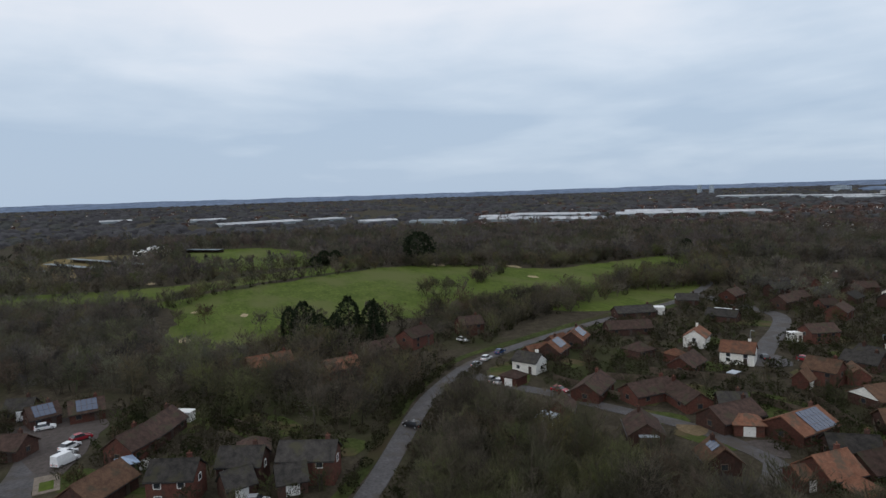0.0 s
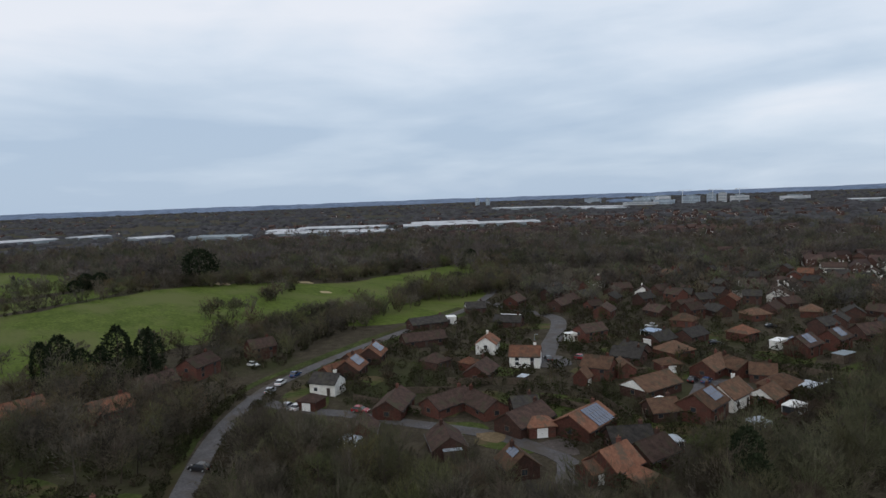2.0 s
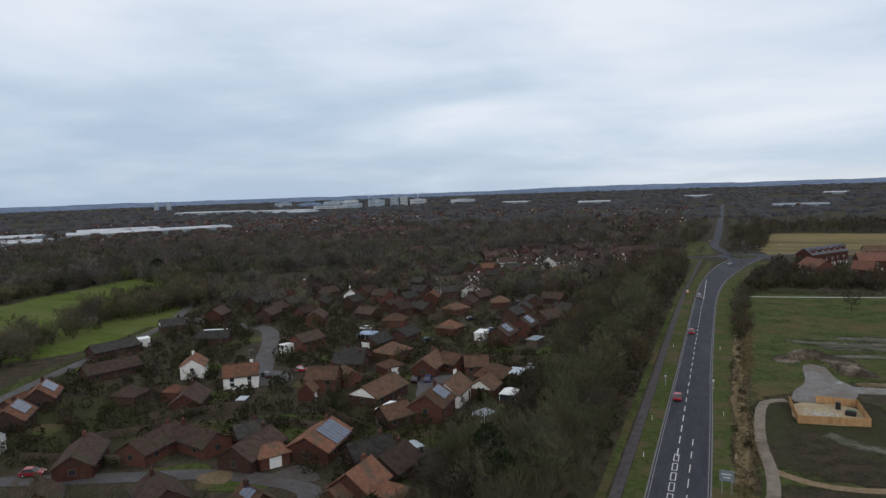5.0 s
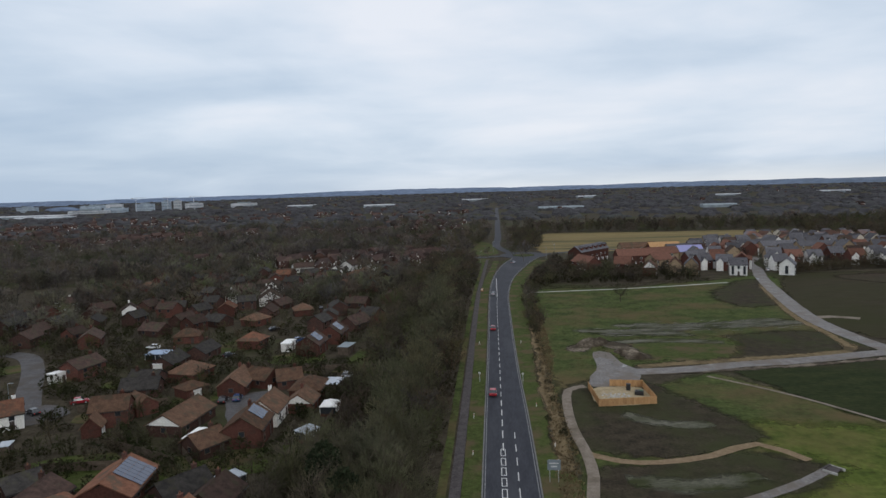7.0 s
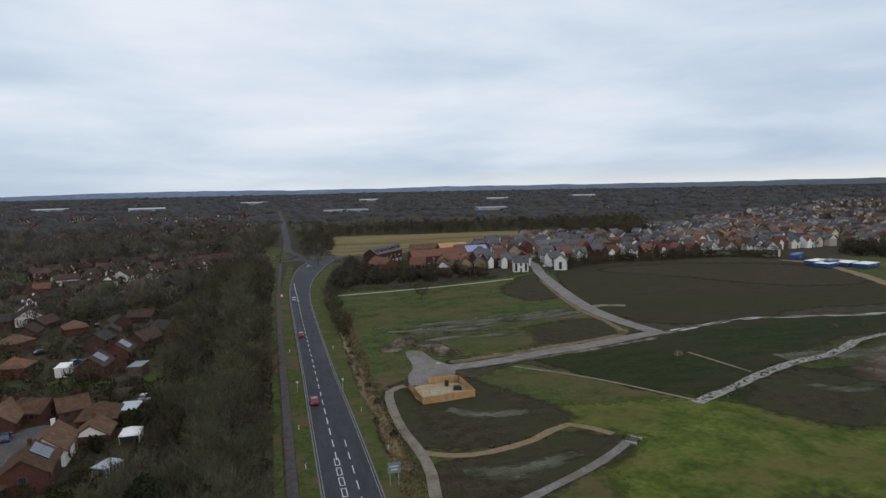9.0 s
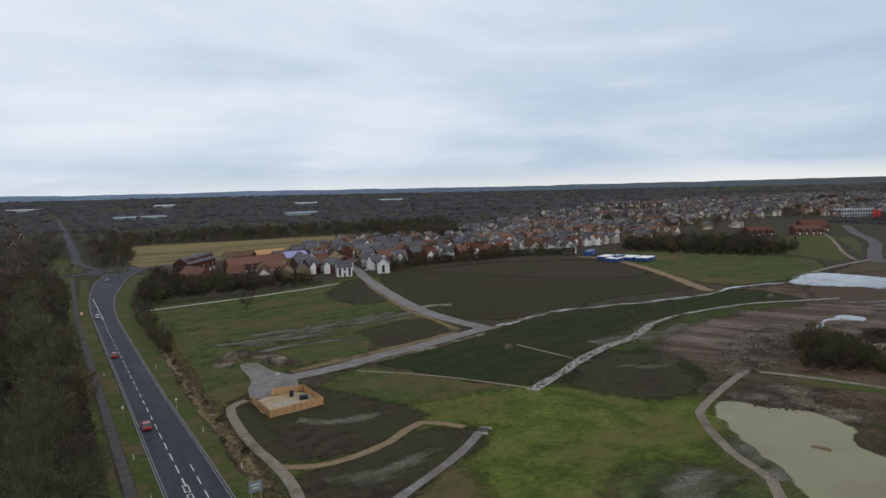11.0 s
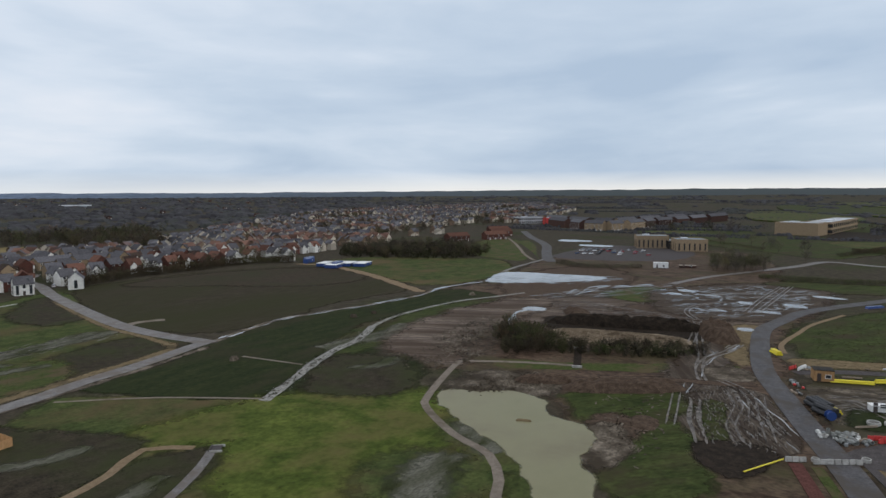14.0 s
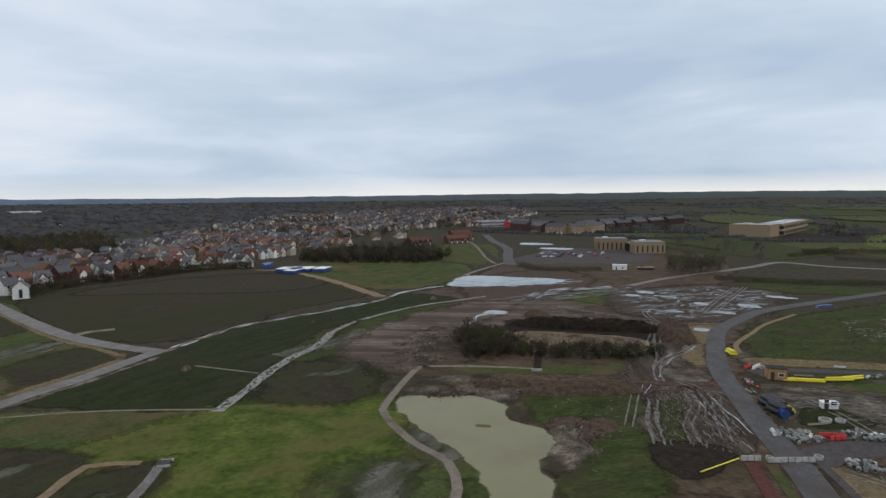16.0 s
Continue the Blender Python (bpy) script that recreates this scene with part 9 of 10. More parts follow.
for a, b in zip(lane_line, lane_line[1:]):
    way = (b - a).normalized()
    for q in (-1, 1):
        d = q * TREE_RNG.uniform(3.6, 5.6)
        if clear_of(a.x - way.y * d, a.y + way.x * d, 0) and a.y < 62 and TREE_RNG.random() < 0.8 and not inside(a.x - way.y * d, a.y + way.x * d, [(-120, 52), (-142, 76), (-134, 84), (-112, 66)]):
            edge_spots.append((a.x - way.y * d, a.y + way.x * d))
wood_stuff("lane_hedge", edge_spots, both_bush, SCRUB, "dark overgrown hedge along the lane", "hedge", 0.5, 1.0)
wood_stuff("lane_hedge", edge_spots[::2], both_shrub, GARDENTWIGS, "bare overgrown hedge trees along the lane", "hedge", 0.35, 0.7)
golf_edge = spread_points([(-176, 62), (-192, 58), (-214, 80), (-224, 104), (-233, 125), (-226, 144), (-214, 146), (-186, 110), (-176, 94), (-162, 78)], 4.6, TREE_RNG, 0.2)
wood_stuff("woodland", golf_edge, both_mid, TWIGS, "leafless trees between lane and fairway", "woodland", 0.42, 0.8)
wood_stuff("undergrowth", golf_edge, both_bush, SCRUB, "dark scrub between lane and fairway", "undergrowth", 0.5, 1.0)
clump = spread_points([(-246, 186), (-232, 180), (-222, 200), (-220, 244), (-232, 240), (-240, 210)], 4.6, TREE_RNG, 0)
clump += [(-205, 137), (-208, 144), (-212, 153), (-215, 163), (-218, 172), (-269, 96), (-272, 103), (-268, 110), (-266, 116), (-292, 136), (-295, 142), (-252, -14), (-250, -4), (-224, 15), (-226, 24), (-222, 30), (-270, 99), (-265, 107)]
clump += [(p.x + TREE_RNG.normal() * 5, p.y + TREE_RNG.normal() * 5) for p in curve([(-400, 128), (-385, 146), (-374, 165), (-362, 185), (-351, 204), (-348, 223), (-345, 250)], 2.0)]
wood_stuff("golf_trees", clump, crown_kinds, TWIGS, "round leafless trees on the golf course", "woodland", 0.8, 1.15)
golf_trees = []
for line, width in (([(-208, 20), (-216, 60), (-222, 92)], 7), ([(-214, 90), (-222, 130), (-226, 165), (-240, 190), (-246, 214)], 11), ([(-246, 205), (-262, 236), (-236, 238), (-218, 240)], 14), ([(-190, 110), (-200, 140)], 3), ([(-232, 240), (-300, 300), (-345, 345)], 14),
                    ([(-300, -19), (-345, 12), (-372, 50), (-395, 99)], 3), ([(-395, 105), (-440, 82)], 5), ([(-390, -105), (-376, -63), (-393, -23), (-425, 59), (-462, 100)], 4), ([(-335, 205), (-346, 250), (-350, 320)], 10), ([(-300, 140), (-330, 170)], 6), ([(-368, 177), (-420, 106)], 8)):
    for p in curve(line, 4.0):
        for _ in range(max(1, int(width / 4))):
            q = (p.x + TREE_RNG.normal() * width / 2, p.y + TREE_RNG.normal() * width / 2)
            if clear_of(*q, 0) and clear_road(*q):
                golf_trees.append(q)
wood_stuff("golf_trees", golf_trees, crown_kinds, TWIGS, "leafless trees between the fairways", "woodland", 0.6, 1.1)
wood_stuff("golf_scrub", golf_trees[::2], both_bush, SCRUB, "scrub beneath the golf course trees", "undergrowth", 0.5, 1.0)
beyond = spread_points([(-660, -130), (-480, -118), (-395, -110), (-380, -64), (-410, 10), (-430, 60), (-465, 120), (-410, 165), (-370, 200), (-355, 340), (-330, 400), (-420, 560), (-640, 420), (-760, 150), (-760, -120)], 10.5, TREE_RNG, 0, False)
beyond = [p for p in beyond if not inside(*p, [(-640, -4), (-640, 60), (-545, 92), (-450, 74), (-452, 2), (-520, -18)]) and not inside(*p, [(-650, -120), (-480, -112), (-470, -80), (-560, -40), (-660, -20)])]
wood_stuff("woodland", beyond, wood_kinds, MIDWOOD, "brown leafless woods beyond the golf course", "woodland", 0.8, 1.3)
wood_stuff("estate_trees", spread_points(OLD_ESTATE, 8.0, TREE_RNG, -0.5), both_shrub, GARDENTWIGS, "bare garden trees among the older houses", "garden trees", 0.55, 1.1)
wood_stuff("estate_shrubs", spread_points(OLD_ESTATE, 8.0, TREE_RNG, -0.5), both_bush, SCRUB, "evergreen garden shrubs among the older houses", "shrubs", 0.5, 1.1)
wood_stuff("estate_trees", spread_points([p for p in OLD_ESTATE if p[1] > 290] + [(-205, 300)], 17, TREE_RNG, -1), wood_kinds, PALEWOOD, "tall bare trees among the older houses", "garden trees", 0.6, 1.0)
tree_lines = [p for p in spread_points(OLD_ESTATE, 6.5, TREE_RNG, -0.5) if p[1] > 225 and noise.noise(Vector((*p, 5)) * 0.014) < -0.08]
for line in ([(-200, 280), (-152, 276), (-120, 284), (-89, 305), (-64, 326)], [(-339, 502), (-275, 505), (-221, 531), (-138, 529), (-88, 563)], [(-262, 268), (-218, 291), (-166, 307), (-131, 345)]):
    for p in curve(line, 3.0):
        q = (p.x + TREE_RNG.normal() * 5, p.y + TREE_RNG.normal() * 5)
        if clear_of(*q, -1):
            tree_lines.append(q)
wood_stuff("estate_tree_line", tree_lines, wood_kinds, PALEWOOD, "grey leafless tree line between the older houses", "garden trees", 0.6, 1.0)
GARDENS = [(-140, 70), (-120, 78), (-100, 86), (-88, 92), (-60, 92), (-38, 78), (-36, 182), (-95, 182), (-130, 228), (-165, 228), (-205, 222), (-188, 170), (-165, 112), (-150, 90)]
wood_stuff("garden_trees", spread_points(GARDENS, 7.0, TREE_RNG, -0.6), both_shrub, GARDENTWIGS, "bare garden trees and tall shrubs between houses", "garden trees", 0.45, 1.0)
garden = spread_points(GARDENS, 6.0, TREE_RNG, -0.6)
plant_each("garden_shrub", garden[:110], bush_kinds, SCRUB, "dense evergreen garden shrub", "shrubs of the gardens", 0.6, 1.3, "shrub")
wood_stuff("garden_shrubs", garden[110:], both_bush, SCRUB, "evergreen garden shrubs between the houses", "shrubs", 0.6, 1.3)
SW_GARDENS = [(-155, -55), (-80, -40), (-76, 10), (-95, 20), (-130, 0), (-150, -16)]
wood_stuff("garden_trees", spread_points(SW_GARDENS, 6.0, TREE_RNG, -0.5), both_shrub, GARDENTWIGS, "bare garden trees behind the houses", "garden trees", 0.6, 1.1)
wood_stuff("garden_shrubs", spread_points(SW_GARDENS, 5.0, TREE_RNG, 0.2), both_bush, SCRUB, "dark evergreen garden shrubs and hedges", "shrubs", 0.6, 1.3)

# dark evergreens
plant_each("conifer", [(-190, 31), (-184, 35), (-179, 41), (-182, 47), (-186, 40), (-176, 46), (-193, 26), (-198, 22)], conifer_kinds, CONIFER, "tall dark evergreen conifer", "conifers by the lane", 1.0, 1.45, "conifer")
plant_each("conifer", [(-22, 88), (-27, 96)], conifer_kinds, CONIFER, "dark evergreen conifer in the tree belt", "conifers of the belt", 0.6, 0.7, "conifer")
for x, y, k in ((-403, 142, 2.5), (-350, 331, 1.3), (-437, 82, 1.2), (-445, 92, 1.1), (-426, 74, 1.0), (-455, 84, 1.0)):
    t = tree_thing("evergreen_oak", x, y, *round_kinds[int(x) % 2], CONIFER, "broad dark round evergreen tree", "tree", "dark evergreens of the golf course")
    t.scale = (k, k, k)
# hedges round gardens and fields
def hedge(points, height, width, label, material=HEDGE, density=7.0):
    """A clipped or wild hedge: a band of small leaf faces over stems."""
    line = curve(points, 0.8)
    n = int(len(line) * density * height * width)
    rng = TREE_RNG
    pts = np.array([tuple(p) for p in line])
    i = rng.integers(0, len(pts) - 1, n)
    roots = pts[i] + (pts[i + 1] - pts[i]) * rng.random((n, 1))
    way = unit(pts[i + 1] - pts[i])
    across = np.stack([-way[:, 1], way[:, 0], 0 * way[:, 0]], 1)
    top = height * (1 + 0.18 * np.sin(roots[:, 0] * 0.6) * np.cos(roots[:, 1] * 0.5))
    roots = roots + across * (rng.uniform(-0.5, 0.5, (n, 1)) * width)
    roots[:, 2] = rng.random(n) ** 0.7 * top
    size = 0.32 + 0.1 * height
    soup = slivers(roots, unit(rng.normal(0, 1, (n, 3)) + [0, 0, 0.4]), rng.uniform(0.5, 1.2, n) * size, rng.uniform(0.2, 0.5, n) * size, rng)
    soup[..., 2] = np.maximum(soup[..., 2], 0.01)
    return tagged(new("hedge", triangles("hedge", soup, material)), label, "hedge", "hedges")


hedge([(-76, 122), (-66, 117), (-58, 112)], 1.8, 1.6, "clipped dark green garden hedge between lawns")
hedge([(-62, 177), (-52, 180), (-42, 181)], 2.2, 1.6, "tall clipped dark garden hedge")
hedge([(-118, 75), (-106, 80), (-96, 82)], 1.6, 1.4, "dark clipped hedge along the street")
hedge([(-42, 118), (-52, 112), (-62, 109)], 1.8, 1.8, "dark evergreen hedge between gardens")
hedge([(-90, 142), (-78, 128), (-72, 120)], 1.8, 1.4, "dark evergreen hedge between gardens")
hedge([(-132, -8), (-120, -2), (-108, 6)], 2.0, 1.6, "dark evergreen hedge between gardens")
for x, y, turn, n_ in ((-120, 100, 30, 12), (-104, 108, -60, 10), (-92, 118, 20, 11), (-76, 144, 60, 10), (-98, 150, -20, 10), (-70, 186, 5, 14), (-100, 196, 60, 12), (-124, 190, -30, 11), (-140, 150, 70, 12), (-126, 136, -15, 10), (-60, 100, 75, 9), (-44, 170, 85, 12), (-118, -28, 20, 10), (-104, -10, 65, 10), (-132, -24, -40, 9), (-66, 228, 10, 14), (-92, 222, 70, 12)):
    c, s = math.cos(radians(turn)) * n_ / 2, math.sin(radians(turn)) * n_ / 2
    hedge([(x - c, y - s), (x + 0.3, y - 0.2), (x + c, y + s)], 1.6, 1.3, "dark clipped evergreen garden hedge", HEDGE, 8)
hedge([(19, 315), (61, 317), (108, 332)], 1.6, 2.0, "field hedge before the estate", SCRUB, 4)
hedge([(150, 352), (160, 357), (198, 368), (228, 365), (272, 366), (300, 346)], 4.5, 5, "tall overgrown hedge along the new houses", WOODTWIGS, 2.6)
hedge([(379, 60), (376, 42), (379, 14), (391, -19), (396, -40)], 2.2, 10, "low dark scrub bank across the field", GARDENTWIGS, 2.6)
hedge([(392, 186), (377, 166), (381, 146), (392, 131)], 2.4, 8, "dark hedge before the car park", GARDENTWIGS, 2.6)
hedge([(638, 147), (604, 115), (565, 83)], 2.0, 4, "low dark hedge across the pasture", GARDENTWIGS, 2)
hedge([(533, 29), (571, 14), (620, -1)], 2.6, 5, "dark wild hedge across the pasture", GARDENTWIGS, 2)
hedge([(526, 1), (521, -20), (516, -38), (512, -60)], 2.6, 7, "dark wild hedge beside the pale road", GARDENTWIGS, 2)
hedge([(560, 20), (572, 9), (590, -40), (600, -90)], 4, 6, "dark wild hedge beside the field", GARDENTWIGS, 2)

# thickets and scrub east of the road
thicket = spread_points([(152, 100), (168, 112), (186, 117), (184, 104), (172, 90), (160, 86)], 3.0, TREE_RNG, 0)
wood_stuff("thicket", thicket, crown_kinds, GARDENTWIGS, "dark bare thicket by the pit", "thicket", 0.4, 0.68)
walk_scrub = spread_points([(161, 85), (172, 90), (187, 58), (183, 46), (170, 62)], 2.3, TREE_RNG, 0)
wood_stuff("thicket_scrub", walk_scrub, crown_kinds, GARDENTWIGS, "dark bare scrub along the green walk", "thicket", 0.22, 0.42)
wood_stuff("thicket_scrub", thicket[::2] + walk_scrub[::2], both_bush, SCRUB, "dark scrub beneath the thicket", "thicket", 0.3, 0.6)
scrub_line = [(p.x + TREE_RNG.normal() * 1.5, p.y) for p in curve([(14, 222), (14, 240), (15, 262), (17, 300), (21, 340), (30, 392)], 1.8)]
wood_stuff("roadside_scrub", scrub_line, both_shrub, WOODTWIGS, "bare scrub along the main road", "scrub", 0.5, 0.95)
ditch_bushes = [(p.x + TREE_RNG.normal() * 1.0, p.y) for p in curve([(13, 128), (12.5, 162), (13.5, 205), (14, 222)], 5.0)]
wood_stuff("roadside_scrub", ditch_bushes, both_shrub, GARDENTWIGS, "scattered bushes along the roadside ditch", "scrub", 0.2, 0.45)
wood_stuff("roadside_brambles", scrub_line[::4] + ditch_bushes[::2], both_bush, SCRUB, "brambles along the main road", "scrub", 0.3, 0.6)
copse = spread_points([(20, 322), (40, 328), (66, 330), (108, 340), (112, 358), (96, 376), (60, 380), (40, 440), (36, 420), (26, 380)], 5.8, TREE_RNG, 0.5)
wood_stuff("copse", copse, both_mid, WOODTWIGS, "dark bare copse before the new houses", "woodland", 0.5, 0.8)
wood_stuff("copse_scrub", copse, both_bush, SCRUB, "scrub beneath the copse", "undergrowth", 0.9, 1.6)
estate_wood = spread_points([(345, 345), (356, 300), (372, 262), (392, 252), (440, 270), (470, 320), (440, 372), (390, 376)], 7.6, TREE_RNG, 0)
wood_stuff("copse", estate_wood, both_mid, WOODTWIGS, "dark bare wood beside the new estate", "woodland", 0.5, 1.0)
wood_stuff("copse_scrub", estate_wood, both_bush, SCRUB, "scrub beneath the estate wood", "undergrowth", 1.0, 2.0)
plant_each("bare_tree", spread_points([(388, 72), (400, 92), (430, 98), (446, 84), (436, 62), (410, 62)], 6.5, TREE_RNG, 0) + [(496, 46), (560, 82), (545, 70), (300, 352), (286, 372), (275, 368), (250, 372), (53, 276), (205, 372)], mid_kinds, TWIGS, "bare spreading field tree", "field trees", 0.8, 1.1)
behind = spread_points([(36, 678), (150, 676), (270, 662), (420, 680), (420, 740), (40, 750)], 10, TREE_RNG, 0, False)
wood_stuff("woodland", behind, wood_kinds, WOODTWIGS, "dark wood behind the pale field", "woodland", 0.7, 1.2)
roadside = spread_points([(14, 506), (16, 690), (34, 680), (44, 600), (36, 506)], 5.5, TREE_RNG, 0) + spread_points([(-50, 480), (-60, 640), (-6, 760), (-5, 600), (-22, 500)], 6.5, TREE_RNG, 0)
wood_stuff("woodland", roadside, both_mid, WOODTWIGS, "dark trees beside the road past the roundabout", "woodland", 0.6, 1.0)
plant_each("bare_tree", [(595, 80), (482, 46), (613, 122), (683, -26), (690, -32), (584, 80), (544, 51), (599, 122), (600, 97)], mid_kinds, PALEWOOD, "bare spreading tree by the school", "field trees", 1.1, 1.5)
hedge_trees = [(p.x + TREE_RNG.normal() * 1.6, p.y + TREE_RNG.normal() * 1.6) for p in curve([(158, 357), (176, 363), (198, 369), (228, 367), (272, 368), (298, 350)], 3.4)]
wood_stuff("hedge_trees", [p for p in hedge_trees if clear_of(*p, -2)], both_mid, WOODTWIGS, "dark bare trees in the hedge before the new houses", "hedge trees", 0.5, 0.95)
street_trees = spread_points(NEW_ESTATE, 11, TREE_RNG, -0.4)
wood_stuff("estate_trees", street_trees, both_shrub, PALEWOOD, "small bare trees of the new estate", "garden trees", 0.7, 1.2)

# woods, hedgerows and houses of the far country
far_rng = np.random.default_rng(5)
pts = []
NEW_FAR = [(470, 400), (540, 470), (560, 620), (430, 640), (720, 850), (1060, 1075), (1480, 1160), (1850, 1080), (2100, 1000), (1500, 620), (1000, 480), (900, 440), (700, 440)]
count = 0
while count < 30000:
    a = radians(far_rng.uniform(-105, 112))
    r = 430 + 3950 * far_rng.random() ** 1.15
    x, y = -math.sin(a) * r, math.cos(a) * r
    count += 1
    if inside(x, y, NEW_FAR) or inside(x, y, NEW_ESTATE) or inside(x, y, OLD_ESTATE):
        continue
    if r < 900 and (x > 20 and y < 720 and x < 560 and y > 0):
        if not (y > 675 and x < 300):
            continue
    if x > 380 and y < 330 and r < 800:
        continue
    if -660 < x < -380 and -130 < y < 120:
        continue
    if abs(x - 5) < 7 and y < 2400:
        continue
    east = a < radians(-50)
    open_land = noise.noise(Vector((x * 0.35, y, 0)) * 0.006)
    if east and open_land > -0.12:
        continue
    if not east and open_land > 0.32:
        continue
    pts.append((x, y))
def dome(seed):
    """A far clump of trees: a lumpy mound of crowns."""
    rng = np.random.default_rng(seed)
    k = 7
    t = np.arange(k) * 2 * np.pi / k + rng.uniform(-0.3, 0.3, k)
    low = np.stack([np.cos(t) * rng.uniform(6, 9, k), np.sin(t) * rng.uniform(6, 9, k), np.zeros(k)], 1)
    mid = np.stack([np.cos(t + 0.4) * rng.uniform(3.5, 6.5, k), np.sin(t + 0.4) * rng.uniform(3.5, 6.5, k), rng.uniform(4.5, 8, k)], 1)
    top = np.array([0, 0, rng.uniform(7, 9.5)])
    made = []
    for i in range(k):
        j = (i + 1) % k
        made += [(low[i], low[j], mid[i]), (low[j], mid[j], mid[i]), (mid[i], mid[j], top)]
    return np.array(made)


mounds = [dome(170 + k) * np.array((2.1, 2.1, 0.95)) for k in range(8)]
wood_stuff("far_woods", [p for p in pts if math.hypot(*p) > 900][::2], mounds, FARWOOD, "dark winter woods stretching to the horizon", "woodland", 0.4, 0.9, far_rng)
pts = [p for p in pts if math.hypot(*p) <= 900][::2]
wood_stuff("far_woods", pts, wood_kinds, MIDWOOD, "dark winter woods stretching to the horizon", "woodland", 0.6, 1.3, far_rng)
rows_ = []
for k in range(90):
    a, r = radians(far_rng.uniform(-104, -48)), far_rng.uniform(620, 3200)
    x, y = -math.sin(a) * r, math.cos(a) * r
    if x < 560 or inside(x, y, NEW_FAR):
        continue
    turn, length = far_rng.normal(0.25, 0.25) + (math.pi / 2 if k % 4 else 0), far_rng.uniform(120, 420)
    for d in np.arange(-length / 2, length / 2, 5.5):
        q = (x + math.cos(turn) * d, y + math.sin(turn) * d)
        if not inside(*q, NEW_FAR) and not (760 < q[0] < 1010 and 10 < q[1] < 130):
            rows_.append(q)
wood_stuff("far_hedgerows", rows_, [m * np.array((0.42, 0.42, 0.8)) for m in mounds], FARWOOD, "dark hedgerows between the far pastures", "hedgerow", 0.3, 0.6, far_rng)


def roof_and_walls(points, length, width, eave, ridge, rng):
    walls, roofs = [], []
    for x, y in points:
        L_, W_ = length * rng.uniform(0.8, 1.4) / 2, width * rng.uniform(0.85, 1.15) / 2
        a = rng.choice((0.2, 1.75, 0.9)) + rng.normal(0, 0.2)
        c, s = math.cos(a), math.sin(a)
        z = rise(x, y)

        def at(u, v, h):
            return (x + u * c - v * s, y + u * s + v * c, z + h)
        e, r = eave * rng.uniform(0.8, 1.1), ridge
        A, B, C, D = at(-L_, -W_, 0), at(L_, -W_, 0), at(L_, W_, 0), at(-L_, W_, 0)
        E_, F_, G_, H_ = at(-L_, -W_, e), at(L_, -W_, e), at(L_, W_, e), at(-L_, W_, e)
        P, Q = at(-L_, 0, r), at(L_, 0, r)
        walls += [(A, B, F_), (A, F_, E_), (C, D, H_), (C, H_, G_), (B, C, G_), (B, G_, F_), (F_, G_, Q), (D, A, E_), (D, E_, H_), (H_, E_, P)]
        I, J, K, M = at(-L_ - 0.4, -W_ - 0.4, e - 0.1), at(L_ + 0.4, -W_ - 0.4, e - 0.1), at(L_ + 0.4, W_ + 0.4, e - 0.1), at(-L_ - 0.4, W_ + 0.4, e - 0.1)
        P2, Q2 = at(-L_ - 0.4, 0, r + 0.15), at(L_ + 0.4, 0, r + 0.15)
        roofs += [(I, J, Q2), (I, Q2, P2), (K, M, P2), (K, P2, Q2)]
    return np.array(walls), np.array(roofs)


ESTATE_WOOD = [(271, 573), (334, 743), (339, 656), (363, 594), (332, 536), (305, 526)]
wood_stuff("woodland", spread_points(ESTATE_WOOD, 6.5, far_rng, 0, False), wood_kinds, WOODTWIGS, "dark bare wood between the new houses", "woodland", 0.6, 1.1, far_rng)
old_far = [p for n, p in enumerate(OLD_REST) if n % 6 and noise.noise(Vector((*p, 5)) * 0.014) > -0.10]

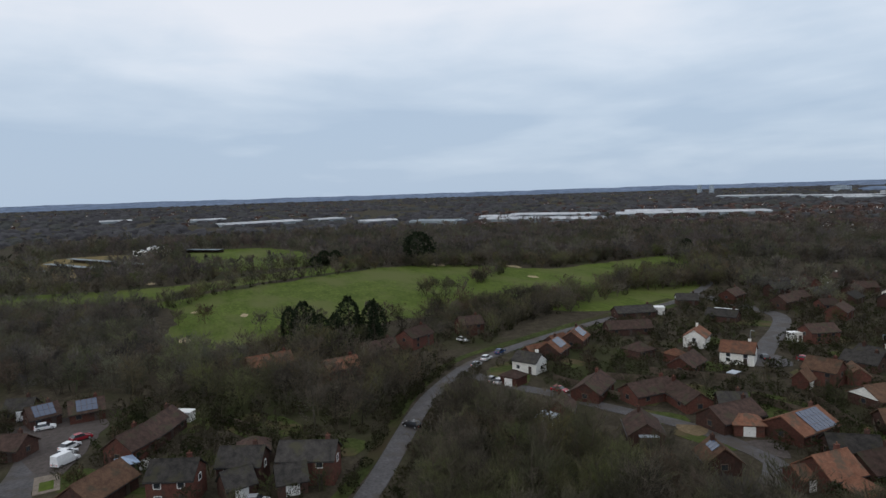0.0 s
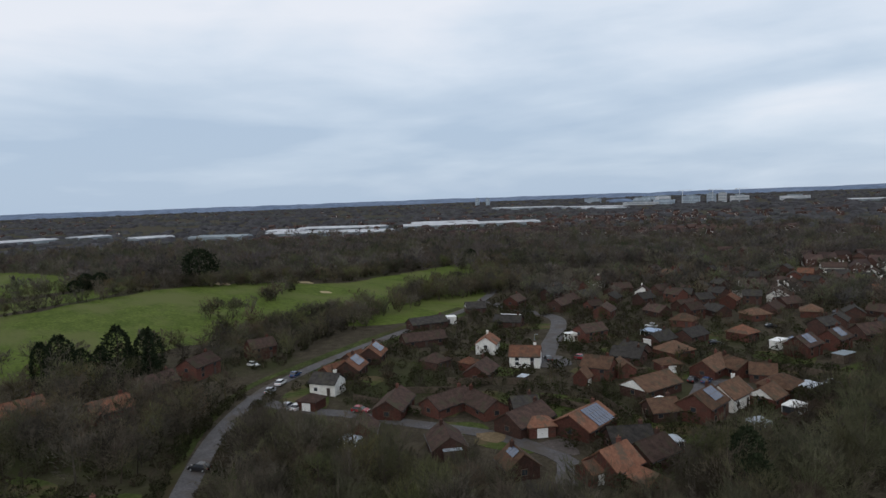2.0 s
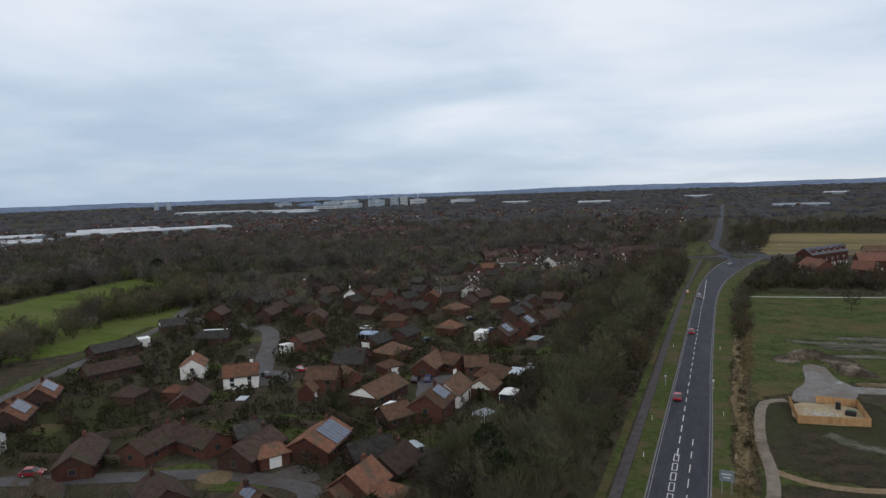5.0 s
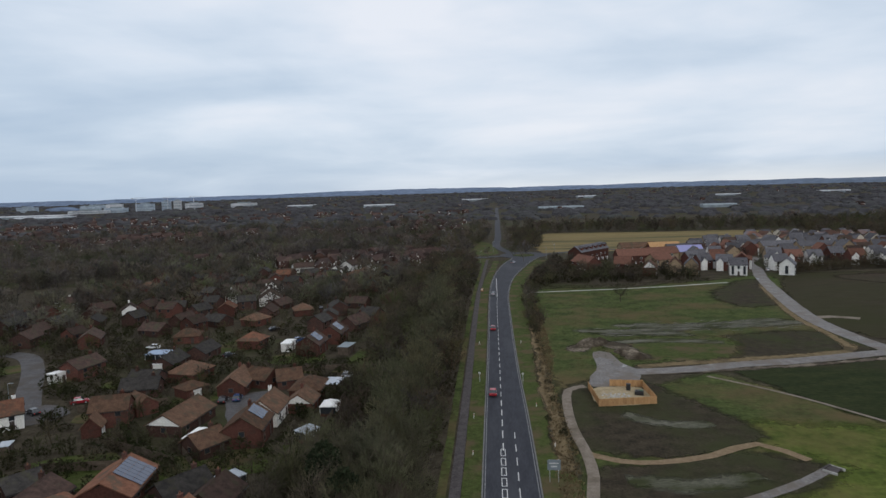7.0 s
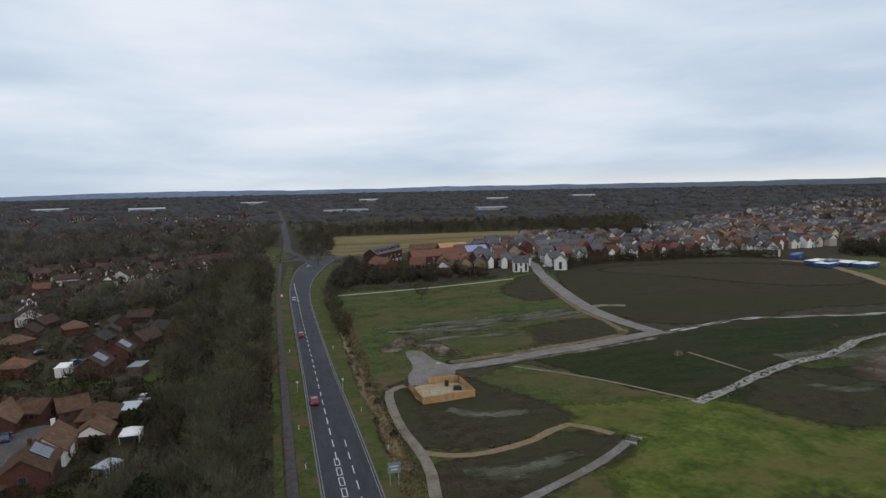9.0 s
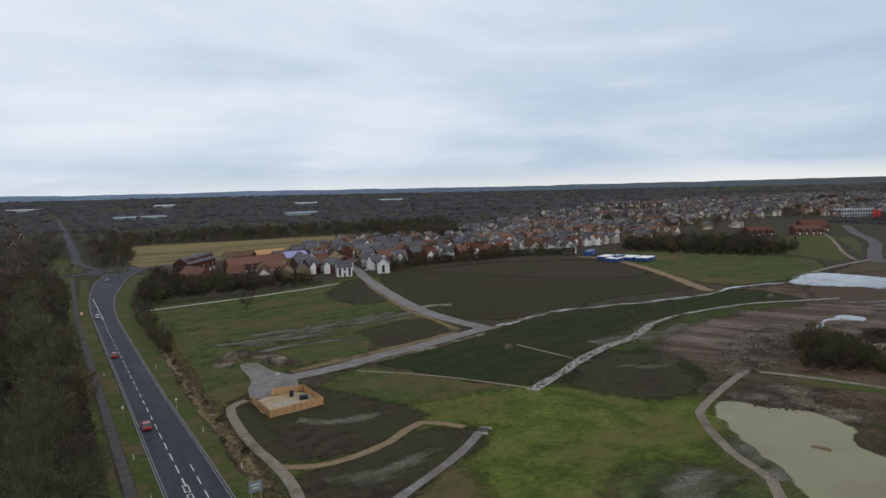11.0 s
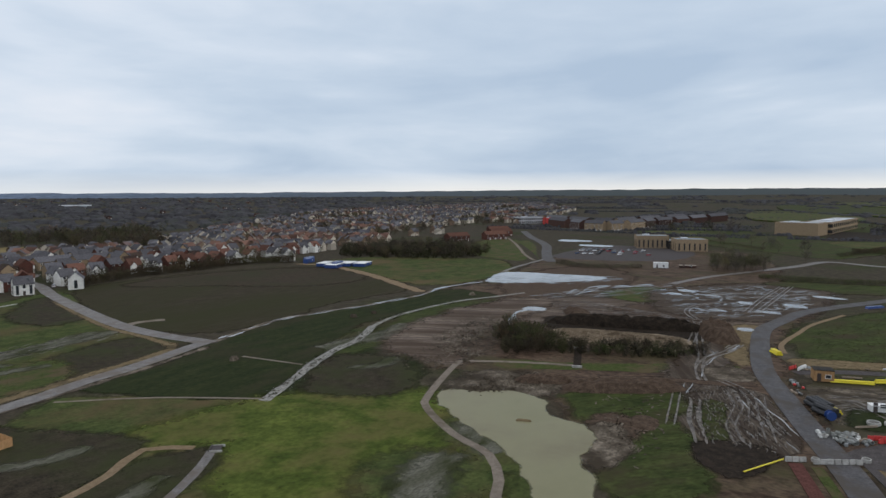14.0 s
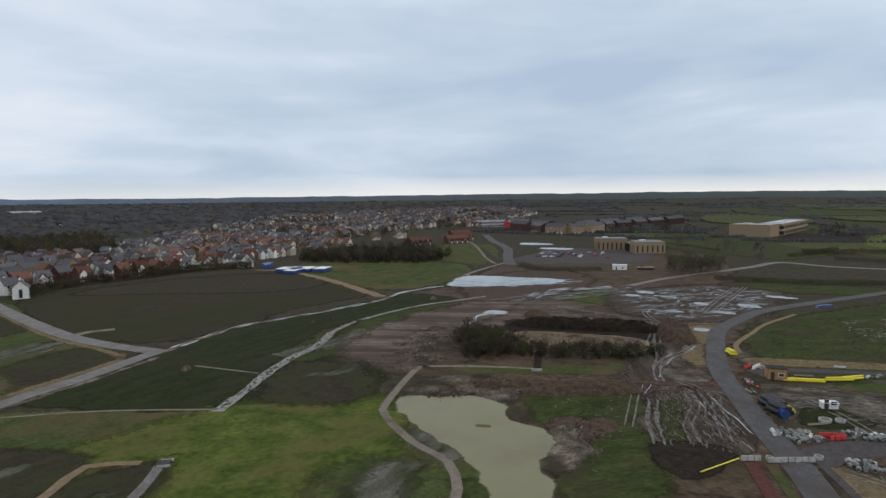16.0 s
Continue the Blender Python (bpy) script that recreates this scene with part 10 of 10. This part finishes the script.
def tree_band(x, y):
    """How far a spot of the old estate lies in one of the tree belts that run across it."""
    return noise.noise(Vector((math.atan2(-x, y) * 2.2, math.hypot(x, y) * 0.0105, 6)))


band_trees = []
for _ in range(4200):
    a, r = radians(far_rng.uniform(-8, 66)), 430 + 1100 * far_rng.random() ** 1.3
    x, y = -math.sin(a) * r, math.cos(a) * r
    if inside(x, y, OLD_ESTATE) or x > -40:
        continue
    if x < -190 and r < 720 or tree_band(x, y) < -0.12 + r / 9000 or r > 900 and far_rng.random() < 0.5:
        if r < 1000:
            band_trees.append((x, y))
    elif far_rng.random() < 0.8:
        old_far.append((x, y))
wood_stuff("estate_tree_line", band_trees, wood_kinds, MIDWOOD, "bands of leafless trees between the far houses", "garden trees", 0.6, 1.1, far_rng)
for _ in range(300):
    a, r = radians(far_rng.uniform(-45, 105)), 1200 + 2600 * far_rng.random()
    old_far.append((-math.sin(a) * r, math.cos(a) * r))
w_, r_ = roof_and_walls(old_far, 9.5, 7.5, 4.6, 7.2, far_rng)
tagged(new("far_houses", triangles("far_houses", w_, FARWALL)), "small brick and white house walls far off", "houses", kind="stuff")
tagged(new("far_roofs", triangles("far_roofs", r_, FARROOF)), "brown roofs of the far old houses", "roofs", kind="stuff")
new_far = [p for p in NEW_REST if not inside(*p, ESTATE_WOOD)]
street_woods = []
for _ in range(3600):
    x, y = far_rng.uniform(430, 2100), far_rng.uniform(400, 1160)
    if inside(x, y, NEW_FAR) and noise.noise(Vector((x * 0.005, y * 0.016, 9))) > 0.2:
        street_woods.append((x, y))
    elif inside(x, y, NEW_FAR) and clear_of(x, y, 2) and not inside(x, y, ESTATE_WOOD):
        new_far.append((x, y))
wood_stuff("estate_tree_line", street_woods, wood_kinds, WOODTWIGS, "dark tree bands between the far new houses", "garden trees", 0.5, 1.0, far_rng)
w_, r_ = roof_and_walls(new_far, 8.0, 7.4, 5.2, 8.2, far_rng)
tagged(new("far_houses", triangles("far_houses", w_, NEWWALL)), "pale and brick walls of the far new estate", "houses", kind="stuff")
tagged(new("far_roofs", triangles("far_roofs", r_, NEWROOF)), "grey and orange roofs of the far new estate", "roofs", kind="stuff")
